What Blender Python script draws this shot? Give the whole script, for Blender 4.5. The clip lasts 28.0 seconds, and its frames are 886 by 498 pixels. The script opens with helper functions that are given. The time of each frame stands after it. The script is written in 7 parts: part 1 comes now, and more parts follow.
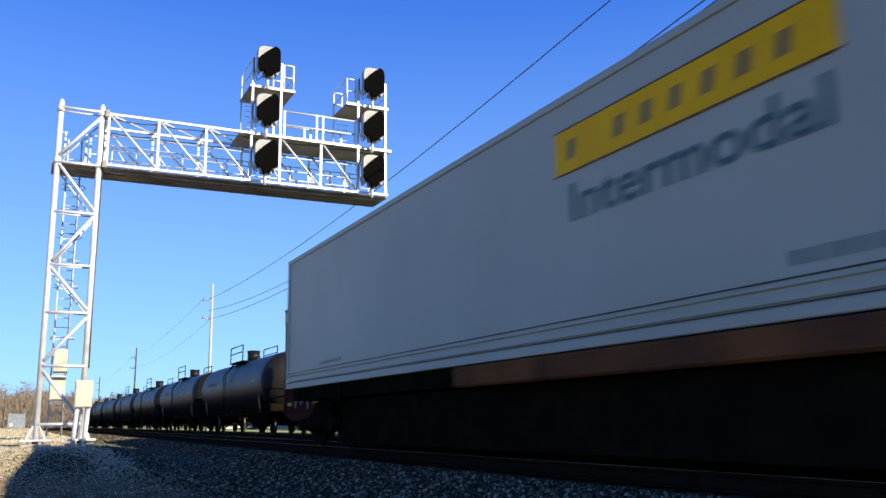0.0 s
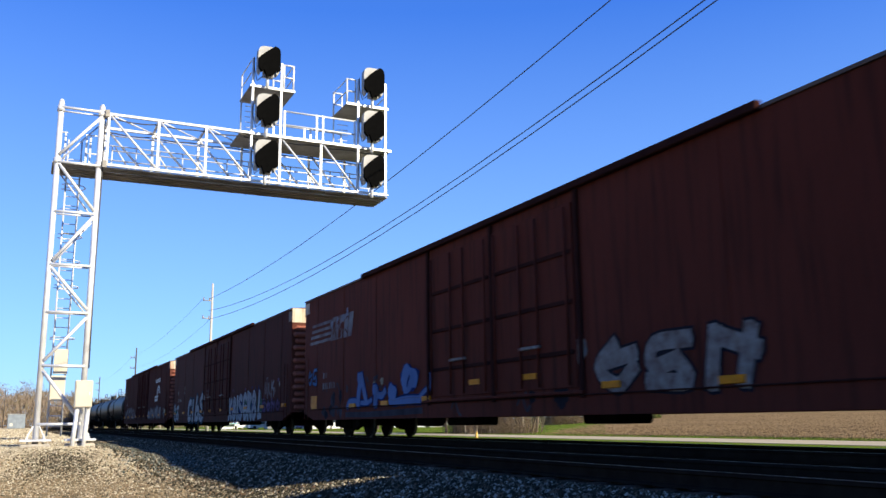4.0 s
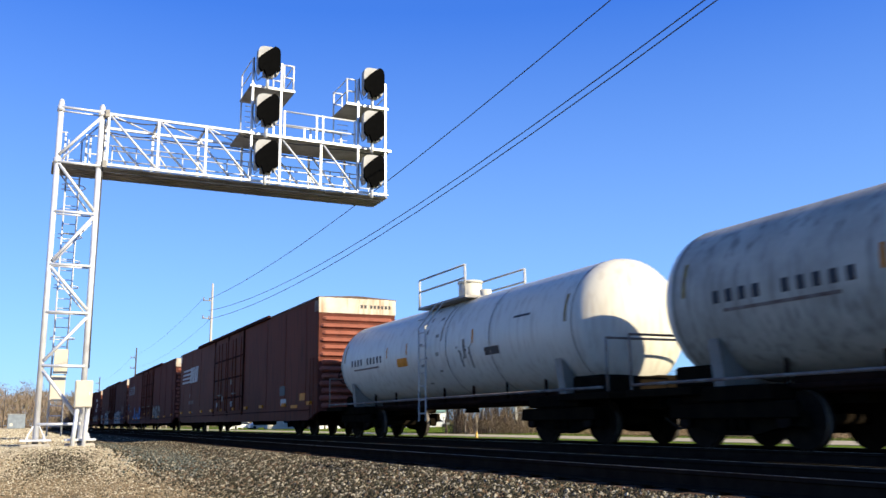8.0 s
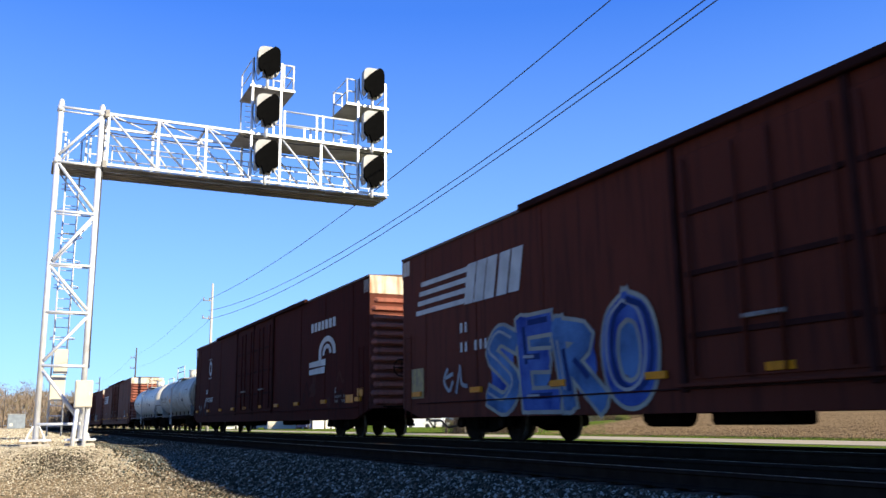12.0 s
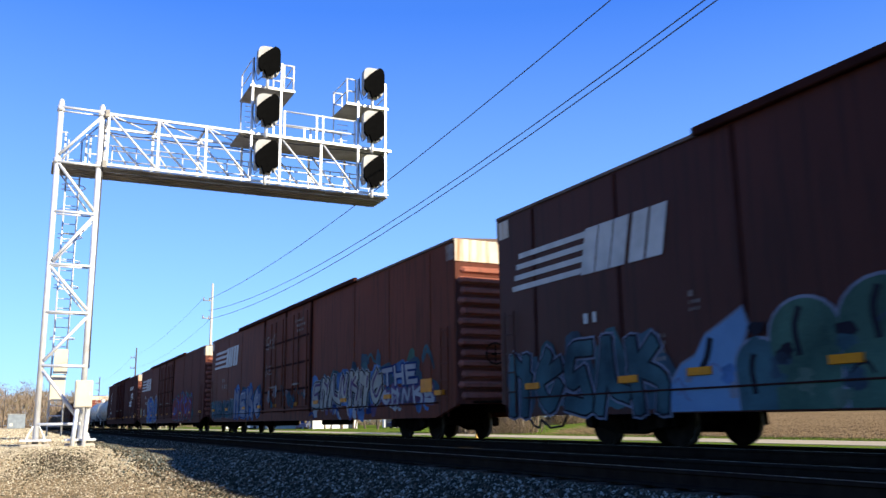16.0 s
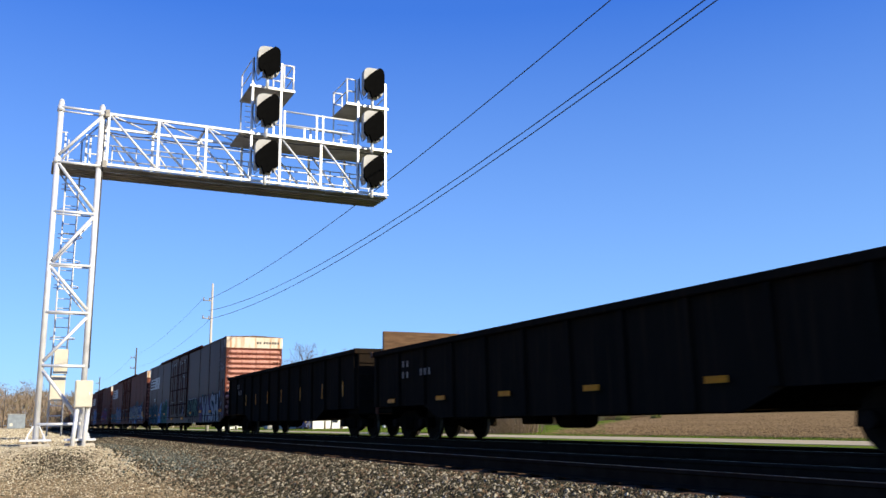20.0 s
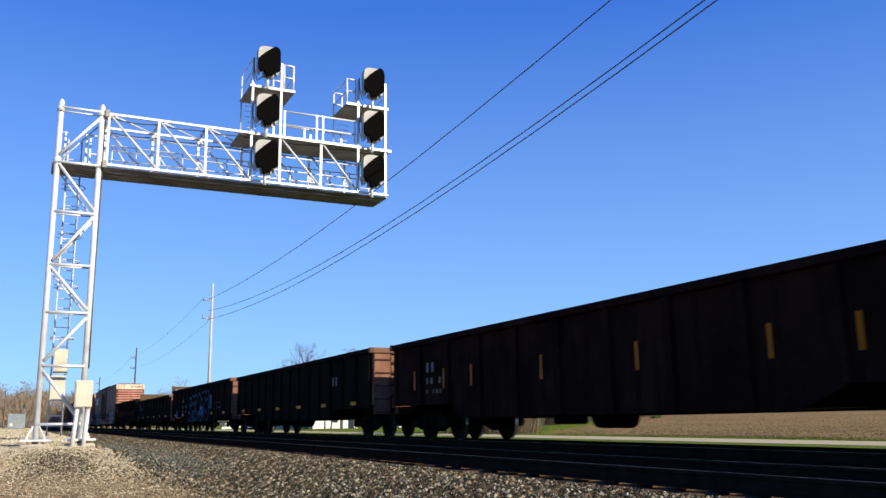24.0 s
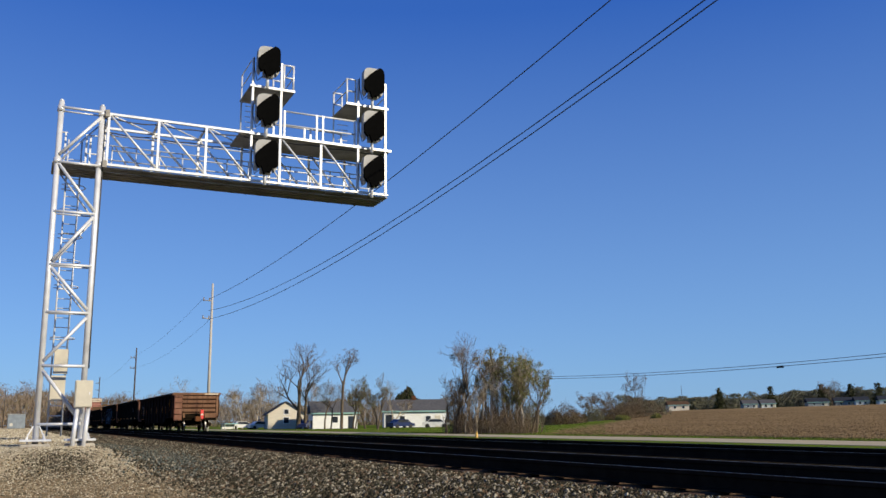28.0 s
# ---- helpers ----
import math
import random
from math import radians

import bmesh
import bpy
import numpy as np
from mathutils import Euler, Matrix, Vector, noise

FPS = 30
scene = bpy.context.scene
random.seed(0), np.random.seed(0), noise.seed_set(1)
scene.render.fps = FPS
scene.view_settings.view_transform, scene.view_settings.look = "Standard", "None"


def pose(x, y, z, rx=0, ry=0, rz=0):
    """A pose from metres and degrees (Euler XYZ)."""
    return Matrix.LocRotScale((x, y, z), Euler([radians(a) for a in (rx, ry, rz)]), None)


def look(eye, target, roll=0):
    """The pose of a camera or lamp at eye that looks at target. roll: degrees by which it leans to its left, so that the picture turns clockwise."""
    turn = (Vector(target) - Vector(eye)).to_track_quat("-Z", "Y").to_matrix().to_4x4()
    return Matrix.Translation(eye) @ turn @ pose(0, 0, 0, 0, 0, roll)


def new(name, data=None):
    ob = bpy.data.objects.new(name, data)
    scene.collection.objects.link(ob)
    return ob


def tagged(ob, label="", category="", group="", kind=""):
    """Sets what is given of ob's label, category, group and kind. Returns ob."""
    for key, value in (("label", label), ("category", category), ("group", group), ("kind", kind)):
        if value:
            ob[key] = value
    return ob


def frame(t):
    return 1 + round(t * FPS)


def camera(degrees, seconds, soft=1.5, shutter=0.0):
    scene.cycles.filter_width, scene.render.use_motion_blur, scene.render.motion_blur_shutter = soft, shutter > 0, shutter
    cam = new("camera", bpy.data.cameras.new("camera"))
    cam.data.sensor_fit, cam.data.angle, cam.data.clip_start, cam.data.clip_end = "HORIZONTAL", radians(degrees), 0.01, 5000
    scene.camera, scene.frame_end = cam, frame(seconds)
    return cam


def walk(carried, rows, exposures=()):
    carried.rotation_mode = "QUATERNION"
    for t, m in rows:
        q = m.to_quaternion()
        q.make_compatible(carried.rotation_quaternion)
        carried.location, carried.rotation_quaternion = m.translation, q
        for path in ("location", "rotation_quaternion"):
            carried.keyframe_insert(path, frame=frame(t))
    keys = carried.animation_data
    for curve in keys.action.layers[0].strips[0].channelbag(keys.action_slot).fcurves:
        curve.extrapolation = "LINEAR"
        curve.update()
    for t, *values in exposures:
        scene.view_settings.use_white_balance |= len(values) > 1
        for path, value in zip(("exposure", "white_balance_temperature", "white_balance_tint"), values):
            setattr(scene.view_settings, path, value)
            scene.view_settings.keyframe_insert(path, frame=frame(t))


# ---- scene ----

# Rail tops lie at z = 0; the tracks run along y; metres.
FOV = 2 * math.degrees(math.atan(784 / 1514.5))
cam = camera(FOV, 28.0, soft=1.5, shutter=0.2)
EYE = Vector((0, 0, 0.513))
YAW, PITCH = 0.4538, 0.1977
AIM = EYE + Vector((math.sin(YAW) * math.cos(PITCH), math.cos(YAW) * math.cos(PITCH), math.sin(PITCH)))
VIEW = look(EYE, AIM, -0.745)
walk(cam, [(0.0, VIEW), (28.0, VIEW)], exposures=[(0.0, 1.00), (1.0, 1.08), (3.0, 1.03), (7.0, 1.10), (8.0, 1.00), (9.0, 0.88), (10.0, 0.86), (11.0, 0.90), (12.0, 1.18), (17.0, 1.23), (18.0, 1.18), (19.0, 1.13), (20.0, 0.88), (24.0, 0.80), (25.0, 0.83), (26.0, 0.55), (28.0, 0.25)])

# ---- world, sun ----
SUN_TO = Vector((1.15, -1.92, 0.97)).normalized()      # towards the sun
world = bpy.data.worlds.new("sky")
scene.world = world
world.use_nodes = True
wn = world.node_tree.nodes
sky = wn.new("ShaderNodeTexSky")
sky.sky_type, sky.sun_disc = "NISHITA", False
sky.sun_elevation = math.asin(SUN_TO.z)
sky.sun_rotation = math.atan2(SUN_TO.x, SUN_TO.y)
sky.air_density, sky.dust_density, sky.ozone_density = 1.0, 0.3, 3.0
wn["Background"].inputs["Strength"].default_value = 0.072
deep = wn.new("ShaderNodeMix")
deep.data_type, deep.blend_type = "RGBA", "MULTIPLY"
deep.inputs[0].default_value = 1.0
deep.inputs[7].default_value = (0.66, 1.0, 1.66, 1)
world.node_tree.links.new(sky.outputs[0], deep.inputs[6])
# light scattered many times over evens the sky: paler at the horizon, deeper above, darkest overhead
place, height = wn.new("ShaderNodeTexCoord"), wn.new("ShaderNodeSeparateXYZ")
world.node_tree.links.new(place.outputs["Generated"], height.inputs[0])
veil = None
for low, high, lower, upper in ((0.0, 0.45, (2.9, 5.4, 8.9, 1), (0.34, 1.48, 6.1, 1)), (0.45, 1.0, None, (0.14, 0.65, 2.7, 1))):
    rise, blend = wn.new("ShaderNodeMapRange"), wn.new("ShaderNodeMix")
    rise.inputs[1].default_value, rise.inputs[2].default_value = low, high
    blend.data_type = "RGBA"
    world.node_tree.links.new(height.outputs[2], rise.inputs[0])
    world.node_tree.links.new(rise.outputs[0], blend.inputs[0])
    if veil:
        world.node_tree.links.new(veil.outputs[2], blend.inputs[6])
    else:
        blend.inputs[6].default_value = lower
    blend.inputs[7].default_value = upper
    veil = blend
even = wn.new("ShaderNodeMix")
even.data_type = "RGBA"
even.inputs[0].default_value = 0.7
world.node_tree.links.new(veil.outputs[2], even.inputs[7])
world.node_tree.links.new(deep.outputs[2], even.inputs[6])
world.node_tree.links.new(even.outputs[2], wn["Background"].inputs["Color"])
sun = new("sun", bpy.data.lights.new("sun", "SUN"))
sun.data.energy, sun.data.angle, sun.data.color = 4.7, radians(0.5), (1.0, 0.88, 0.66)
sun.matrix_world = look((0, 0, 40), Vector((0, 0, 40)) - SUN_TO)


# ---- materials ----
def mat(name, c1, c2=None, scale=2.0, rough=0.7, bump=0.0, bscale=40.0, metal=0.0, fine=0.25, stretch=(1, 1, 1), spec=0.5, c3=None):
    """Two colours mixed by a coarse and a fine noise, with a bump; c3 tints streaks that run down."""
    m = bpy.data.materials.new(name)
    m.use_nodes = True
    nt = m.node_tree
    n, l = nt.nodes, nt.links
    b = n["Principled BSDF"]
    b.inputs["Roughness"].default_value, b.inputs["Metallic"].default_value = rough, metal
    b.inputs["Specular IOR Level"].default_value = spec
    tc, mp = n.new("ShaderNodeTexCoord"), n.new("ShaderNodeMapping")
    mp.inputs["Scale"].default_value = stretch
    l.new(tc.outputs["Object"], mp.inputs["Vector"])
    if c2 is None:
        c2 = tuple(v * 0.75 for v in c1)
    na, nb = n.new("ShaderNodeTexNoise"), n.new("ShaderNodeTexNoise")
    na.inputs["Scale"].default_value, na.inputs["Detail"].default_value = scale, 6.0
    nb.inputs["Scale"].default_value, nb.inputs["Detail"].default_value = bscale, 3.0
    l.new(mp.outputs[0], na.inputs["Vector"])
    l.new(tc.outputs["Object"], nb.inputs["Vector"])
    add = n.new("ShaderNodeMix")
    add.data_type = "FLOAT"
    add.inputs[0].default_value = fine
    l.new(na.outputs[0], add.inputs[2])
    l.new(nb.outputs[0], add.inputs[3])
    ramp = n.new("ShaderNodeValToRGB")
    ramp.color_ramp.elements[0].position, ramp.color_ramp.elements[1].position = 0.36, 0.64
    ramp.color_ramp.elements[0].color, ramp.color_ramp.elements[1].color = (*c2, 1), (*c1, 1)
    l.new(add.outputs[0], ramp.inputs[0])
    col = ramp.outputs[0]
    if c3:
        ns, ms = n.new("ShaderNodeTexNoise"), n.new("ShaderNodeMapping")
        ms.inputs["Scale"].default_value = (3.0, 3.0, 0.22)
        l.new(tc.outputs["Object"], ms.inputs["Vector"])
        l.new(ms.outputs[0], ns.inputs["Vector"])
        ns.inputs["Scale"].default_value, ns.inputs["Detail"].default_value = 2.2, 5.0
        r2 = n.new("ShaderNodeValToRGB")
        r2.color_ramp.elements[0].position, r2.color_ramp.elements[1].position = 0.5, 0.72
        l.new(ns.outputs[0], r2.inputs[0])
        mx = n.new("ShaderNodeMix")
        mx.data_type = "RGBA"
        l.new(r2.outputs[0], mx.inputs[0])
        l.new(col, mx.inputs[6])
        mx.inputs[7].default_value = (*c3, 1)
        col = mx.outputs[2]
    l.new(col, b.inputs["Base Color"])
    if bump:
        bp = n.new("ShaderNodeBump")
        bp.inputs["Strength"].default_value, bp.inputs["Distance"].default_value = bump, 0.02
        l.new(nb.outputs[0], bp.inputs["Height"])
        l.new(bp.outputs[0], b.inputs["Normal"])
    return m


def speckle(name, cols, scale, rough=0.95, bump=0.6, patch=None, pscale=0.25):
    """Stones: a colour for each cell, with relief; patch mixes in a second tone over large areas."""
    m = bpy.data.materials.new(name)
    m.use_nodes = True
    n, l = m.node_tree.nodes, m.node_tree.links
    b = n["Principled BSDF"]
    b.inputs["Roughness"].default_value = rough
    b.inputs["Specular IOR Level"].default_value = 0.0
    tc = n.new("ShaderNodeTexCoord")
    v = n.new("ShaderNodeTexVoronoi")
    v.inputs["Scale"].default_value = scale
    l.new(tc.outputs["Object"], v.inputs["Vector"])
    sep = n.new("ShaderNodeSeparateColor")
    l.new(v.outputs["Color"], sep.inputs[0])
    ramp = n.new("ShaderNodeValToRGB")
    e = ramp.color_ramp.elements
    for i, c in enumerate(cols):
        q = e[i] if i < 2 else e.new(0.5)
        q.position, q.color = i / (len(cols) - 1), (*c, 1)
    l.new(sep.outputs[0], ramp.inputs[0])
    col = ramp.outputs[0]
    if patch:
        ns = n.new("ShaderNodeTexNoise")
        ns.inputs["Scale"].default_value, ns.inputs["Detail"].default_value = pscale, 6.0
        l.new(tc.outputs["Object"], ns.inputs["Vector"])
        r2 = n.new("ShaderNodeValToRGB")
        r2.color_ramp.elements[0].position, r2.color_ramp.elements[1].position = 0.42, 0.62
        l.new(ns.outputs[0], r2.inputs[0])
        mx = n.new("ShaderNodeMix")
        mx.data_type, mx.blend_type = "RGBA", "MULTIPLY"
        l.new(r2.outputs[0], mx.inputs[0])
        l.new(col, mx.inputs[6])
        mx.inputs[7].default_value = (*patch, 1)
        col = mx.outputs[2]
    l.new(col, b.inputs["Base Color"])
    bp = n.new("ShaderNodeBump")
    bp.inputs["Strength"].default_value, bp.inputs["Distance"].default_value = bump, 0.03
    bp.invert = True
    l.new(v.outputs["Distance"], bp.inputs["Height"])
    l.new(bp.outputs[0], b.inputs["Normal"])
    return m


def varied(name, cols, rough=0.9):
    """A colour for each island of a mesh."""
    m = bpy.data.materials.new(name)
    m.use_nodes = True
    n, l = m.node_tree.nodes, m.node_tree.links
    b = n["Principled BSDF"]
    b.inputs["Roughness"].default_value = rough
    b.inputs["Specular IOR Level"].default_value = 0.0
    g, ramp = n.new("ShaderNodeNewGeometry"), n.new("ShaderNodeValToRGB")
    ramp.color_ramp.interpolation = "CONSTANT"
    e = ramp.color_ramp.elements
    for i, c in enumerate(cols):
        q = e[i] if i < 2 else e.new(0.5)
        q.position, q.color = i / len(cols), (*c, 1)
    l.new(g.outputs["Random Per Island"], ramp.inputs[0])
    ns, mx = n.new("ShaderNodeTexNoise"), n.new("ShaderNodeMix")
    ns.inputs["Scale"].default_value = 30.0
    mx.data_type, mx.blend_type = "RGBA", "MULTIPLY"
    mx.inputs[0].default_value = 0.35
    l.new(ramp.outputs[0], mx.inputs[6])
    l.new(ns.outputs[0], mx.inputs[7])
    l.new(mx.outputs[2], b.inputs["Base Color"])
    return m


M = {
    "gravel": speckle("pale_gravel", [(0.378, 0.315, 0.207), (0.666, 0.585, 0.423), (0.468, 0.396, 0.27), (0.558, 0.486, 0.342), (0.252, 0.2025, 0.1305)], 22, bump=0.0, patch=(0.70, 0.62, 0.50), pscale=0.45),
    "ballast": speckle("dark_ballast", [(0.010, 0.009, 0.008), (0.05, 0.042, 0.030), (0.017, 0.015, 0.012), (0.028, 0.023, 0.017), (0.075, 0.064, 0.048)], 17, bump=0.9, patch=(0.7, 0.62, 0.5), pscale=0.5),
    "stones": varied("ballast_stone", [(0.0213, 0.0204, 0.0151), (0.116, 0.102, 0.0693), (0.032, 0.0329, 0.0249), (0.142, 0.0933, 0.0587), (0.391, 0.347, 0.258), (0.0489, 0.0427, 0.0284), (0.0249, 0.0276, 0.0213), (0.0711, 0.0711, 0.0515), (0.196, 0.169, 0.124), (0.04, 0.0409, 0.0311)]),
    "blue_stones": varied("fresh_ballast_stone", [(0.0836, 0.1012, 0.0924), (0.1936, 0.2112, 0.1892), (0.0396, 0.04576, 0.04224), (0.132, 0.1496, 0.132), (0.2904, 0.2816, 0.2376), (0.0616, 0.0704, 0.06336), (0.1408, 0.1144, 0.0792)]),
    "pebbles": varied("gravel_stone", [(0.3888, 0.324, 0.2187), (0.5994, 0.5346, 0.3888), (0.2106, 0.1701, 0.1134), (0.4698, 0.4131, 0.2916), (0.3078, 0.2511, 0.1661), (0.6804, 0.6156, 0.4698), (0.4212, 0.3645, 0.2592)]),
    "mixed": speckle("brown_gravel", [(0.22, 0.175, 0.11), (0.50, 0.43, 0.30), (0.14, 0.11, 0.07), (0.36, 0.295, 0.20), (0.10, 0.085, 0.06)], 24, bump=0.3, patch=(0.7, 0.62, 0.5), pscale=0.8),
    "mixed_stones": varied("brown_gravel_stone", [(0.1505, 0.1254, 0.0836), (0.3511, 0.2926, 0.2006), (0.0836, 0.07106, 0.05016), (0.2257, 0.1672, 0.1045), (0.4682, 0.4096, 0.3093), (0.1672, 0.138, 0.09196), (0.2759, 0.2341, 0.1672)]),
    # Paler bark; on the trees farther back it stands in for sunlight.
    "pale_bark": mat("pale_bark", (0.42, 0.36, 0.28), (0.26, 0.215, 0.16), 3, 1.0, 0.5, 20, stretch=(3, 3, 0.5), spec=0.1),
    "shingle_blue": mat("slate_blue_shingles", (0.045, 0.050, 0.062), (0.028, 0.032, 0.042), 3, 0.95, 0.4, 20, spec=0.0),
    "siding_grey": mat("grey_siding", (0.30, 0.31, 0.32), (0.24, 0.25, 0.26), 1, 0.7, stretch=(1, 1, 6)),
    # Rust stains, with the next car's shadow put into a darker tone.
    "tank_end": mat("shaded_rusty_tank_paint", (0.38, 0.31, 0.21), (0.13, 0.090, 0.053), 0.9, 0.6, 0.05, 14, c3=(0.0855, 0.057, 0.03325), spec=0.25),
    "tank_seam": mat("grimy_tank_seam", (0.26, 0.235, 0.19), (0.17, 0.15, 0.12), 2, 0.7),
    # Dark red that stands in for shade along seams, door frames and rails.
    "grime": mat("dark_red_tone", (0.042, 0.015, 0.012), (0.026, 0.010, 0.008), 2, 0.9, spec=0.02),
    # Shade between the end ribs, put into a darker red.
    "end_dirt": mat("shaded_red_end", (0.13, 0.042, 0.028), (0.075, 0.026, 0.018), 1.2, 0.85, 0.2, 25, c3=(0.07, 0.028, 0.02), spec=0.08),
    "box_faded": mat("dusty_faded_maroon_paint", (0.062, 0.0165, 0.0105), (0.047, 0.0130, 0.0082), 0.45, 0.55, 0.03, 25, c3=(0.030, 0.010, 0.007), spec=0.09),
    "g_grey": mat("sprayed_grey", (0.060, 0.056, 0.066), (0.030, 0.026, 0.030), 1.4, 0.9, spec=0.03),
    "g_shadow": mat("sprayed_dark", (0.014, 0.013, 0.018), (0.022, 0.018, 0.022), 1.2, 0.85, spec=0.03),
    "g_lilac": mat("sprayed_lilac_blue", (0.130, 0.155, 0.240), (0.080, 0.095, 0.155), 1.0, 0.85, spec=0.04),
    "g_mist": mat("sprayed_mist_grey", (0.30, 0.295, 0.285), (0.17, 0.165, 0.165), 1.6, 0.85, spec=0.04),
    "g_petrol": mat("sprayed_petrol_blue", (0.020, 0.062, 0.095), (0.012, 0.036, 0.055), 1.2, 0.85, spec=0.03),
    "g_light": mat("sprayed_light_blue", (0.130, 0.225, 0.330), (0.090, 0.160, 0.250), 1.0, 0.85, spec=0.04),
    "g_sage": mat("sprayed_sage_green", (0.105, 0.150, 0.105), (0.060, 0.090, 0.066), 1.3, 0.85, spec=0.03),
    "g_corn": mat("sprayed_cornflower_blue", (0.115, 0.175, 0.315), (0.078, 0.125, 0.235), 1.0, 0.85, spec=0.04),
    "g_deep": mat("sprayed_deep_blue", (0.020, 0.036, 0.120), (0.012, 0.020, 0.070), 1.2, 0.85, spec=0.03),
    "g_haze": mat("paint_haze", (0.052, 0.090, 0.110), (0.026, 0.034, 0.044), 0.8, 0.9, fine=0.1, spec=0.03),
    "gon_plate": mat("pink_rusted_plate", (0.225, 0.118, 0.078), (0.155, 0.074, 0.048), 2.2, 0.85, 0.2, 20, c3=(0.15, 0.052, 0.036), spec=0.1),
    "glint_tread": mat("sunlit_tread", (0.62, 0.58, 0.53), (0.40, 0.36, 0.32), 5, 0.35, metal=0.8),
    "gon_dirt": mat("dark_rust_end", (0.050, 0.025, 0.016), (0.028, 0.015, 0.011), 1.3, 0.9, 0.3, 20, spec=0.05),
    "clods": varied("soil_clod", [(0.27, 0.19, 0.105), (0.19, 0.132, 0.072), (0.31, 0.225, 0.13), (0.14, 0.098, 0.054), (0.235, 0.17, 0.095), (0.36, 0.28, 0.175)]),
    "blades": varied("grass_blade", [(0.075, 0.145, 0.018), (0.11, 0.165, 0.028), (0.15, 0.15, 0.045), (0.055, 0.105, 0.015), (0.17, 0.145, 0.06)]),
    "g_cream": mat("paint_cream", (0.36, 0.33, 0.25), (0.20, 0.19, 0.17), 1.2, 0.85, spec=0.03),
    "g_glow": mat("paint_glow_blue", (0.075, 0.17, 0.26), (0.030, 0.070, 0.12), 1.0, 0.85, spec=0.03),
    "shed_white": mat("white_frame_paint", (0.60, 0.60, 0.58), (0.48, 0.48, 0.46), 2, 0.7),
    "white_rust": mat("rust_stained_white_band", (0.60, 0.54, 0.43), (0.50, 0.37, 0.24), 2.2, 0.75, 0.05, 20, c3=(0.32, 0.13, 0.06), spec=0.1),
    "conduit": mat("dark_conduit", (0.05, 0.05, 0.055), (0.03, 0.03, 0.033), 4, 0.6),
    # Lighter copy of the brush colours; distance haze is put into them.
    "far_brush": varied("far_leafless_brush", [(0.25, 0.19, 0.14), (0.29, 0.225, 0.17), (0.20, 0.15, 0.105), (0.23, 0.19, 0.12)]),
    # Sunlit ribs of the maroon car's ends, lightened in the colour.
    "end_pink": mat("sunlit_pink_end", (0.50, 0.27, 0.21), (0.40, 0.19, 0.145), 1.2, 0.8, 0.2, 25, c3=(0.25, 0.10, 0.075), spec=0.15),
    "grass": mat("spring_grass", (0.085, 0.17, 0.0136), (0.1445, 0.153, 0.034), 0.4, 1.0, 0.8, 14, fine=0.4, spec=0.0),
    "soil": mat("ploughed_soil", (0.315, 0.215, 0.110), (0.155, 0.105, 0.054), 0.25, 1.0, 1.0, 2.2, fine=0.6, stretch=(1.0, 0.2, 1), spec=0.0),
    "asphalt": mat("weathered_road", (0.4988, 0.4214, 0.2967), (0.3956, 0.3311, 0.2322), 0.6, 1.0, 0.2, 60, stretch=(1, 0.1, 1), spec=0.0),
    "rail_side": mat("rusty_rail", (0.024, 0.017, 0.012), (0.015, 0.010, 0.008), 4, 1.0, 0.3, 50, spec=0.0),
    "rail_top": mat("polished_rail", (0.26, 0.25, 0.24), (0.05, 0.048, 0.045), 1.2, 0.4, 0, metal=1.0, stretch=(1, 0.6, 1)),
    "tie": mat("creosoted_tie", (0.135, 0.085, 0.058), (0.035, 0.023, 0.016), 3, 1.0, 0.8, 30, stretch=(1, 6, 6), spec=0.0),
    "galv": mat("galvanised_steel", (0.72, 0.73, 0.74), (0.56, 0.57, 0.59), 3.0, 0.4, 0.05, 60, metal=0.25),
    "deck": mat("walkway_grating", (0.36, 0.34, 0.31), (0.20, 0.19, 0.17), 1.4, 0.7, 0.5, 70, metal=0.2),
    "black": mat("matt_black", (0.004, 0.004, 0.004), (0.003, 0.003, 0.003), 5, 1.0, 0, spec=0.0),
    "hood": mat("silver_hood", (0.36, 0.36, 0.35), (0.28, 0.28, 0.275), 4, 0.6, 0, spec=0.3),
    "cream": mat("cream_enamel", (0.51, 0.476, 0.3825), (0.425, 0.391, 0.3145), 3, 0.5, 0.1, 20),
    "concrete": mat("pale_concrete", (0.44, 0.4048, 0.3432), (0.3344, 0.308, 0.264), 2.5, 0.92, 0.4, 30),
    "case_grey": mat("grey_case_paint", (0.20, 0.235, 0.265), (0.14, 0.17, 0.20), 2, 0.7),
    "orange": mat("yellow_marker_paint", (0.72, 0.42, 0.10), None, 3, 0.7),
    "steel_black": mat("grimy_black_steel", (0.006, 0.005, 0.004), (0.014, 0.010, 0.006), 3, 1.0, 0.3, 30, spec=0.0),
    "wheel": mat("worn_wheel_steel", (0.022, 0.016, 0.012), (0.012, 0.009, 0.007), 6, 0.95, 0.1, spec=0.0),
    "tread": mat("worn_bright_tread", (0.15, 0.135, 0.12), (0.06, 0.05, 0.042), 5, 0.55, metal=0.3, spec=0.2),
    "box_red": mat("oxide_red_paint", (0.058, 0.0105, 0.0065), (0.044, 0.0085, 0.005), 0.35, 0.75, 0.04, 25, c3=(0.028, 0.007, 0.005), spec=0.02),
    "box_brown": mat("faded_brown_paint", (0.138, 0.036, 0.018), (0.104, 0.027, 0.0135), 0.35, 0.65, 0.04, 25, c3=(0.056, 0.018, 0.0095), spec=0.045),
    "box_dark": mat("blackened_maroon_paint", (0.068, 0.0150, 0.0096), (0.053, 0.0118, 0.0076), 0.35, 0.7, 0.04, 25, c3=(0.026, 0.008, 0.006), spec=0.03),
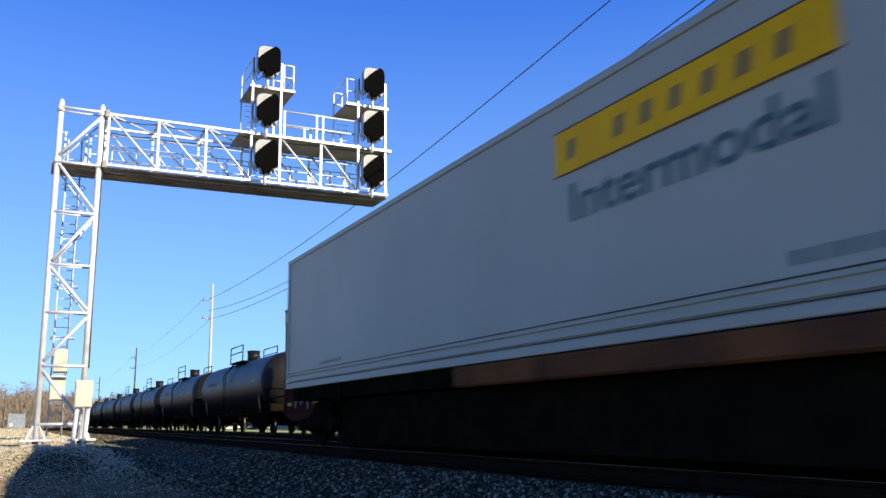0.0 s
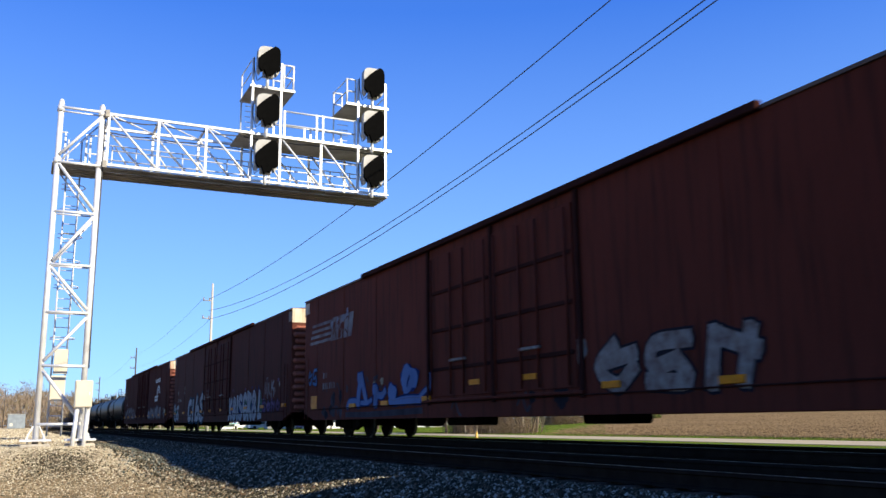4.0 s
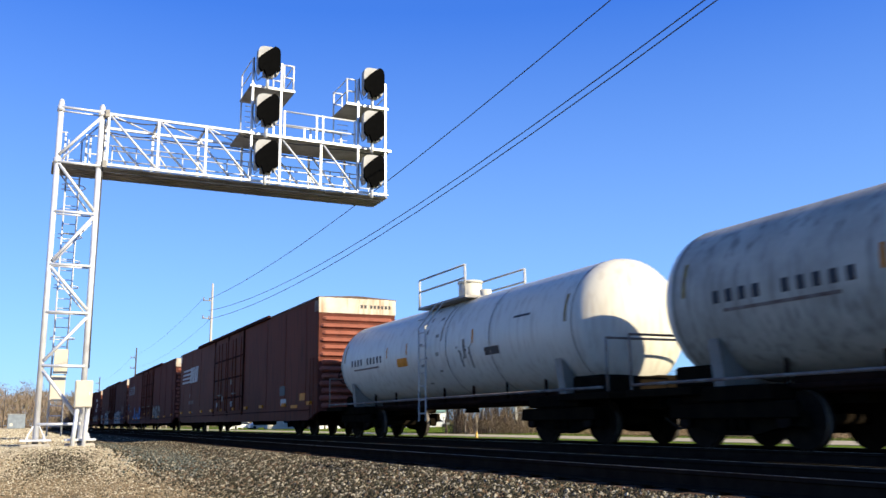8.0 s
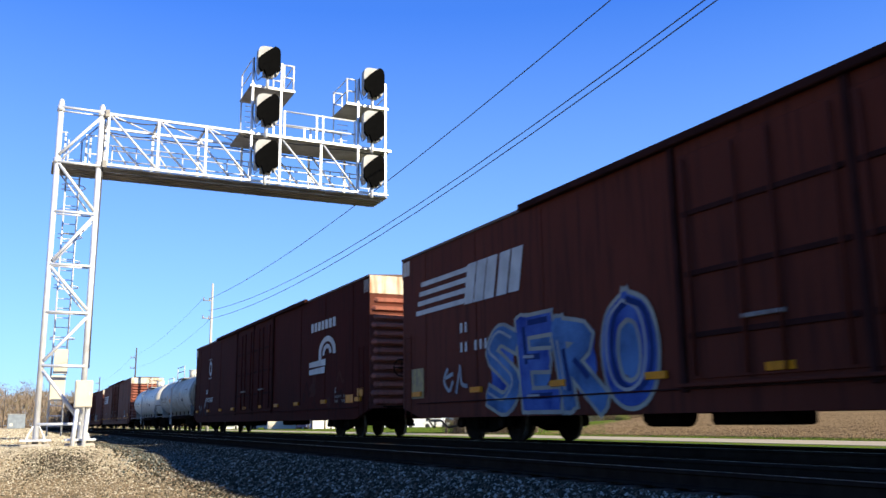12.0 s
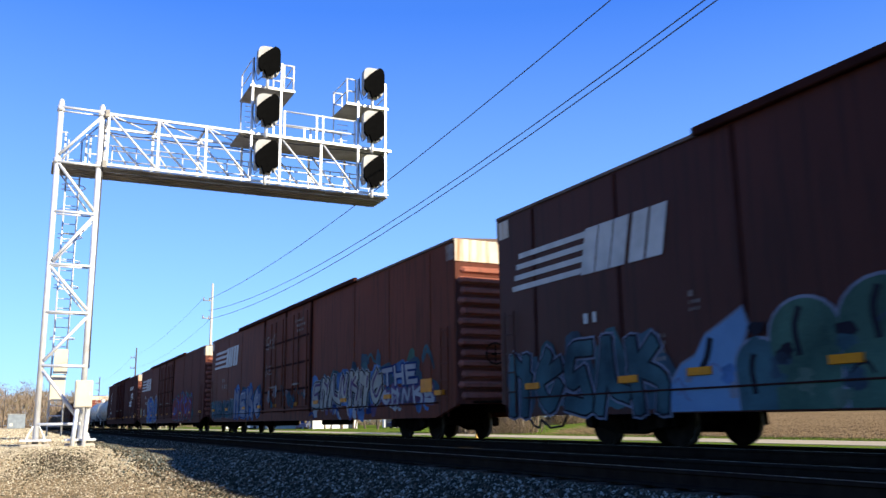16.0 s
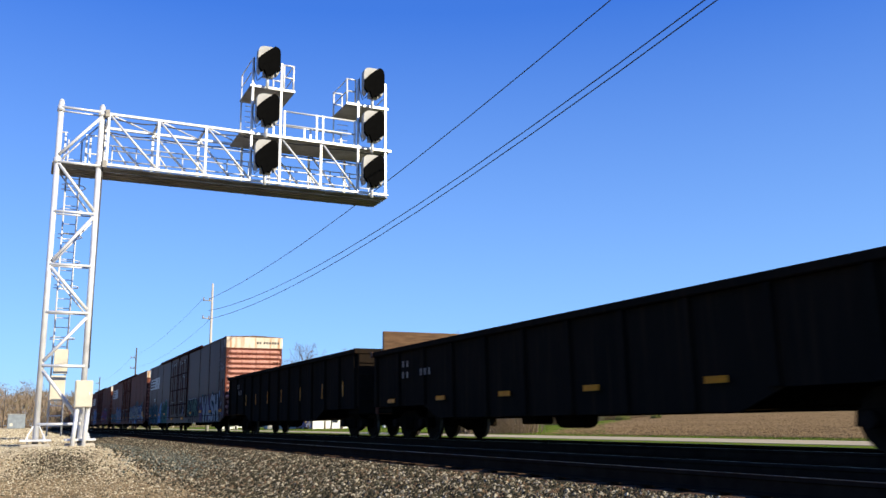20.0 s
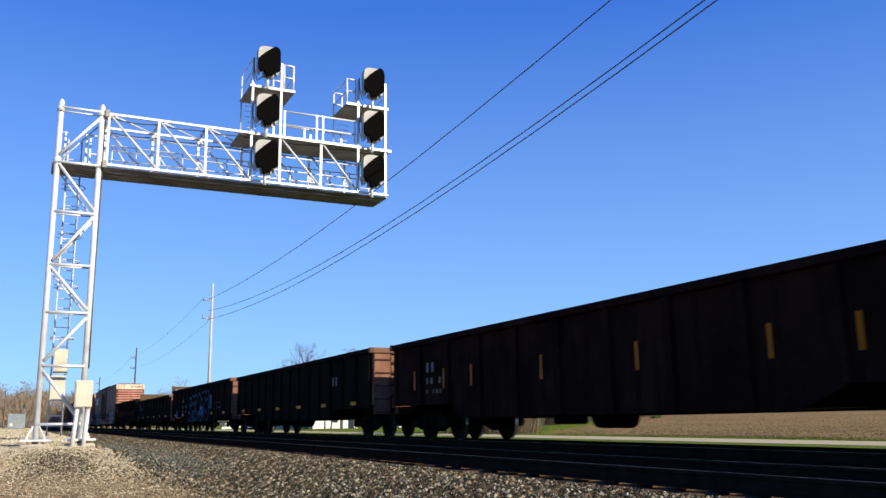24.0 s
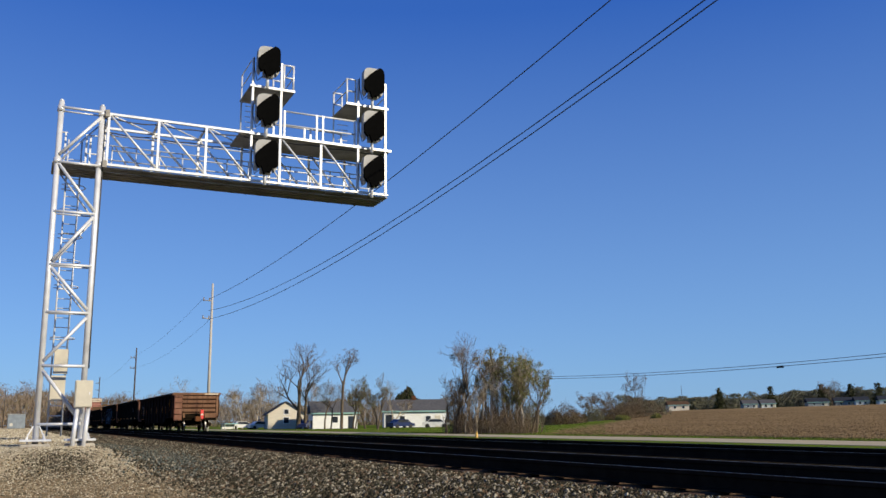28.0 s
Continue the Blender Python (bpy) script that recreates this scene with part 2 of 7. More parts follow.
    "box_umber": mat("umber_brown_paint", (0.104, 0.024, 0.0130), (0.080, 0.019, 0.0105), 0.35, 0.7, 0.04, 25, c3=(0.052, 0.014, 0.009), spec=0.04),
    "box_maroon": mat("dark_maroon_paint", (0.112, 0.0265, 0.0160), (0.086, 0.0205, 0.0125), 0.35, 0.7, 0.04, 25, c3=(0.050, 0.015, 0.010), spec=0.03),
    # Lighter copy of the car red for ends that face the sun.
    "end_red": mat("sunlit_red_end", (0.31, 0.110, 0.072), (0.24, 0.080, 0.052), 1.2, 0.8, 0.2, 25, c3=(0.19, 0.075, 0.05), spec=0.15),
    "white": mat("white_band", (0.578, 0.5355, 0.442), (0.476, 0.4165, 0.3145), 1.5, 0.7, 0.05, 20, c3=(0.357, 0.17, 0.0765), spec=0.2),
    "roof": mat("weathered_roof", (0.14, 0.10, 0.08), (0.09, 0.06, 0.045), 1.0, 0.8, spec=0.1),
    "decal": mat("white_stencil", (0.52, 0.50, 0.44), (0.38, 0.36, 0.32), 2.2, 0.7, spec=0.1),
    "decal_dim": mat("faded_stencil", (0.24, 0.21, 0.18), (0.13, 0.085, 0.065), 5.0, 0.7, spec=0.1),
    "yellow": mat("reflector_yellow", (0.66, 0.22, 0.004), (0.46, 0.15, 0.004), 4, 0.5, spec=0.1),
    "tank_white": mat("white_tank_paint", (0.62, 0.59, 0.49), (0.55, 0.52, 0.43), 0.5, 0.42, 0.02, 12, c3=(0.46, 0.41, 0.32), spec=0.3),
    "tank_black": mat("black_tank_paint", (0.007, 0.007, 0.008), (0.011, 0.010, 0.010), 0.7, 0.45, 0.03, 12, c3=(0.016, 0.013, 0.011), spec=0.2),
    "gon_black": mat("black_gondola_paint", (0.009, 0.008, 0.0065), (0.015, 0.011, 0.008), 0.8, 0.95, 0.15, 18, c3=(0.022, 0.014, 0.009), spec=0.01),
    "gon_rust": mat("rusty_gondola_paint", (0.030, 0.015, 0.010), (0.011, 0.006, 0.005), 0.9, 0.95, 0.3, 18, c3=(0.009, 0.006, 0.004), spec=0.01),
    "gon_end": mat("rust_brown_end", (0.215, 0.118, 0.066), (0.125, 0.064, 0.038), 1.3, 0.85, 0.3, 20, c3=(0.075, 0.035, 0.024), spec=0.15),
    "container": mat("container_white", (0.40, 0.405, 0.325), (0.35, 0.355, 0.285), 0.4, 0.55, 0.02, 10, fine=0.1, spec=0.25),
    "sign_yellow": mat("banner_yellow", (0.86, 0.46, 0.006), (0.76, 0.39, 0.006), 2, 0.6, spec=0.1),
    "sign_green": mat("banner_green", (0.04, 0.10, 0.085), None, 2, 0.5),
    "sign_dark": mat("banner_dark", (0.07, 0.05, 0.015), None, 2, 0.5),
    "rust": mat("rusty_sill", (0.20, 0.075, 0.028), (0.07, 0.036, 0.022), 0.7, 0.95, 0.3, 20, spec=0.02),
    "red": mat("signal_red", (0.70, 0.04, 0.03), None, 3, 0.5),
    "wood": mat("weathered_timber", (0.124, 0.0744, 0.0434), (0.0682, 0.04216, 0.02604), 2, 0.95, 0.4, 25, stretch=(1, 1, 8), spec=0.05),
    "pole": mat("grey_pole_wood", (0.46, 0.44, 0.40), (0.34, 0.325, 0.30), 2, 0.9, 0.3, 25, stretch=(6, 6, 0.5), spec=0.1),
    "dark_pole": mat("creosote_pole", (0.07, 0.055, 0.045), (0.045, 0.036, 0.03), 2, 0.9, 0.3, 25),
    "wire": mat("cable", (0.03, 0.03, 0.035), None, 5, 0.5),
    "glassy": mat("insulator", (0.25, 0.22, 0.20), None, 5, 0.25),
    "bark": mat("grey_bark", (0.1485, 0.117, 0.0855), (0.0765, 0.0612, 0.045), 3, 1.0, 0.5, 20, stretch=(3, 3, 0.5), spec=0.0),
    "twig": mat("twigs", (0.189, 0.144, 0.1035), (0.117, 0.09, 0.0648), 2, 1.0, spec=0.0),
    "leaf": varied("young_leaf", [(0.195, 0.215, 0.050), (0.255, 0.250, 0.075), (0.215, 0.190, 0.085), (0.160, 0.190, 0.045)]),
    "brush": varied("brown_brush", [(0.153, 0.108, 0.072), (0.189, 0.1395, 0.0945), (0.1125, 0.0792, 0.0522), (0.135, 0.1125, 0.0612)]),
    # Greyed and lightened so that the colours carry the haze of distance.
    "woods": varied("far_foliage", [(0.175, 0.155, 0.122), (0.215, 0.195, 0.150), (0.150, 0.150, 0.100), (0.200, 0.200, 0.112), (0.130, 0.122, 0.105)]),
    "evergreen": varied("evergreen_foliage", [(0.050, 0.055, 0.026), (0.070, 0.066, 0.032), (0.038, 0.044, 0.024)]),
    "siding": mat("white_siding", (0.74, 0.74, 0.72), (0.64, 0.64, 0.63), 1, 0.7, stretch=(1, 1, 6)),
    "siding_cream": mat("cream_siding", (0.574, 0.5248, 0.4264), (0.492, 0.451, 0.369), 1, 0.7, stretch=(1, 1, 6)),
    "shingle": mat("grey_shingles", (0.115, 0.115, 0.12), (0.075, 0.075, 0.08), 3, 0.95, 0.4, 20, spec=0.0),
    "pane": mat("window_glass", (0.03, 0.035, 0.045), None, 1, 0.08),
    "trim": mat("teal_trim", (0.25, 0.45, 0.42), None, 1, 0.6),
    "car_blue": mat("dark_blue_car_paint", (0.02, 0.03, 0.09), None, 1, 0.25),
    "car_white": mat("white_car_paint", (0.75, 0.74, 0.71), None, 1, 0.25),
    "rubber": mat("tyre_rubber", (0.02, 0.02, 0.02), None, 4, 0.85),
    "teal": mat("teal_plastic", (0.02, 0.25, 0.20), None, 2, 0.5),
    "g_dim": mat("paint_dim", (0.2, 0.19, 0.19), (0.08, 0.035, 0.03), 1.6, 0.7, spec=0.1),
    "g_pale": mat("paint_pale", (0.20, 0.21, 0.245), (0.10, 0.105, 0.13), 1.1, 0.8, spec=0.05),
    "yellow_dim": mat("faded_yellow", (0.30, 0.20, 0.04), (0.14, 0.08, 0.03), 6.0, 0.6),
    "g_white": mat("paint_white", (0.335, 0.325, 0.305), (0.225, 0.22, 0.215), 1.2, 0.8, spec=0.06),
    "g_blue": mat("paint_blue", (0.075, 0.135, 0.33), (0.014, 0.030, 0.17), 1.3, 0.8, spec=0.06),
    "g_sky": mat("paint_sky", (0.10, 0.19, 0.34), (0.030, 0.060, 0.12), 1.1, 0.85, spec=0.03),
    "g_green": mat("paint_green", (0.065, 0.125, 0.085), (0.026, 0.050, 0.038), 1.1, 0.85, spec=0.03),
    "g_teal": mat("paint_teal", (0.056, 0.115, 0.120), (0.022, 0.038, 0.046), 1.1, 0.85, spec=0.03),
    "g_purple": mat("paint_purple", (0.125, 0.080, 0.145), (0.060, 0.032, 0.060), 1.1, 0.85, spec=0.03),
    "g_red": mat("spray_red", (0.1674, 0.01364, 0.01364), (0.1054, 0.00992, 0.01116), 1.4, 0.7, spec=0.06),
    "g_black": mat("spray_black", (0.016, 0.016, 0.02), None, 1.6, 0.6),
    "g_tan": mat("paint_tan", (0.28, 0.23, 0.14), (0.18, 0.14, 0.09), 1.6, 0.7, spec=0.1),
}


def dark_ended(name, base, dark_tone, y0, y1):
    """Tank paint that darkens with a ragged edge along the shell from y0 to y1."""
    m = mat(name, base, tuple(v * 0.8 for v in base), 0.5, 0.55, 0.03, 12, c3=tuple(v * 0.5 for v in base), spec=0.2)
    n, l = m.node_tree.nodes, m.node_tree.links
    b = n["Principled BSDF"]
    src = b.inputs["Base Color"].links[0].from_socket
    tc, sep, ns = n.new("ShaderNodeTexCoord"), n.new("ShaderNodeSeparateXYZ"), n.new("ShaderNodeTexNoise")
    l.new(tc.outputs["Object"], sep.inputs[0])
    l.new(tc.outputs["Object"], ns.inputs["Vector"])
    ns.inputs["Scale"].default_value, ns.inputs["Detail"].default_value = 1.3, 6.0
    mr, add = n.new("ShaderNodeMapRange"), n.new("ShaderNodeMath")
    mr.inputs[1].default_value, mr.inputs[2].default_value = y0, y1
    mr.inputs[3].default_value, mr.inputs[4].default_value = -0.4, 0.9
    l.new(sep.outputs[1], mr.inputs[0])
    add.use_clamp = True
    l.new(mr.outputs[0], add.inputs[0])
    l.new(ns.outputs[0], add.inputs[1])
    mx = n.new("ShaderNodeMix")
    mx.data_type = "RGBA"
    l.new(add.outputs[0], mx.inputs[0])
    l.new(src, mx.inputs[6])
    mx.inputs[7].default_value = (*dark_tone, 1)
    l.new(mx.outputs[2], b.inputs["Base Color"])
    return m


M["tank_sooty"] = dark_ended("dark_ended_tank_paint", (0.48, 0.44, 0.35), (0.035, 0.023, 0.013), -6.1, -7.1)


# ---- mesh helpers ----
def mesh_of(name, bm, material):
    me = bpy.data.meshes.new(name)
    bm.to_mesh(me)
    bm.free()
    for m in (material if isinstance(material, (list, tuple)) else [material]):
        me.materials.append(M[m] if isinstance(m, str) else m)
    return me


def part(name, bm, material, parent=None, label="", smooth=False):
    me = bm if isinstance(bm, bpy.types.Mesh) else mesh_of(name, bm, material)
    if smooth:
        for p in me.polygons:
            p.use_smooth = True
    ob = new(name, me)
    ob.parent = parent
    if label:
        ob["label"] = label
    return ob


def thing(name, at=(0, 0, 0), label="", category="", group="", rz=0):
    ob = new(name)
    ob.matrix_basis = pose(*at, 0, 0, rz)
    return tagged(ob, label, category, group)


def box(bm, x0, x1, y0, y1, z0, z1, bevel=0.0, idx=0):
    v = [bm.verts.new((x, y, z)) for z in (z0, z1) for x, y in ((x0, y0), (x1, y0), (x1, y1), (x0, y1))]
    fs = [bm.faces.new([v[i] for i in q]) for q in ((3, 2, 1, 0), (4, 5, 6, 7), (0, 1, 5, 4), (1, 2, 6, 5), (2, 3, 7, 6), (3, 0, 4, 7))]
    for q in fs:
        q.material_index = idx
    if bevel:
        es = list({e for q in fs for e in q.edges})
        bmesh.ops.bevel(bm, geom=es, offset=bevel, segments=1, affect="EDGES", profile=0.5)
    return bm


def rod(bm, a, b, r, n=8, r2=None, idx=0, caps=True):
    a, b = Vector(a), Vector(b)
    d = (b - a).normalized()
    s = d.cross(Vector((0, 0, 1)) if abs(d.z) < 0.95 else Vector((1, 0, 0))).normalized()
    u = s.cross(d)
    r2 = r if r2 is None else r2
    A = [bm.verts.new(a + (s * math.cos(2 * math.pi * i / n) + u * math.sin(2 * math.pi * i / n)) * r) for i in range(n)]
    B = [bm.verts.new(b + (s * math.cos(2 * math.pi * i / n) + u * math.sin(2 * math.pi * i / n)) * r2) for i in range(n)]
    for i in range(n):
        q = bm.faces.new((A[i], A[(i + 1) % n], B[(i + 1) % n], B[i]))
        q.smooth, q.material_index = n > 5, idx
    if caps:
        bm.faces.new(A[::-1]).material_index = idx
        bm.faces.new(B).material_index = idx
    return bm


def tube(bm, pts, r, n=6):
    """A bent rod through the points, as one skin."""
    pts = [Vector(p) for p in pts]
    rings = []
    for i, p in enumerate(pts):
        d = (pts[min(i + 1, len(pts) - 1)] - pts[max(i - 1, 0)]).normalized()
        s = d.cross(Vector((0, 0, 1)) if abs(d.z) < 0.95 else Vector((1, 0, 0))).normalized()
        u = s.cross(d)
        rings.append([bm.verts.new(p + (s * math.cos(2 * math.pi * k / n) + u * math.sin(2 * math.pi * k / n)) * r) for k in range(n)])
    for A, B in zip(rings, rings[1:]):
        for k in range(n):
            bm.faces.new((A[k], A[(k + 1) % n], B[(k + 1) % n], B[k])).smooth = True
    bm.faces.new(rings[0][::-1])
    bm.faces.new(rings[-1])
    return bm


def prism(bm, pts, axis, a, b, idx=0):
    """A flat outline drawn out along an axis from a to b. pts: for x (y, z), for y (x, z), for z (x, y)."""
    f = {"x": lambda p, w: (w, p[0], p[1]), "y": lambda p, w: (p[0], w, p[1]), "z": lambda p, w: (p[0], p[1], w)}[axis]
    A, B = [bm.verts.new(f(p, a)) for p in pts], [bm.verts.new(f(p, b)) for p in pts]
    n = len(pts)
    fs = [bm.faces.new(A), bm.faces.new(B[::-1])]
    fs += [bm.faces.new((A[i], B[i], B[(i + 1) % n], A[(i + 1) % n])) for i in range(n)]
    for q in fs:
        q.material_index = idx
    bmesh.ops.recalc_face_normals(bm, faces=fs)
    return bm


def BM():
    return bmesh.new()


# ---- ground ----
XN, XF = 6.744, 11.208        # centre lines of the near and the far track


def smooth(a, b, x):
    t = min(1.0, max(0.0, (x - a) / (b - a)))
    return t * t * (3 - 2 * t)


def ground_z(x, y):
    if x < 15.2:
        z = -0.52 + 0.315 * smooth(2.5, 5.2, x) - 0.415 * smooth(13.0, 15.2, x)
        if x < 5.3:
            pad = smooth(17, 24, y) * (1 - smooth(1.8, 4.6, x)) 
            z += 0.42 * pad + 0.22 * smooth(50, 130, y) * (1 - smooth(0.5, 3.5, x)) + 0.05 * noise.noise(Vector((x * 0.5, y * 0.5, 0))) * (1 - smooth(4.2, 5.2, x))
    else:
        z = -0.62
    if x > 33.5:
        d, az = math.hypot(x, y), math.atan2(x, y)
        z += smooth(48, 330, d) * (3.5 * smooth(0.53, 0.74, az) + 4.5 * min(0.5, max(0.0, az - 0.7))) * (1.0 if y > 0 else smooth(-60, 0, y))
        z += 0.05 * noise.noise(Vector((x * 0.08, y * 0.08, 3)))
    return z


def ground_mat(x, y):
    if x < 2.55 + 0.8 * noise.noise(Vector((y * 0.4, x, 7))) + 0.6 * noise.noise(Vector((y * 1.3, x * 1.3, 3))):
        if y < 16.5 + 5.0 * noise.noise(Vector((x * 0.7, y * 0.25, 2))) or math.hypot((x - 0.8) * 1.6, (y - 20.5) * 0.45) < 1.0 + 0.6 * noise.noise(Vector((x, y, 5))):
            return 4
        return 0 if (y < 420 and x > -60) else 3
    if x < 15.0:
        return 1
    if x > 36 and y > -200:
        az = math.atan2(x, y)
        edge = 0.565 + 0.085 * smooth(55, 165, math.hypot(x, y))
        if az > edge and math.hypot(x, y) < 372:
            return 3
    return 2


def steps(rows):
    out = []
    for a, b, n in rows:
        out += [a + (b - a) * i / n for i in range(n)]
    return out + [rows[-1][1]]


gx = steps([(-3000, -300, 4), (-300, -40, 6), (-40, -6, 10), (-6, 3, 22), (3, 5.4, 10), (5.4, 13, 4), (13, 15.2, 6), (15.2, 27, 4), (27, 36, 6), (36, 120, 38), (120, 400, 44), (400, 3000, 6)])
gy = steps([(-3000, -300, 4), (-300, -20, 8), (-20, 4, 8), (4, 40, 90), (40, 80, 30), (80, 400, 50), (400, 3000, 8)])
verts = [(x, y, ground_z(x, y)) for y in gy for x in gx]
nx = len(gx)
faces, fm = [], []
for j in range(len(gy) - 1):
    for i in range(nx - 1):
        faces.append((j * nx + i, j * nx + i + 1, (j + 1) * nx + i + 1, (j + 1) * nx + i))
        fm.append(ground_mat((gx[i] + gx[i + 1]) / 2, (gy[j] + gy[j + 1]) / 2))
me = bpy.data.meshes.new("ground")
me.from_pydata(verts, [], faces)
for k in ("gravel", "ballast", "grass", "soil", "mixed"):
    me.materials.append(M[k])
me.polygons.foreach_set("material_index", fm)
me.polygons.foreach_set("use_smooth", [True] * len(faces))
tagged(new("ground", me), "pale gravel, dark ballast, spring grass and a ploughed brown field", "ground", kind="structure")

bm = BM()
prism(bm, [(28.5, -0.8), (28.5, -0.6), (30.6, -0.55), (33.0, -0.6), (33.0, -0.8)], "y", -900, 1500)
tagged(part("road", bm, "asphalt"), "pale weathered two-lane road beside the tracks", "road", kind="structure")


# ---- tracks ----
RAIL = [(-0.076, -0.172), (0.076, -0.172), (0.07, -0.155), (0.012, -0.14), (0.012, -0.045), (0.037, -0.035), (0.037, -0.006), (0.028, 0.0), (-0.028, 0.0), (-0.037, -0.006), (-0.037, -0.035), (-0.012, -0.045), (-0.012, -0.14), (-0.07, -0.155)]


def track(xc, label):
    t = thing("railway_track", (xc, 0, 0), label, "railway track", "main line tracks")
    t["kind"] = "structure"
    for s in (-0.755, 0.755):
        r = BM()
        prism(r, [(s + a, b) for a, b in RAIL], "y", -500, 900)
        rail = part("rail", r, "rail_side", t, "rusty steel rail with a polished top")
        top = BM()
        box(top, s - 0.008, s + 0.008, -500, 900, 0.0005, 0.003)
        part("running_surface", top, "rail_top", rail, "polished running surface")
    return t


near_track = track(XN, "near railway track on timber ties in dark ballast")
far_track = track(XF, "far railway track on timber ties in dark ballast")


# ---- signal bridge over the tracks ----
GY, GB = 28.0, 29.45          # front and back plane of the truss
gantry = thing("signal_bridge", (0, 0, 0), "galvanised steel cantilever signal bridge over both tracks", "signal bridge")
ZB, ZT = 8.58, 10.26
for x, zb in ((0.44, -0.02), (1.64, -0.02)):
    b = BM()
    rod(b, (x, GY + 0.1, zb), (x, GY + 0.1, 10.5), 0.086, 18)
    rod(b, (x, GY + 0.1, 10.5), (x, GY + 0.1, 10.58), 0.086, 18, 0.04)
    col = part("column", b, "galv", gantry)
    b = BM()
    box(b, x - 0.42, x + 0.42, GY - 0.32, GY + 0.52, zb + 0.08, zb + 0.14, 0.01)
    for k in range(4):
        a = math.pi / 4 + k * math.pi / 2
        px, py = x + 0.3 * math.cos(a), GY + 0.1 + 0.3 * math.sin(a)
        rod(b, (px, py, zb - 0.1), (px, py, zb + 0.3), 0.022, 6)
        d = Vector((math.cos(a), math.sin(a), 0))
        p0 = Vector((x, GY + 0.1, zb + 0.14)) + d * 0.12
        rod(b, p0 + Vector((0, 0, 0.38)), p0 + d * 0.24, 0.02, 4)
    part("base_plate", b, "galv", col)
    b = BM()
    box(b, x - 0.4, x + 0.4, GY - 0.3, GY + 0.5, -0.5, zb + 0.01, 0.03)
    part("footing", b, "concrete", gantry, "pale concrete footing")
for i, (a, c) in enumerate((((1.6, 10.1), (0.48, 8.75)), ((0.5, 8.45), (1.58, 7.05)), ((1.58, 6.85), (0.5, 5.4)), ((0.5, 5.2), (1.58, 3.95)), ((1.58, 3.7), (0.5, 2.4)), ((0.5, 2.1), (1.6, 0.65)))):
    for y, r in ((GY + 0.02, 0.05), (GY + 0.9, 0.026)):
        b = BM()
        rod(b, (a[0], y, a[1]), (c[0], y, c[1]), r, 8)
        part("brace", b, "galv", gantry)
for z in (10.3, 8.52, 6.95, 5.3, 3.85, 2.25, 0.55):
    for y, r in ((GY + 0.02, 0.042), (GY + 0.4, 0.026)):
        b = BM()
        rod(b, (0.46, y, z), (1.62, y, z), r, 8)
        part("strut", b, "galv", gantry)
# arm: chords, posts, diagonals
XA, XE = 1.78, 11.44
for z in (ZB, ZT):
    for y in (GY, GB):
        b = BM()
        box(b, XA, XE, y - 0.042, y + 0.042, z - 0.042, z + 0.042, 0.01)
        part("chord", b, "galv", gantry)
POSTS = [1.85, 3.38, 4.9, 6.41, 7.4, 8.89, 10.27, 11.35]
for i, x in enumerate(POSTS):
    for y in (GY, GB):
        b = BM()
        box(b, x - 0.037, x + 0.037, y - 0.037, y + 0.037, ZB, ZT)
        part("post", b, "galv", gantry)
    for z in (ZB, ZT):
        b = BM()
        box(b, x - 0.035, x + 0.035, GY, GB, z - 0.035, z + 0.035)
        part("cross_beam", b, "galv", gantry)
    if i < 7 and i not in (3, 6):
        x2 = POSTS[i + 1]
        b = BM()
        rod(b, (x + 0.05, GY - 0.01, ZT - 0.05), (x2 - 0.03, GY - 0.01, ZB + 0.05), 0.038, 8)
        part("diagonal", b, "galv", gantry)
        b = BM()
        rod(b, (x + 0.05, GB, ZT - 0.05), (x2 - 0.03, GB, ZB + 0.05), 0.04, 8)
        part("diagonal", b, "galv", gantry)
        b = BM()
        rod(b, (x, GY, ZT), (x2, GB, ZT), 0.025, 6)
        part("wind_brace", b, "galv", gantry)
b = BM()
box(b, 0.3, XE + 0.02, GY + 0.07, GB + 0.05, ZB - 0.09, ZB - 0.05)
deck = part("walkway_floor", b, "deck", gantry, "grey steel grating floor")
for i in range(22):
    x = 0.45 + i * 0.51
    b = BM()
    box(b, x, x + 0.05, GY + 0.16, GB, ZB - 0.125, ZB - 0.093)
    part("floor_bar", b, "deck", deck)
for y in (GY + 0.32, GY + 0.62, GY + 0.92, GY + 1.22):
    b = BM()
    box(b, 0.4, XE - 0.05, y - 0.02, y + 0.02, ZB - 0.17, ZB - 0.127)
    part("stringer", b, "deck", deck)
for x in (0.5, 0.66, 1.3, 1.42):
    b = BM()
    box(b, x - 0.028, x + 0.028, GB - 0.05, GB + 0.005, ZB - 0.05, 9.95)
    part("landing_post", b, "galv", gantry)
for z in (9.3, 9.93):
    for x0, x1 in ((0.5, 0.72), (1.26, 1.72)):
        b = BM()
        rod(b, (x0, GB - 0.02, z), (x1, GB - 0.02, z), 0.024, 6)
        part("landing_rail", b, "galv", gantry)
# clamps where the arm meets the column, and the wiring
for x in (0.44, 1.64):
    for z in (ZB - 0.02, ZT):
        b = BM()
        rod(b, (x, GY + 0.1, z - 0.09), (x, GY + 0.1, z + 0.09), 0.115, 18)
        part("clamp", b, "galv", gantry, "bolted steel clamp")
for z in (ZB, ZT):
    b = BM()
    box(b, 1.72, 1.86, GY - 0.08, GY + 0.1, z - 0.12, z + 0.12, 0.015)
    part("splice_plate", b, "deck", gantry, "bolted splice plate")
for y, z in ((GY + 0.12, ZT - 0.14), (GB - 0.1, ZT - 0.2)):
    b = BM()
    tube(b, [(1.7 + 0.4 * k, y, z + 0.025 * math.sin(k * 1.9)) for k in range(25)], 0.02, 6)
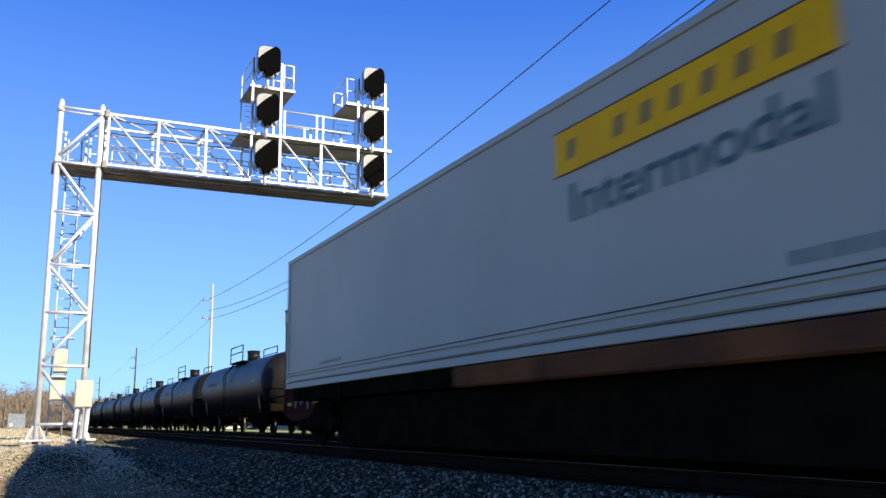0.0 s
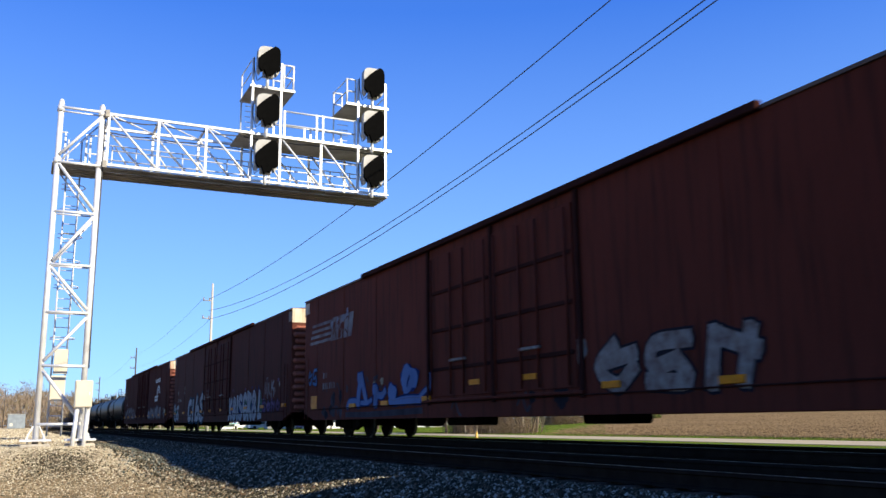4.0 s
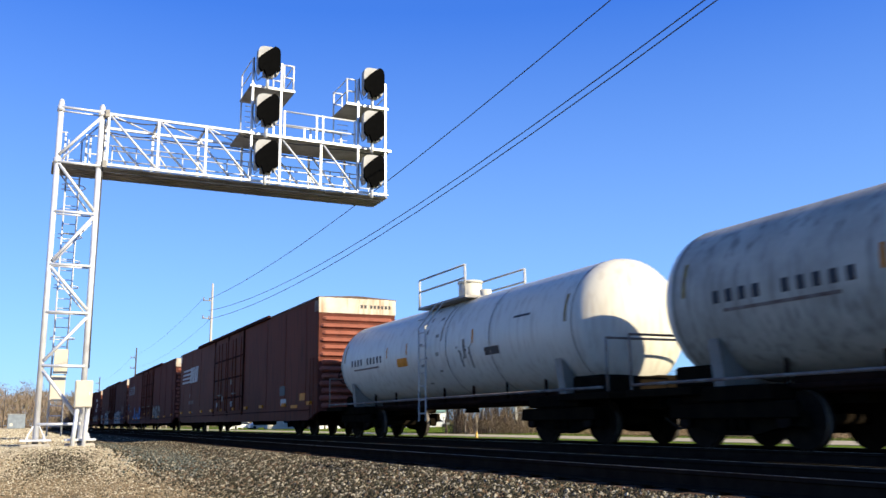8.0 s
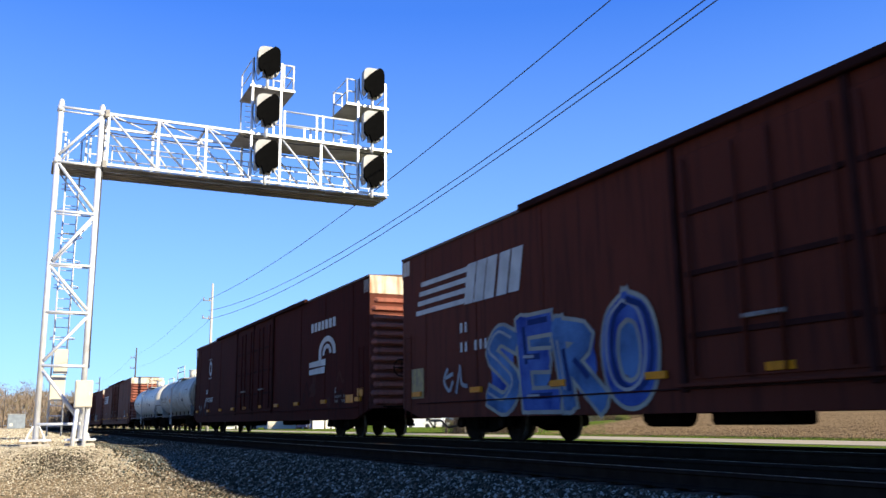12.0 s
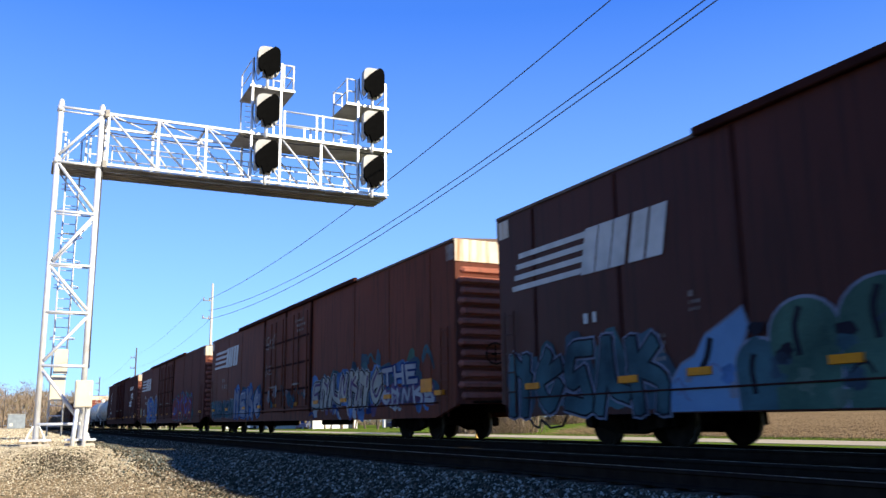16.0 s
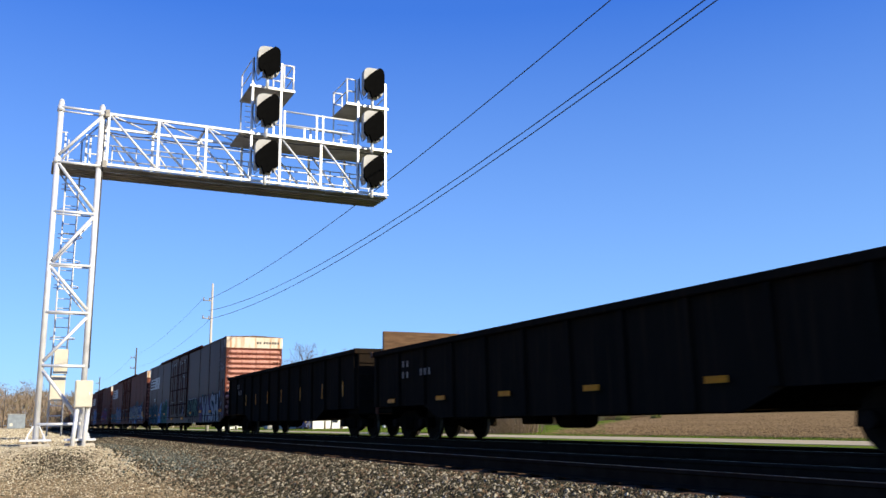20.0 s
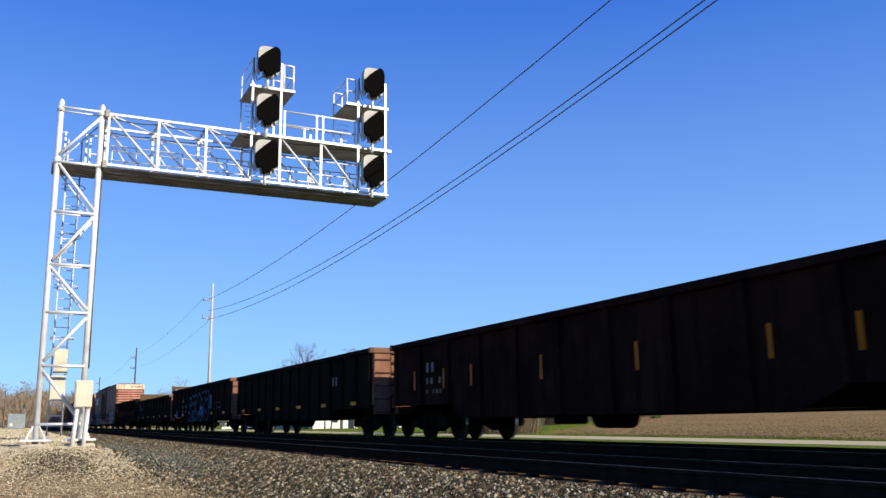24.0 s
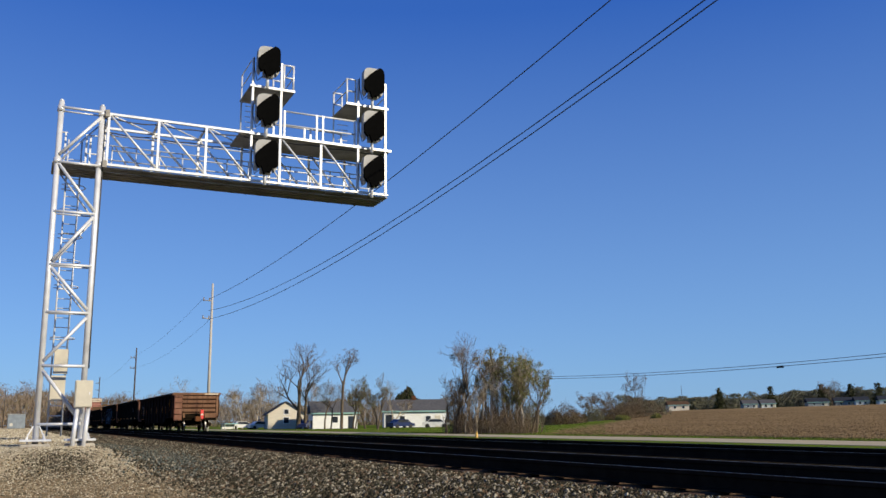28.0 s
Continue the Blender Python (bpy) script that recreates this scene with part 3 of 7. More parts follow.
    part("conduit", b, "conduit", gantry, "dark cable run along the truss")
b = BM()
tube(b, [(1.74, GY + 0.2, 10.1), (1.76, GY + 0.22, 8.0), (1.74, GY + 0.2, 4.5), (1.75, GY + 0.1, 2.2)], 0.022, 6)
part("conduit", b, "conduit", gantry, "dark cable down the column")
# handrails of the walkway inside the truss
for z in (9.15, 9.65):
    for y in (GY + 0.3, GB - 0.06):
        b = BM()
        rod(b, (2.0, y, z), (XE, y, z), 0.022, 6)
        part("handrail", b, "galv", gantry)
for i in range(13):
    b = BM()
    x = 2.1 + 0.76 * i
    rod(b, (x, GB - 0.06, ZB), (x, GB - 0.06, 9.67), 0.022, 6)
    part("baluster", b, "galv", gantry)
for i in range(7):
    b = BM()
    x = 2.2 + 1.32 * i
    rod(b, (x, GB - 0.03, 9.6), (x + 0.62, GB - 0.03, 8.66), 0.03, 6)
    part("knee_brace", b, "galv", gantry)
# upper walkway between the two signal towers
b = BM()
box(b, 6.0, XE + 0.05, GY + 0.02, GB + 0.1, 10.18, 10.23)
part("upper_floor", b, "deck", gantry, "grey steel grating floor")
b = BM()
box(b, 6.3, XE + 0.1, GY - 0.12, GY - 0.075, 10.19, 10.27)
part("toe_plate", b, "galv", gantry)
for y in (GY, GB + 0.05):
    for z in (10.72, 11.22):
        b = BM()
        rod(b, (7.5, y, z), (10.2, y, z), 0.03, 6)
        part("handrail", b, "galv", gantry)
    for x in (7.55, 8.72, 8.95, 10.15):
        b = BM()
        box(b, x - 0.03, x + 0.03, y - 0.03, y + 0.03, 10.2, 11.24)
        part("rail_post", b, "galv", gantry)


def signal_tower(xl, xr, xs, zp, ztop, side):
    """Two posts with a service platform; side: where the platform juts out along the arm."""
    for x in (xl, xr):
        b = BM()
        box(b, x - 0.042, x + 0.042, GY - 0.07, GY + 0.01, ZB, ztop if (x == xl) == (side > 0) else zp + 1.0, 0.01)
        part("signal_post", b, "galv", gantry)
    x0, x1 = (xl - 0.1, xs) if side > 0 else (xs, xr + 0.1)
    b = BM()
    box(b, x0, x1, GY - 0.05, GB + 0.1, zp - 0.04, zp)
    part("platform", b, "deck", gantry, "small grating platform")
    b = BM()
    box(b, x0, x1, GY - 0.1, GY - 0.055, zp - 0.05, zp + 0.03)
    part("platform_edge", b, "galv", gantry)
    b = BM()
    box(b, x0, x1, GB + 0.105, GB + 0.14, zp - 0.05, zp + 0.03)
    part("platform_edge", b, "galv", gantry)
    a, c = (xr + 0.1, xs - 0.04) if side > 0 else (xs + 0.04, xl - 0.1)
    for y in (GY, GB + 0.06):
        b = BM()
        for x in (a, c):
            rod(b, (x, y, zp), (x, y, zp + 0.98), 0.035, 6)
        for z in (0.5, 0.96):
            rod(b, (a, y, zp + z), (c, y, zp + z), 0.03, 6)
        part("guard_rail", b, "galv", gantry)
    for x in (x0 + 0.05, x1 - 0.05):
        b = BM()
        for z in (0.5, 0.96):
            rod(b, (x, GY + 0.05, zp + z), (x, GB + 0.05, zp + z), 0.022, 6)
        rod(b, (x, GB + 0.06, zp - 1.7), (x, GB + 0.06, zp + 0.96), 0.03, 6)
        part("side_rail", b, "galv", gantry)
    for k in range(9):
        b = BM()
        rod(b, (x0 + 0.2, GB + 0.02, ZT + 0.1 + k * 0.2), (x0 + 0.6, GB + 0.02, ZT + 0.1 + k * 0.2), 0.016, 5)
        part("rung", b, "galv", gantry)


signal_tower(6.4, 7.4, 7.88, 11.97, 13.0, 1)
signal_tower(10.27, 11.33, 9.8, 11.86, 12.85, -1)
# caged ladder behind the columns
b = BM()
for x in (0.75, 1.15):
    rod(b, (x, GY + 1.1, 0.2), (x, GY + 1.1, 9.6), 0.03, 6)
part("ladder_stile", b, "galv", gantry)
for k in range(28):
    b = BM()
    rod(b, (0.75, GY + 1.1, 0.5 + 0.3 * k), (1.15, GY + 1.1, 0.5 + 0.3 * k), 0.016, 6)
    part("rung", b, "galv", gantry)
for k in range(8):
    b = BM()
    pts = [(0.95 + 0.42 * math.cos(a), GY + 1.1 + 0.42 + 0.42 * math.sin(a), 3.2 + 0.82 * k) for a in [math.pi * (1.25 + i * 1.5 / 8 - 2.0) for i in range(9)]]
    tube(b, pts, 0.018, 5)
    part("cage_hoop", b, "galv", gantry)
for k in range(2):
    b = BM()
    box(b, 0.79 - 0.05 * k, 1.19 - 0.03 * k, GY + 0.7, GY + 0.75, 2.05 - 0.8 * k, 2.8 - 0.8 * k, 0.01)
    part("ladder_guard", b, "cream", gantry, "pale sheet-metal climbing guard")


# ---- signal heads: silver hood, black face with notched lower rim ----
def signal_head(x, zt, zb):
    """A silver backplate with a rounded top and spiked lower edges; the matt black face leaves the upper corner bare,
    where the hood's shadow would end.
    """
    h, w, cut = zt - zb, 0.375, 0.74
    def arc(k, a0, a1, n=9):
        return [(w * k * math.copysign(abs(math.cos(a)) ** 0.62, math.cos(a)), h * (cut + (1 - cut) * k * abs(math.sin(a)) ** 0.62)) for a in [a0 + (a1 - a0) * i / n for i in range(n + 1)]]
    b = BM()
    rim = [(-w, 0.24 * h), (-w * 0.8, 0.12 * h), (-w * 0.62, 0.26 * h), (w * 0.6, 0.26 * h), (w * 0.78, 0.13 * h), (w, 0.22 * h)]
    prism(b, rim + arc(1.0, 0.0, math.pi), "y", 0.0, 0.26)
    t = part("signal_head", b, "hood", gantry, "black railway signal head with silver hood")
    t.matrix_basis = pose(x, GY - 0.42, zb)
    b = BM()
    # Hood's shadow on the backplate is built as the face's slanted edge.
    face = [(-w * 1.02, 0.30 * h), (-w * 0.66, 0.16 * h), (-w * 0.5, 0.24 * h), (-w * 0.2, 0.0), (w * 0.05, 0.1 * h), (w * 0.3, 0.06 * h), (w * 0.62, 0.22 * h), (w * 1.02, 0.27 * h)]
    face += arc(1.02, 0.0, 1.25, 6) + [(w * 0.1, 0.9 * h), (-w * 0.35, 0.78 * h), (-w * 0.8, 0.64 * h), (-w * 1.02, 0.55 * h)]
    prism(b, face, "y", -0.12, -0.004)
    part("face", b, "black", t, "black face with the hood's shadow built into its edge")
    for px, pz in ((-0.12, 0.45), (0.13, 0.6), (0.06, 0.32)):
        b = BM()
        rod(b, (px, -0.124, pz * h), (px, -0.121, pz * h), 0.09, 14)
        part("lens", b, "black", t, "dark unlit lens")
    b = BM()
    rod(b, (0, 0.15, -0.3), (0, 0.15, 0.24 * h), 0.06, 8)
    part("mounting", b, "galv", t)
    b = BM()
    box(b, -0.17, 0.2, 0.02, 0.24, 0.06 * h, 0.235 * h, 0.02)
    part("terminal_box", b, "hood", t)
    return t


for x, heads in ((6.84, ((13.34, 12.16), (11.6, 10.38), (9.95, 8.69))), (10.72, ((13.22, 12.0), (11.57, 10.33), (9.9, 8.64)))):
    for zt, zb in heads:
        signal_head(x, zt, zb)

for x, zs in ((6.84, (12.1, 10.4, 8.75)), (10.72, (12.0, 10.4, 8.75))):
    for z in zs:
        b = BM()
        tube(b, [(x - 0.1, GY - 0.2, z + 0.25), (x - 0.32, GY - 0.12, z + 0.05), (x - 0.42, GY - 0.1, z + 0.45), (x - 0.43, GY - 0.08, z + 0.9)], 0.018, 6)
        part("signal_cable", b, "conduit", gantry, "dark looped signal cable")

# control cabinet on its two legs beside the column
cabinet = thing("control_cabinet", (1.62, 27.55, -0.12), "cream enamelled control cabinet on two steel legs", "cabinet")
b = BM()
box(b, -0.24, 0.24, -0.16, 0.16, 1.14, 1.92, 0.015)
part("body", b, "cream", cabinet)
b = BM()
box(b, -0.21, 0.21, -0.175, -0.162, 1.17, 1.89, 0.004)
door = part("door", b, "cream", cabinet)
b = BM()
box(b, 0.14, 0.17, -0.19, -0.176, 1.5, 1.58)
part("handle", b, "galv", door)
for x in (-0.2, 0.1):
    b = BM()
    rod(b, (x - 0.02, 0, -0.1), (x + 0.06, 0, 1.14), 0.065, 10)
    part("leg", b, "galv", cabinet)


# ---- pole lines and wires ----
def utility_pole(x, y, top, arm, material, label):
    t = thing("utility_pole", (x, y, ground_z(x, y)), label, "utility pole", "pole line along the tracks")
    h = top - ground_z(x, y)
    b = BM()
    rod(b, (0, 0, -0.3), (0, 0, h), 0.16, 12, 0.1)
    part("shaft", b, material, t)
    for z, w in ((h - 1.6, 0.8), (h - 3.3, 0.8)):
        b = BM()
        rod(b, (-w, 0, z), (0.1, 0, z - 0.12), 0.05, 6)
        part("cross_arm", b, material, t)
        for k in (-w, -0.25):
            b = BM()
            rod(b, (k, 0, z - 0.1), (k, 0, z + 0.22), 0.06, 8)
            part("insulator", b, "glassy", t)
    return t


utility_pole(15.6, 82.2, 13.6, 1, "pole", "tall pale grey utility pole with insulators")
utility_pole(16.6, 151.0, 13.0, 1, "dark_pole", "dark wooden utility pole with crossarms")
utility_pole(17.5, 236.0, 12.5, 1, "dark_pole", "dark wooden utility pole with crossarms")
utility_pole(15.6, -34.0, 19.6, 1, "pole", "tall pale grey utility pole with insulators")


def wire(pts, sag, r=0.016, n=24, label="dark overhead cable strung between utility poles"):
    b = BM()
    a, c = Vector(pts[0]), Vector(pts[1])
    q = [a.lerp(c, i / n) - Vector((0, 0, sag * 4 * (i / n) * (1 - i / n))) for i in range(n + 1)]
    tube(b, q, r, 5)
    tagged(part("overhead_wire", b, "wire"), label, "cable", "overhead wires")


WIRES = [((15.3, 82.2, 12.08), (15.3, -34, 19.69), 3.15), ((15.3, 82.2, 10.98), (15.3, -34, 18.85), 4.38), ((15.3, 82.2, 10.17), (15.3, -34, 18.43), 4.03)]
for a, c, s in WIRES:
    wire((a, c), s, 0.02)
wire(((14.9, 82.2, 12.3), (16.0, 151, 11.6)), 0.8, 0.011)
wire(((15.5, 82.2, 10.2), (16.5, 151, 9.8)), 0.9, 0.011)
wire(((16.0, 151, 11.6), (17.0, 236, 11.0)), 0.8, 0.011)


# ---- rolling stock ----
def bogie(parent, yc, wb=2.1, r=0.45):
    """A two-axle truck: bolster, two side frames and four wheels with their axles."""
    b = BM()
    box(b, -1.05, 1.05, yc - 0.22, yc + 0.22, 0.42, 0.72, 0.04)
    truck = part("truck", b, "steel_black", parent, "grimy cast-steel truck")
    for s in (-1, 1):
        b = BM()
        out = [(yc - wb / 2 - 0.28, 0.36), (yc - wb / 2 + 0.2, 0.34), (yc - 0.35, 0.22), (yc + 0.35, 0.22), (yc + wb / 2 - 0.2, 0.34), (yc + wb / 2 + 0.28, 0.36), (yc + wb / 2 + 0.25, 0.58), (yc + wb / 2 - 0.3, 0.62), (yc + 0.4, 0.8), (yc - 0.4, 0.8), (yc - wb / 2 + 0.3, 0.62), (yc - wb / 2 - 0.25, 0.58)]
        prism(b, out, "x", s * 0.92, s * 1.08)
        for k in (-0.2, 0, 0.2):
            rod(b, (s * 1.1, yc + k, 0.3), (s * 1.1, yc + k, 0.62), 0.07, 8)
        part("side_frame", b, "steel_black", truck)
    for e in (-wb / 2, wb / 2):
        b = BM()
        rod(b, (-1.12, yc + e, r), (1.12, yc + e, r), 0.085, 10)
        part("axle", b, "steel_black", truck)
        for s in (-1, 1):
            b = BM()
            rod(b, (s * 0.69, yc + e, r), (s * 0.80, yc + e, r), r - 0.012, 28, idx=0)
            rod(b, (s * 0.665, yc + e, r), (s * 0.69, yc + e, r), r + 0.02, 28, idx=0)
            rod(b, (s * 0.80, yc + e, r), (s * 0.86, yc + e, r), 0.16, 14, idx=0)
            part("wheel", b, "wheel", truck, "worn steel wheel")
            b = BM()
            rod(b, (s * 0.70, yc + e, r), (s * 0.79, yc + e, r), r - 0.008, 28, caps=False)
            part("tread", b, "tread", truck, "polished wheel tread")
            b = BM()
            rod(b, (s * 1.08, yc + e, r), (s * 1.2, yc + e, r), 0.12, 12)
            part("bearing_cap", b, "wheel", truck)


def coupler(parent, y, s):
    b = BM()
    box(b, -0.12, 0.12, min(y, y + s * 0.75), max(y, y + s * 0.75), 0.72, 0.95, 0.02)
    box(b, -0.2, 0.2, min(y + s * 0.75, y + s * 1.0), max(y + s * 0.75, y + s * 1.0), 0.66, 1.0, 0.05)
    part("coupler", b, "steel_black", parent)
    b = BM()
    q = [(0.35, y, 0.75), (0.4, y + s * 0.4, 0.35), (0.3, y + s * 0.8, 0.3), (0.2, y + s * 1.05, 0.5)]
    tube(b, q, 0.03, 6)
    part("brake_hose", b, "rubber", parent)


def plate(parent, name, x, y0, y1, z0, z1, material, label=""):
    """A thin sheet on the side that faces -x."""
    b = BM()
    box(b, x - 0.006, x, min(y0, y1), max(y0, y1), z0, z1)
    return part(name, b, material, parent, label)


def rounded(pts, n=4):
    """A smooth line through the points."""
    P = [Vector(p) for p in pts]
    P = [P[0] * 2 - P[1]] + P + [P[-1] * 2 - P[-2]]
    out = []
    for a, b, c, d in zip(P, P[1:], P[2:], P[3:]):
        for k in range(n):
            t = k / n
            out.append(0.5 * (2 * b + (c - a) * t + (2 * a - 5 * b + 4 * c - d) * t * t + (3 * b - a - 3 * c + d) * t ** 3))
    return out + [P[-2]]


def stroke(b, pts, w, x):
    """A band of paint along a smooth line of (y, z) points; it rises a hair so that it never crosses itself."""
    q = rounded(pts)
    e = (q[0] - q[1]).normalized() * w * 0.4
    f = (q[-1] - q[-2]).normalized() * w * 0.4
    q = [q[0] + e] + q[1:-1] + [q[-1] + f]
    prev = None
    for k, p in enumerate(q):
        d = (q[min(k + 1, len(q) - 1)] - q[max(k - 1, 0)]).normalized()
        nrm = Vector((-d.y, d.x)) * w / 2
        xx = x - 0.00015 * k
        pair = [b.verts.new((xx, v.x, v.y)) for v in (p + nrm, p - nrm)]
        if prev:
            b.faces.new((prev[0], pair[0], pair[1], prev[1]))
        prev = pair


# Letter forms for sprayed pieces, strokes in a unit box; the signs stand for shapes that are no letters.
FORMS = {
    "A": [[(0.0, 0.0), (0.42, 1.0)], [(0.42, 1.0), (0.85, 0.0)], [(0.2, 0.34), (0.68, 0.34)]],
    "C": [[(0.62, 0.94), (0.34, 1.0), (0.10, 0.78), (0.06, 0.45), (0.16, 0.10), (0.40, 0.02), (0.64, 0.12)]],
    "E": [[(0.85, 0.97), (0.1, 0.97)], [(0.1, 1.0), (0.1, 0.0)], [(0.1, 0.03), (0.88, 0.03)], [(0.1, 0.52), (0.7, 0.52)]],
    "G": [[(0.85, 0.85), (0.45, 1.0), (0.06, 0.55), (0.35, 0.02), (0.85, 0.12), (0.82, 0.42), (0.5, 0.4)]],
    "H": [[(0.1, 0.0), (0.1, 1.0)], [(0.8, 0.0), (0.8, 1.0)], [(0.1, 0.5), (0.8, 0.5)]],
    "I": [[(0.3, 0.0), (0.36, 1.0)]],
    "K": [[(0.1, 0.0), (0.14, 1.0)], [(0.75, 1.0), (0.2, 0.48)], [(0.2, 0.48), (0.82, 0.0)]],
    "L": [[(0.4, 1.0), (0.3, 0.05)], [(0.3, 0.05), (0.8, 0.08)]],
    "M": [[(0.05, 0.0), (0.15, 1.0)], [(0.15, 1.0), (0.45, 0.3)], [(0.45, 0.3), (0.78, 1.0)], [(0.78, 1.0), (0.9, 0.0)]],
    "O": [[(0.45, 0.98), (0.14, 0.82), (0.04, 0.48), (0.15, 0.15), (0.45, 0.02), (0.76, 0.15), (0.87, 0.5), (0.76, 0.84), (0.45, 0.98)]],
    "R": [[(0.12, 0.0), (0.12, 1.0)], [(0.12, 0.97), (0.8, 0.8), (0.15, 0.48)], [(0.3, 0.5), (0.88, 0.0)]],
    "S": [[(0.85, 0.9), (0.42, 1.0), (0.1, 0.76), (0.45, 0.53), (0.84, 0.28), (0.5, 0.0), (0.05, 0.1)]],
    "T": [[(0.0, 0.95), (0.9, 0.97)], [(0.45, 0.97), (0.42, 0.0)]],
    "V": [[(0.05, 1.0), (0.42, 0.0)], [(0.42, 0.0), (0.85, 1.0)]],
    "b": [[(0.3, 1.0), (0.12, 0.05)], [(0.2, 0.45), (0.75, 0.5), (0.7, 0.06), (0.12, 0.05)]],
    "i": [[(0.12, 0.0), (0.16, 0.56)], [(0.19, 0.84), (0.20, 0.93)]],
    "3": [[(0.1, 0.9), (0.6, 1.0), (0.8, 0.75), (0.4, 0.52), (0.85, 0.28), (0.5, 0.0), (0.05, 0.1)]],
    "8": [[(0.45, 0.52), (0.14, 0.76), (0.46, 1.0), (0.78, 0.76), (0.45, 0.52), (0.06, 0.24), (0.46, 0.0), (0.86, 0.24), (0.45, 0.52)]],
    "~": [[(0.05, 0.1), (0.35, 0.95), (0.6, 0.2), (0.9, 0.9)]],
    "#": [[(0.1, 0.0), (0.2, 1.0)], [(0.2, 0.95), (0.8, 0.6)], [(0.75, 0.95), (0.6, 0.0)]],
    "%": [[(0.8, 0.9), (0.2, 0.85), (0.15, 0.4), (0.6, 0.5)], [(0.6, 0.5), (0.8, 0.05), (0.1, 0.1)]],
    "&": [[(0.45, 0.95), (0.1, 0.5), (0.5, 0.05), (0.85, 0.4)], [(0.3, 0.6), (0.85, 0.75)]],
    "^": [[(0.05, 0.0), (0.4, 1.0)], [(0.4, 1.0), (0.5, 0.35), (0.9, 0.2)]],
    "@": [[(0.15, 0.0), (0.1, 1.0)], [(0.1, 0.55), (0.7, 0.95)], [(0.3, 0.6), (0.85, 0.4), (0.8, 0.0)]],
}


def cloud(b, y, z, ry, rz, x, rnd, low=-9.0):
    """An uneven sprayed patch."""
    n = 18
    p = [rnd.uniform(0, 6.28) for _ in range(3)]
    def reach(a):
        return 1.0 + 0.13 * math.sin(3 * a + p[0]) + 0.09 * math.sin(5 * a + p[1]) + 0.06 * math.sin(8 * a + p[2])
    b.faces.new([b.verts.new((x, y + ry * reach(6.283 * i / n) * math.cos(6.283 * i / n), max(low + 0.004 * i, z + rz * reach(6.283 * i / n) * math.sin(6.283 * i / n)))) for i in range(n)])


def fat(b, pts, w, x):
    """A sprayed stroke with rounded ends, as one flat patch for its body and one for each end."""
    stroke(b, pts, w, x)
    q = rounded(pts)
    for k, p in enumerate((q[0], q[-1])):
        b.faces.new([b.verts.new((x - 0.0028 - 0.0001 * k, p.x + w / 2 * math.cos(0.5236 * i), p.y + w / 2 * math.sin(0.5236 * i))) for i in range(12)])


def piece(parent, x, yf, yb, z0, z1, text, fill, edges, seed, wide=0.3, tall=None, lean=0.0, back=None, back_reach=(0.62, 0.5), shine=None, inner=None, label="sprayed graffiti letter"):
    """Sprayed letters side by side from yf back to yb. edges: (material, width) from the outermost in; tall: the share of the height that each letter takes; back: colours of the patches behind; shine, inner: lighter and darker strokes laid on the fill."""
    rnd = random.Random(seed)
    wds = [0.55 if c in "iI" else 1.0 for c in text]
    unit = (yf - yb) / sum(wds)
    at = yf
    for i, c in enumerate(text):
        w_c = unit * wds[i]
        h = (z1 - z0) * (tall[i % len(tall)] if tall else rnd.uniform(0.88, 1.0))
        tip = lean + rnd.uniform(-0.08, 0.08)
        w = wide * min(unit, z1 - z0)
        m = w / 2
        def place(u, v):
            return (at - m * 0.6 - (unit if c not in "iI" else w_c * 1.2) * 0.98 * u * (1 - 0.6 * m / unit) - tip * v * h, z0 + m + (h - 2 * m) * v + rnd.uniform(-0.012, 0.012) * h)
        lines = [[place(u, v) for u, v in line] for line in FORMS[c]]
        lay = 0.0009 * i
        art = None
        for k, (tone, grow) in enumerate(list(edges) + [(fill if isinstance(fill, str) else fill[i % len(fill)], 0.0)]):
            b = BM()
            for n, line in enumerate(lines):
                fat(b, line, w + 2 * grow, x - 0.004 - 0.011 * k - lay - 0.0006 * n)
            top = k == len(edges)
            ob = part("graffiti_letter" if art is None else "fill" if top else "inner_outline", b, tone, art or parent, label if art is None else "")
            art = art or ob
        deep = x - 0.004 - 0.011 * len(edges) - lay - 0.006
        for tone, off, size in ((shine, 0.22, 0.16), (inner, -0.2, 0.3)):
            if tone:
                b = BM()
                for n, line in enumerate(lines):
                    if rnd.random() < 0.75:
                        cut = [Vector(p) + Vector((w * off, w * abs(off))) for p in line]
                        if len(cut) == 2:
                            cut = [cut[0].lerp(cut[1], 0.1), cut[0].lerp(cut[1], rnd.uniform(0.5, 0.8))]
                        stroke(b, cut, w * size, deep - 0.0006 * n)
                if b.faces:
                    part("highlight" if off > 0 else "shade_stroke", b, tone, art)
                else:
                    b.free()
        if back:
            b = BM()
            cloud(b, at - w_c / 2 + rnd.uniform(-0.1, 0.1) * unit, z0 + h * 0.52, unit * back_reach[0], h * back_reach[1], x - 0.0012 - 0.0002 * i, rnd, z0)
            part("paint_cloud", b, back if isinstance(back, str) else back[i % len(back)], art)
        at -= w_c


def smudges(parent, x, yf, yb, z0, z1, n, tones, seed, r=0.25, label="faint old paint smudges"):
    """Scattered soft patches and short strokes of older paint."""
    rnd = random.Random(seed)
    for i in range(n):
        y, z = yb + (yf - yb) * rnd.random(), z0 + (z1 - z0) * rnd.random()
        b = BM()
        if i % 3:
            cloud(b, y, z, r * rnd.uniform(0.5, 1.2), r * rnd.uniform(0.5, 1.1), x - 0.0006 - 0.0002 * (i % 5), rnd)
        else:
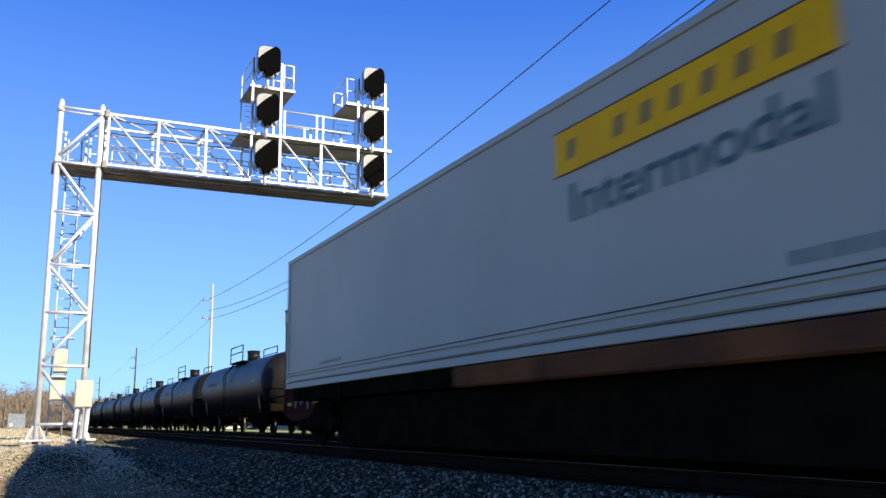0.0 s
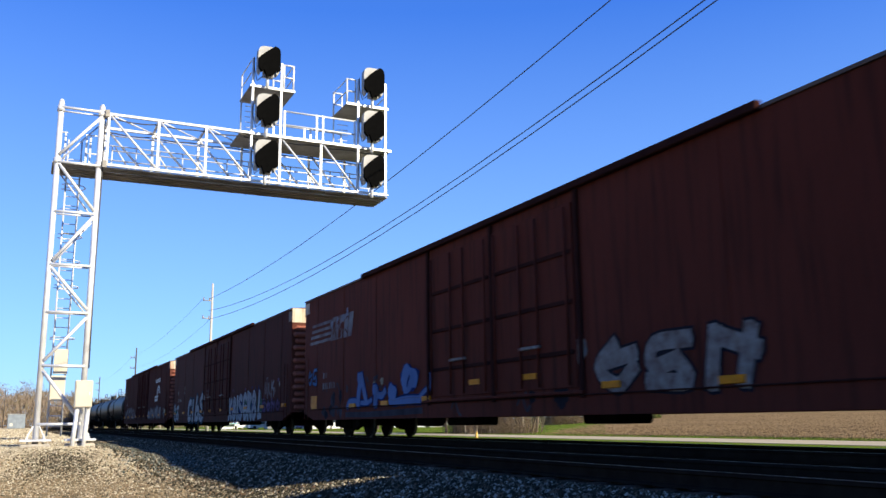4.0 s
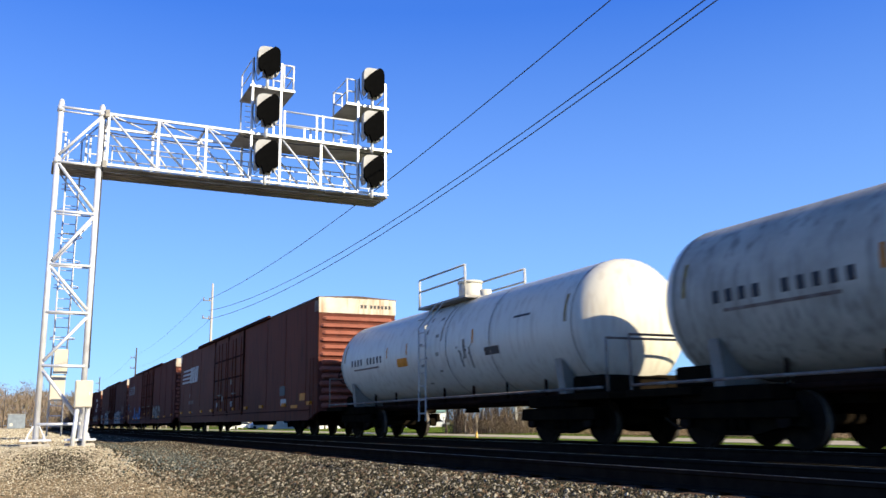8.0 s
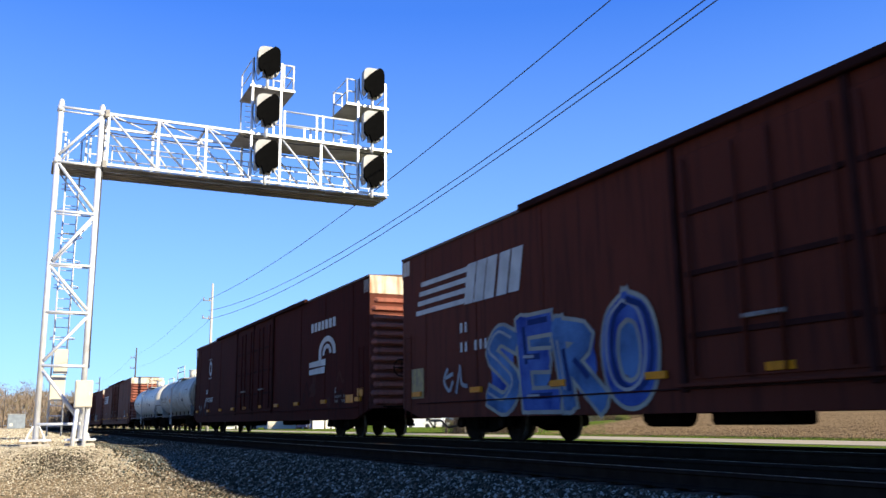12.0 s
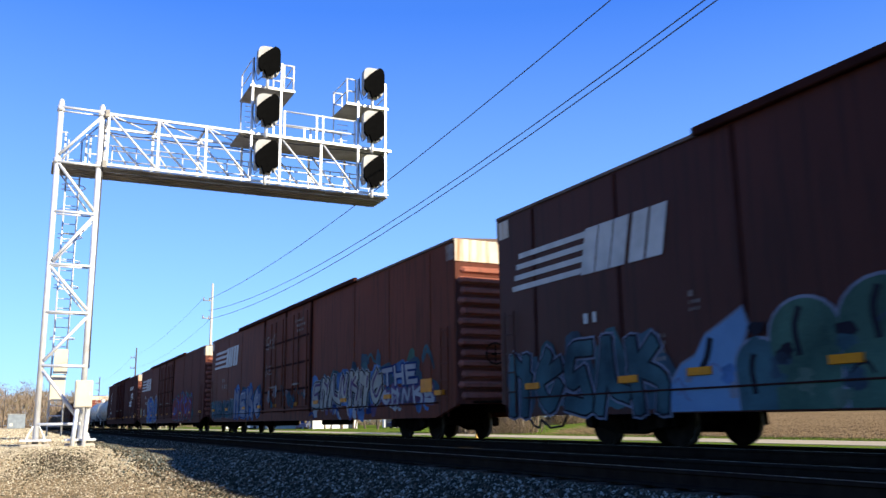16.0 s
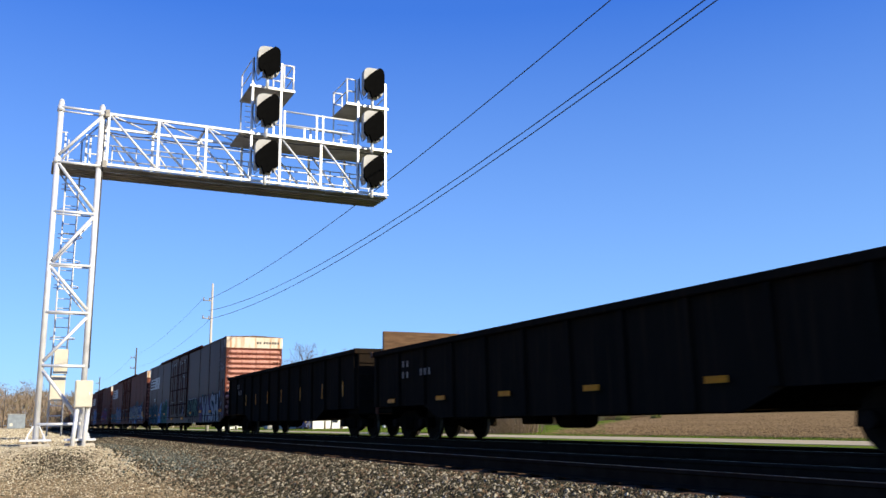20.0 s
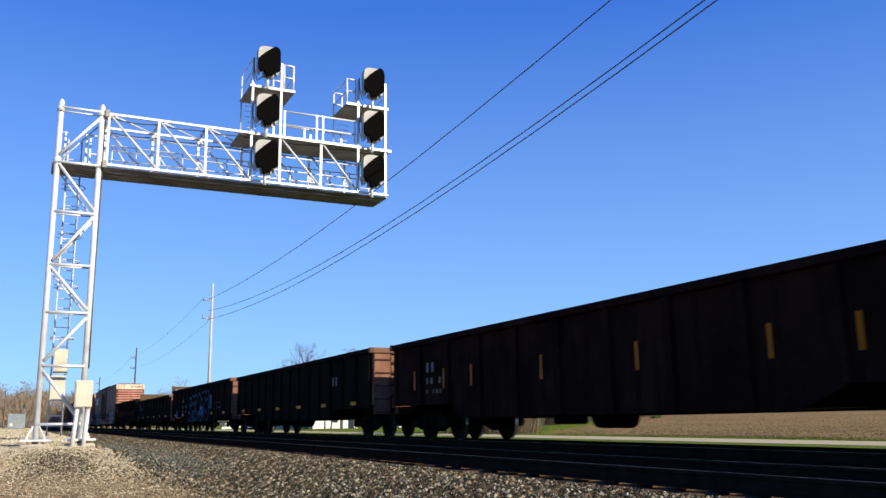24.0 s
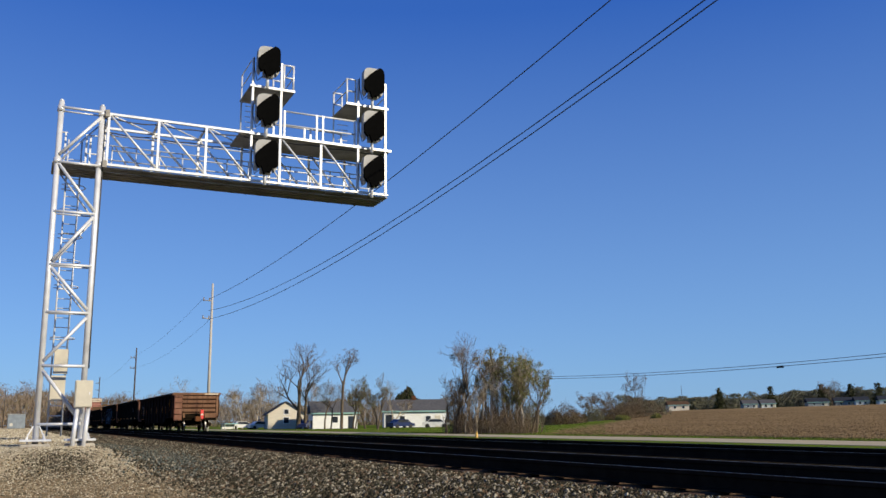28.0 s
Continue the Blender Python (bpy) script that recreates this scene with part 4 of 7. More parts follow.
            stroke(b, [(y + r, z), (y + 0.3 * r, z + rnd.uniform(0.2, 1.0) * r), (y - 0.5 * r, z + rnd.uniform(-0.6, 0.6) * r), (y - r, z - rnd.uniform(0, 0.8) * r)], r * 0.3, x - 0.002 - 0.0002 * (i % 5))
        part("paint_smudge", b, tones[i % len(tones)], parent, label)


def stripes_logo(parent, x, y, z, w, material="decal"):
    """Slanted speed bars running into two slanted blocks of plain bars."""
    h = w * 0.172
    def bar(pts):
        b = BM()
        b.faces.new([b.verts.new((x - 0.005, y - w * u, z + h * v)) for u, v in pts])
        part("emblem_bar", b, material, parent, "white painted slanted bar")

    for k in range(4):
        v, u = 0.04 + 0.26 * k, 0.02 * k
        bar(((u, v), (0.5 + u, v), (0.52 + u, v + 0.13), (u, v + 0.13)))
    for u in (0.505, 0.595, 0.685, 0.79, 0.885):
        bar(((u, 0), (u + 0.083, 0), (u + 0.125, 1), (u + 0.042, 1)))


def wheel_logo(parent, x, y, z, s, k, material="decal"):
    """A word-sized row of bars above a half-ring on two straight bands; s and k: its width and height."""
    for n in range(7):
        b = BM()
        yy = y + s * (0.62 - 0.22 * n)
        b.faces.new([b.verts.new((x - 0.005, p, q)) for p, q in ((yy, z + k * 1.25), (yy - s * 0.16, z + k * 1.25), (yy - s * 0.16, z + k * 1.55), (yy, z + k * 1.55))])
        part("name_bar", b, material, parent, "white painted bar")
    b = BM()
    for r0, r1, zz in ((0.13, 0.26, 0.0), (0.34, 0.5, 0.0)):
        n = 16
        for i in range(n):
            a0, a1 = math.pi * (1.1 - 1.15 * i / n), math.pi * (1.1 - 1.15 * (i + 1) / n)
            b.faces.new([b.verts.new((x - 0.005, y - s * 0.38 - s * r * math.cos(a), z + k * (0.45 + r * 1.1 * math.sin(a)))) for r, a in ((r0, a0), (r0, a1), (r1, a1), (r1, a0))])
    for z0, z1, e in ((0.05, 0.22, 0.2), (-0.2, -0.03, 0.15)):
        b.faces.new([b.verts.new((x - 0.005, y + s * p, z + k * q)) for p, q in ((0.72, z0), (-0.1 - e, z0), (-0.1 - e, z1 + 0.04), (0.72, z1))])
    b.faces.new([b.verts.new((x - 0.0055, y - s * p, z + k * q)) for p, q in ((-0.12, 0.22), (0.05, 0.22), (0.05, 0.45), (-0.12, 0.45))])
    part("emblem", b, material, parent, "white painted wheel emblem")


def bars(parent, x, y, z, rows, material="decal", name="stencil"):
    """Lines of stencilled marks: each row is (dz, width, height, count)."""
    rnd = random.Random(int(abs(y * 100) + z * 10))
    for dz, w, h, n in rows:
        for k in range(n):
            if n > 3 and rnd.random() < 0.12:
                continue
            b = BM()
            y0 = y - w * k / n
            e = w / n * rnd.uniform(0.36, 0.52)
            b.faces.new([b.verts.new((x - 0.005, p, q)) for p, q in ((y0, z + dz), (y0 - e, z + dz), (y0 - e, z + dz + h), (y0, z + dz + h))])
            part(name, b, material, parent, "stencilled mark")


BW, BTOP, BSILL = 1.53, 5.12, 0.58


def boxcar(L, paint, label, strips=None):
    t = thing("boxcar", (0, 0, 0), label, "boxcar", "freight cars of the train")
    h = L / 2
    b = BM()
    box(b, -BW, BW, -h, h, 0.95, BTOP - 0.06, 0.03)
    body = part("body", b, paint, t)
    # side sill, deeper between the trucks
    for s in (-1, 1):
        b = BM()
        x0, x1 = sorted((s * (BW + 0.012), s * (BW - 0.1)))
        prism(b, [(-h, 1.12), (h, 1.12), (h, 0.86), (h - 1.2, BSILL), (-h + 1.2, BSILL), (-h, 0.86)], "x", x0, x1)
        part("side_sill", b, paint, t)
        # two plug doors with frames, hinges bars and posts
        for k, (d0, d1) in enumerate(((0.06, 3.34), (-3.34, -0.06))):
            b = BM()
            xa, xb = sorted((s * (BW + 0.045), s * (BW + 0.001)))
            box(b, xa, xb, d0, d1, 1.1, BTOP - 0.32, 0.012)
            door = part("door", b, paint, t)
            for z in (1.75, 2.75, 3.75):
                b = BM()
                xa, xb = sorted((s * (BW + 0.085), s * (BW + 0.046)))
                box(b, xa, xb, d0 + 0.05, d1 - 0.05, z, z + 0.09, 0.01)
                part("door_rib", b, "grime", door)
            for y in (d0 + 0.18, (d0 + d1) / 2 - 0.35, (d0 + d1) / 2 + 0.35, d1 - 0.18):
                b = BM()
                rod(b, (s * (BW + 0.1), y, 1.15), (s * (BW + 0.1), y, BTOP - 0.4), 0.026, 6)
                part("lock_bar", b, paint, door)
            b = BM()
            xa, xb = sorted((s * (BW + 0.12), s * (BW + 0.05)))
            box(b, xa, xb, (d0 + d1) / 2 - 0.42, (d0 + d1) / 2 + 0.42, 1.95, 2.02, 0.01)
            part("handle", b, "decal_dim", door)
        for y in (-3.5, 0.0, 3.5):
            b = BM()
            xa, xb = sorted((s * (BW + 0.07), s * (BW + 0.002)))
            box(b, xa, xb, y - 0.06, y + 0.06, 0.9, BTOP - 0.1, 0.012)
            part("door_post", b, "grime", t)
        b = BM()
        xa, xb = sorted((s * (BW + 0.14), s * (BW + 0.0)))
        box(b, xa, xb, -8.4, 8.4, BTOP - 0.1, BTOP + 0.05, 0.02)
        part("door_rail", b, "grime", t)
        b = BM()
        xa, xb = sorted((s * (BW + 0.13), s * (BW + 0.02)))
        box(b, xa, xb, -3.6, 3.6, 0.98, 1.04, 0.01)
        part("door_rail", b, paint, t)
        # sheet seams
        for y in (-h + 1.5, -h + 4.4, -h + 7.4, h - 1.5, h - 4.4, h - 7.4):
            b = BM()
            xa, xb = sorted((s * (BW + 0.012), s * (BW + 0.001)))
            box(b, xa, xb, y - 0.05, y + 0.05, 1.13, BTOP - 0.12)
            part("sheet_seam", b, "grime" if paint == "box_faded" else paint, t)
        for y in (-h + 0.3, h - 0.7):
            b = BM()
            for z in [1.1 + 0.42 * i for i in range(5)]:
                rod(b, (s * (BW + 0.07), y, z), (s * (BW + 0.07), y + 0.4, z), 0.015, 5)
            for yy in (y, y + 0.4):
                rod(b, (s * (BW + 0.07), yy, 0.6), (s * (BW + 0.07), yy, 2.85), 0.015, 5)
            part("ladder", b, paint, t)
    # roof with shallow ridge and cross ribs
    b = BM()
    prism(b, [(-BW - 0.04, BTOP - 0.08), (BW + 0.04, BTOP - 0.08), (BW + 0.04, BTOP - 0.02), (0.15, BTOP + 0.06), (-0.15, BTOP + 0.06), (-BW - 0.04, BTOP - 0.02)], "y", -h - 0.03, h + 0.03)
    roof = part("roof", b, "roof", t, "weathered metal roof")
    for k in range(int(L / 1.2)):
        y = -h + 0.6 + 1.2 * k
        b = BM()
        box(b, -BW + 0.35, BW - 0.35, y - 0.04, y + 0.04, BTOP + 0.0, BTOP + 0.075)
        part("roof_rib", b, "roof", roof)
    # Sunlight is in the rib colours; shade between them is in the wall colour.
    # ends: ribs pressed outwards, white band at the top
    for s in (-1, 1):
        y = s * h
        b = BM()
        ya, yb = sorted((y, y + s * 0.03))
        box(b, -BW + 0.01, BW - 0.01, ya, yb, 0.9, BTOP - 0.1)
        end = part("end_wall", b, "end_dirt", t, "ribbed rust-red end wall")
        for k in range(13):
            z = 1.1 + 0.265 * k
            b = BM()
            ya, yb = y + s * 0.031, y + s * (0.15 if k % 2 else 0.12)
            hw = BW - (0.04 if k % 2 else 0.12)
            v = [b.verts.new(c) for c in ((-hw, ya, z), (-hw + 0.12, yb, z + 0.04), (hw - 0.12, yb, z + 0.04), (hw, ya, z), (hw - 0.06, ya, z + 0.1), (-hw + 0.06, ya, z + 0.1), (hw - 0.12, yb, z - 0.04), (-hw + 0.12, yb, z - 0.04), (hw - 0.06, ya, z - 0.09), (-hw + 0.06, ya, z - 0.09))]
            for q in ((5, 4, 2, 1), (1, 2, 6, 7), (7, 6, 8, 9), (0, 5, 1), (0, 1, 7), (0, 7, 9), (3, 2, 4), (3, 6, 2), (3, 8, 6)):
                b.faces.new([v[i] for i in q])
            bmesh.ops.recalc_face_normals(b, faces=b.faces[:])
            if sum(f.normal.y for f in b.faces) * s < 0:
                bmesh.ops.reverse_faces(b, faces=b.faces[:])
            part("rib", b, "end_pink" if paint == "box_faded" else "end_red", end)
        if s < 0:
            for k in range(8):
                b = BM()
                x0 = 0.1 + 0.15 * k + (0.08 if k > 1 else 0)
                b.faces.new([b.verts.new((c, y - 0.064, d)) for c, d in ((x0, BTOP - 0.4), (x0 + 0.1, BTOP - 0.4), (x0 + 0.1, BTOP - 0.27), (x0, BTOP - 0.27))])
                part("stencil", b, "g_black", end, "black stencilled mark")
            b = BM()
            ring = [(-0.55 + 0.27 * math.cos(0.524 * i), y - 0.3, 2.15 + 0.27 * math.sin(0.524 * i)) for i in range(13)]
            tube(b, ring, 0.022, 5)
            rod(b, (-0.82, y - 0.3, 2.15), (-0.28, y - 0.3, 2.15), 0.016, 5)
            rod(b, (-0.55, y - 0.3, 1.88), (-0.55, y - 0.3, 2.42), 0.016, 5)
            rod(b, (-0.55, y - 0.02, 2.15), (-0.55, y - 0.3, 2.15), 0.03, 6)
            part("brake_wheel", b, "steel_black", end, "round hand-brake wheel")
        b = BM()
        ya, yb = sorted((y + s * 0.032, y + s * 0.06))
        box(b, -BW - 0.01, BW + 0.01, ya, yb, BTOP - 0.62, BTOP - 0.04, 0.01)
        part("end_band", b, "white_rust" if paint == "box_red" else "white", end, "white-painted band")
        b = BM()
        ya, yb = sorted((y + s * 0.1, y + s * 0.42))
        box(b, -1.1, 1.1, ya, yb, 0.93, 0.97)
        part("end_platform", b, "steel_black", t)
        for z in [1.2 + 0.42 * i for i in range(8)]:
            b = BM()
            tube(b, [(BW - 0.5, y + s * 0.03, z), (BW - 0.5, y + s * 0.19, z), (BW - 0.08, y + s * 0.19, z), (BW - 0.08, y + s * 0.03, z)], 0.016, 5)
            part("ladder_rung", b, "end_dirt", end)
        coupler(t, y + s * 0.1, s)
        bogie(t, s * (h - 3.85))
        for yy in (s * (h - 0.25),):
            plate(t, "corner_patch", -BW - 0.002, yy - 0.22, yy + 0.22, BTOP - 0.55, BTOP - 0.14, "white" if s > 0 else "decal_dim", "pale corner patch")
    b = BM()
    box(b, -0.4, 0.4, -h + 0.5, h - 0.5, 0.7, 0.94)
    part("centre_sill", b, "steel_black", t)
    b = BM()
    box(b, -1.0, -0.3, 2.0, 3.6, 0.38, 0.68, 0.05)
    rod(b, (-0.9, 4.2, 0.55), (-0.9, 5.2, 0.55), 0.2, 12)
    box(b, -0.7, 0.2, -3.4, -2.2, 0.4, 0.66, 0.05)
    rod(b, (-0.6, -h + 5.2, 0.66), (-0.6, h - 5.2, 0.6), 0.03, 6)
    part("brake_gear", b, "steel_black", t)
    b = BM()
    box(b, -BW - 0.058, -BW - 0.002, -h + 1.0, h - 1.0, 0.945, 0.975, 0.006)
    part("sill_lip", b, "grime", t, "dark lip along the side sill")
    # yellow reflector strips
    for y, z in strips or [(y, 1.15) for y in (-h + 0.9, -h + 4.4, -7.2, -4.2, -1.5, 1.5, 4.2, 7.2, h - 4.4, h - 1.0)]:
        b = BM()
        box(b, -BW - 0.062, -BW - 0.002, y - 0.27, y + 0.27, z, z + 0.13, 0.008)
        part("reflector", b, "yellow", t, "yellow reflector strip")
    return t


def tank_car(L, paint, label, white, stained=False):
    t = thing("tank_car", (0, 0, 0), label, "tank car", "freight cars of the train")
    h, zc, r = L / 2 - 0.55, 2.43, 1.37
    n = 48
    he = h - 0.72                 # where the shell ends and the domed heads begin

    def shell(prof, m, name, lab=""):
        b = BM()
        rings = [[b.verts.new((rr * math.cos(2 * math.pi * i / n), y, zc + rr * math.sin(2 * math.pi * i / n))) for i in range(n)] for y, rr in prof]
        for A, B in zip(rings, rings[1:]):
            for i in range(n):
                b.faces.new((A[i], B[i], B[(i + 1) % n], A[(i + 1) % n])).smooth = True
        if prof[-1][1] < 0.1:
            b.faces.new(rings[-1])
        bmesh.ops.recalc_face_normals(b, faces=b.faces[:])
        if sum(f.normal.dot(f.calc_center_median() - Vector((0, 0, zc))) for f in b.faces) < 0:
            bmesh.ops.reverse_faces(b, faces=b.faces[:])
        return part(name, b, m, t, lab)

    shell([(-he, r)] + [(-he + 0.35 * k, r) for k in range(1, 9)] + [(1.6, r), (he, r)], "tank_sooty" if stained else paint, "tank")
    for s in (-1, 1):
        dome = [(s * (he + 0.66 * math.sin(1.5708 * k / 8)), max(0.04, r * math.cos(1.5708 * k / 8))) for k in range(9)]
        shell(dome, "tank_end" if stained and s < 0 else paint, "tank_head", "rust-stained domed head, darkened for the next car's shadow" if stained and s < 0 else "domed head")
    for y in (-he + 0.06, -he * 0.5, -1.15, he - 0.06):
        shell([(y - 0.022, r + 0.008), (y + 0.022, r + 0.008)], "tank_seam" if white else paint, "weld_seam")
    b = BM()
    rod(b, (0, 0, zc + r - 0.1), (0, 0, zc + r + 0.5), 0.33, 18)
    rod(b, (0, 0, zc + r + 0.5), (0, 0, zc + r + 0.56), 0.36, 18)
    part("manway", b, paint, t)
    b = BM()
    rod(b, (0, -0.9, zc + r - 0.1), (0, -0.9, zc + r + 0.2), 0.16, 12)
    part("vent", b, paint, t)
    b = BM()
    box(b, -0.95, 0.95, -1.5, 1.5, zc + r - 0.12, zc + r - 0.06)
    part("platform", b, "steel_black" if not white else "deck", t, "walkway platform")
    rail_m = "decal" if white else "steel_black"
    for s in (-1, 1):
        b = BM()
        for y in (-1.45, 1.45):
            rod(b, (s * 0.92, y, zc + r - 0.1), (s * 0.92, y, zc + r + 0.75), 0.03, 6)
        for z in (0.4, 0.75):
            rod(b, (s * 0.92, -1.45, zc + r + z), (s * 0.92, 1.45, zc + r + z), 0.028, 6)
        part("handrail", b, rail_m, t)
        b = BM()
        for k in range(8):
            rod(b, (s * 1.52, -0.22, 0.7 + 0.36 * k), (s * 1.52, 0.22, 0.7 + 0.36 * k), 0.018, 5)
        for y in (-0.22, 0.22):
            rod(b, (s * 1.52, y, 0.5), (s * 1.52, y, 3.0), 0.022, 5)
            rod(b, (s * 1.52, y, 3.0), (s * 0.95, y, zc + r - 0.08), 0.022, 5)
        part("ladder", b, rail_m, t)
        b = BM()
        rod(b, (s * 1.5, -h - 0.3, 1.08), (s * 1.5, h + 0.3, 1.08), 0.03, 6)
        part("side_rail", b, "decal_dim" if white else rail_m, t)
        y = s * h
        b = BM()
        box(b, -1.5, 1.5, min(y - s * 1.2, y + s * 0.5), max(y - s * 1.2, y + s * 0.5), 0.86, 1.0, 0.02)
        part("end_platform", b, "steel_black", t)
        b = BM()
        box(b, -1.3, 1.3, y - s * 1.7 - 0.95, y - s * 1.7 + 0.95, 0.74, 0.985, 0.03)
        part("body_bolster", b, "steel_black", t, "grimy body bolster over the truck")
        for x in (-1.18, 1.18):
            b = BM()
            box(b, x - 0.06, x + 0.06, y - s * 1.7 - 1.35, y - s * 1.7 + 1.35, 0.48, 0.735, 0.02)
            part("brake_rigging", b, "steel_black", t)
        b = BM()
        prism(b, [(-1.15, 0.95), (1.15, 0.95), (1.25, 1.75), (0.9, 1.45), (0, 1.2), (-0.9, 1.45), (-1.25, 1.75)], "y", y - s * 1.5 - 0.12, y - s * 1.5 + 0.12)
        part("saddle", b, "tank_seam" if white else paint, t)
        b = BM()
        for x in (-1.42, 1.42):
            rod(b, (x, y + s * 0.4, 0.95), (x, y + s * 0.4, 2.0), 0.025, 6)
        rod(b, (-1.42, y + s * 0.4, 2.0), (1.42, y + s * 0.4, 2.0), 0.025, 6)
        part("end_rail", b, "decal_dim" if white else rail_m, t)
        # Added block that closes the bright gap below the tank head.
        b = BM()
        ya, yb = sorted((y - s * 1.3, y - s * 0.3))
        box(b, -1.05, 1.05, ya, yb, 0.99, 1.36, 0.05)
        part("head_brace", b, "steel_black", t, "black filler block under the tank head")
        b = BM()
        box(b, -0.3, 0.3, min(y - s * 3.5, y + s * 0.5), max(y - s * 3.5, y + s * 0.5), 0.68, 0.85)
        part("stub_sill", b, "steel_black", t)
        coupler(t, y + s * 0.4, s)
        bogie(t, s * (h - 1.7))
    b = BM()
    rod(b, (0, 0, zc - r - 0.35), (0, 0, zc - r + 0.1), 0.2, 12)
    part("outlet_valve", b, "steel_black", t)
    b = BM()
    box(b, -0.55, 0.55, -h + 2.4, h - 2.4, 0.84, 1.12, 0.03)
    part("belly_beam", b, "gon_rust", t, "dark rusty beam under the belly")
    for x in (-0.85, 0.85):
        b = BM()
        rod(b, (x, -h + 1.4, 0.94), (x, h - 1.4, 0.94), 0.05, 8)
        for k in range(7):
            yy = -h + 2.6 + (2 * h - 5.2) * k / 6
            rod(b, (x, yy, 0.9), (x, yy, 1.5), 0.035, 6)
        part("belly_pipe", b, "gon_rust", t)

    def mark(y0, y1, a0, a1, m, lab):
        """A curved patch on the shell, between the angles a0 and a1 above the middle."""
        b = BM()
        k = 4
        R = r + 0.006
        A = [b.verts.new((-R * math.cos(a0 + (a1 - a0) * i / k), y0, zc + R * math.sin(a0 + (a1 - a0) * i / k))) for i in range(k + 1)]
        B = [b.verts.new((-R * math.cos(a0 + (a1 - a0) * i / k), y1, zc + R * math.sin(a0 + (a1 - a0) * i / k))) for i in range(k + 1)]
        for i in range(k):
            b.faces.new((A[i], A[i + 1], B[i + 1], B[i]))
        part("marking", b, m, t, lab)
    if white:
        for y in (2.95, 1.45, -2.6):
            mark(y, y - 0.08, -0.05, 0.2, "yellow", "yellow reflector strip")
        for k in range(10):
            if k != 4:
                mark(6.0 - 0.28 * k, 5.86 - 0.28 * k, -0.11, 0.04, "g_black", "black stencilled mark")
        mark(5.8, 3.6, -0.22, -0.18, "decal_dim", "small stencil line")
        mark(2.15, 1.4, -0.28, -0.1, "yellow", "orange placard")
        mark(-4.6, -5.3, 0.24, 0.28, "g_black", "small stencil line")
        for y in (-he + 0.34, he - 0.26):
            mark(y, y - 0.1, 0.02, 0.46, "yellow_dim", "faded yellow end strip")
        for y, w0, a0, a1 in ((0.55, 0.26, -0.75, 0.95), (0.16, 0.12, -0.2, 0.9), (-0.5, 0.2, -0.5, 0.95), (-0.82, 0.1, 0.1, 0.9), (-1.9, 0.1, -0.45, -0.15), (-2.1, 0.14, -0.3, 0.05), (-2.4, 0.1, -0.5, -0.1)):
            mark(y, y - w0, a0, a1, "tank_seam", "grimy spill streak below the manway")
        for k in range(9):
            mark(-1.75 - 0.09 * (k % 3) - 0.3 * (k // 3), -1.8 - 0.09 * (k % 3) - 0.3 * (k // 3), -0.1 - 0.07 * (k % 4), -0.06 - 0.07 * (k % 4), "g_black", "small black stencil")
        mark(-3.2, -3.9, -0.3, -0.16, "g_black", "black stencilled plate")
    else:
        for y in (5.5, 2.5, -2.5, -5.5):
            mark(y, y - 0.4, 0.0, 0.08, "yellow", "yellow reflector strip")
        for k in range(8):
            mark(5.2 - 0.3 * k, 5.0 - 0.3 * k, 0.12, 0.26, "decal_dim", "stencilled mark")
    return t


def gondola(L, top, paint, end_paint, label, ribs=12, strips=()):
    t = thing("gondola_car", (0, 0, 0), label, "gondola car", "freight cars of the train")
    h, w, z0 = L / 2, 1.54, 0.58
    for s in (-1, 1):
        b = BM()
        xa, xb = sorted((s * w, s * (w - 0.06)))
        prism(b, [(-h, top), (h, top), (h, 0.92), (h - 3.4, 0.92), (h - 4.3, z0), (-h + 4.3, z0), (-h + 3.4, 0.92), (-h, 0.92)], "x", xa, xb)
        side = part("side", b, paint, t)
        for k in range(ribs + 1):
            y = -h + 0.12 + (L - 0.24) * k / ribs
            lo = 0.93 if abs(y) > h - 3.9 else z0 + 0.02
            b = BM()
            xa, xb = sorted((s * (w + 0.09), s * (w + 0.001)))
            prism(b, [(y - 0.1, lo), (y + 0.1, lo), (y + 0.07, top - 0.14), (y - 0.07, top - 0.14)], "x", xa, xb)
            part("side_post", b, paint, side)
        b = BM()
        xa, xb = sorted((s * (w + 0.12), s * (w - 0.1)))
        box(b, xa, xb, -h - 0.05, h + 0.05, top - 0.13, top + 0.02, 0.02)
        part("top_chord", b, paint, t)
        y = s * h
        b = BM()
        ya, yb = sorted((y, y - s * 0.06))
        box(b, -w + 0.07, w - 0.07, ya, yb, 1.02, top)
        # Dark wall colour stands in for shade between the ribs.
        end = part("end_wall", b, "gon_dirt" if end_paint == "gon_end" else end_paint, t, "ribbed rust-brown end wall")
        rise = (top - 1.44) / 4
        for k in range(4):
            z = 1.28 + rise * (k + 0.5)
            b = BM()
            ya, ym, yb = y + s * 0.002, y + s * 0.09, y + s * 0.14
            prism(b, [(ya, z - rise * 0.43), (ym, z - rise * 0.36), (yb, z - rise * 0.2), (yb, z + rise * 0.2), (ym, z + rise * 0.36), (ya, z + rise * 0.43)], "x", -w + 0.58, w - 0.2)
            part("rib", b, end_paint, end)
        b = BM()
        ya, yb = sorted((y + s * 0.062, y + s * 0.09))
        box(b, -0.9, w - 0.1, ya, yb, 0.92, 1.25, 0.01)
        part("apron_plate", b, end_paint, end, "flat plate below the ribs")
        b = BM()
        ya, yb = sorted((y + s * 0.102, y + s * 0.13))
        box(b, -w + 0.02, -w + 0.56, ya, yb, 0.72, top - 0.16, 0.01)
        part("ladder_plate", b, "gon_plate" if end_paint == "gon_end" else end_paint, end, "smooth rusted plate behind the ladder")
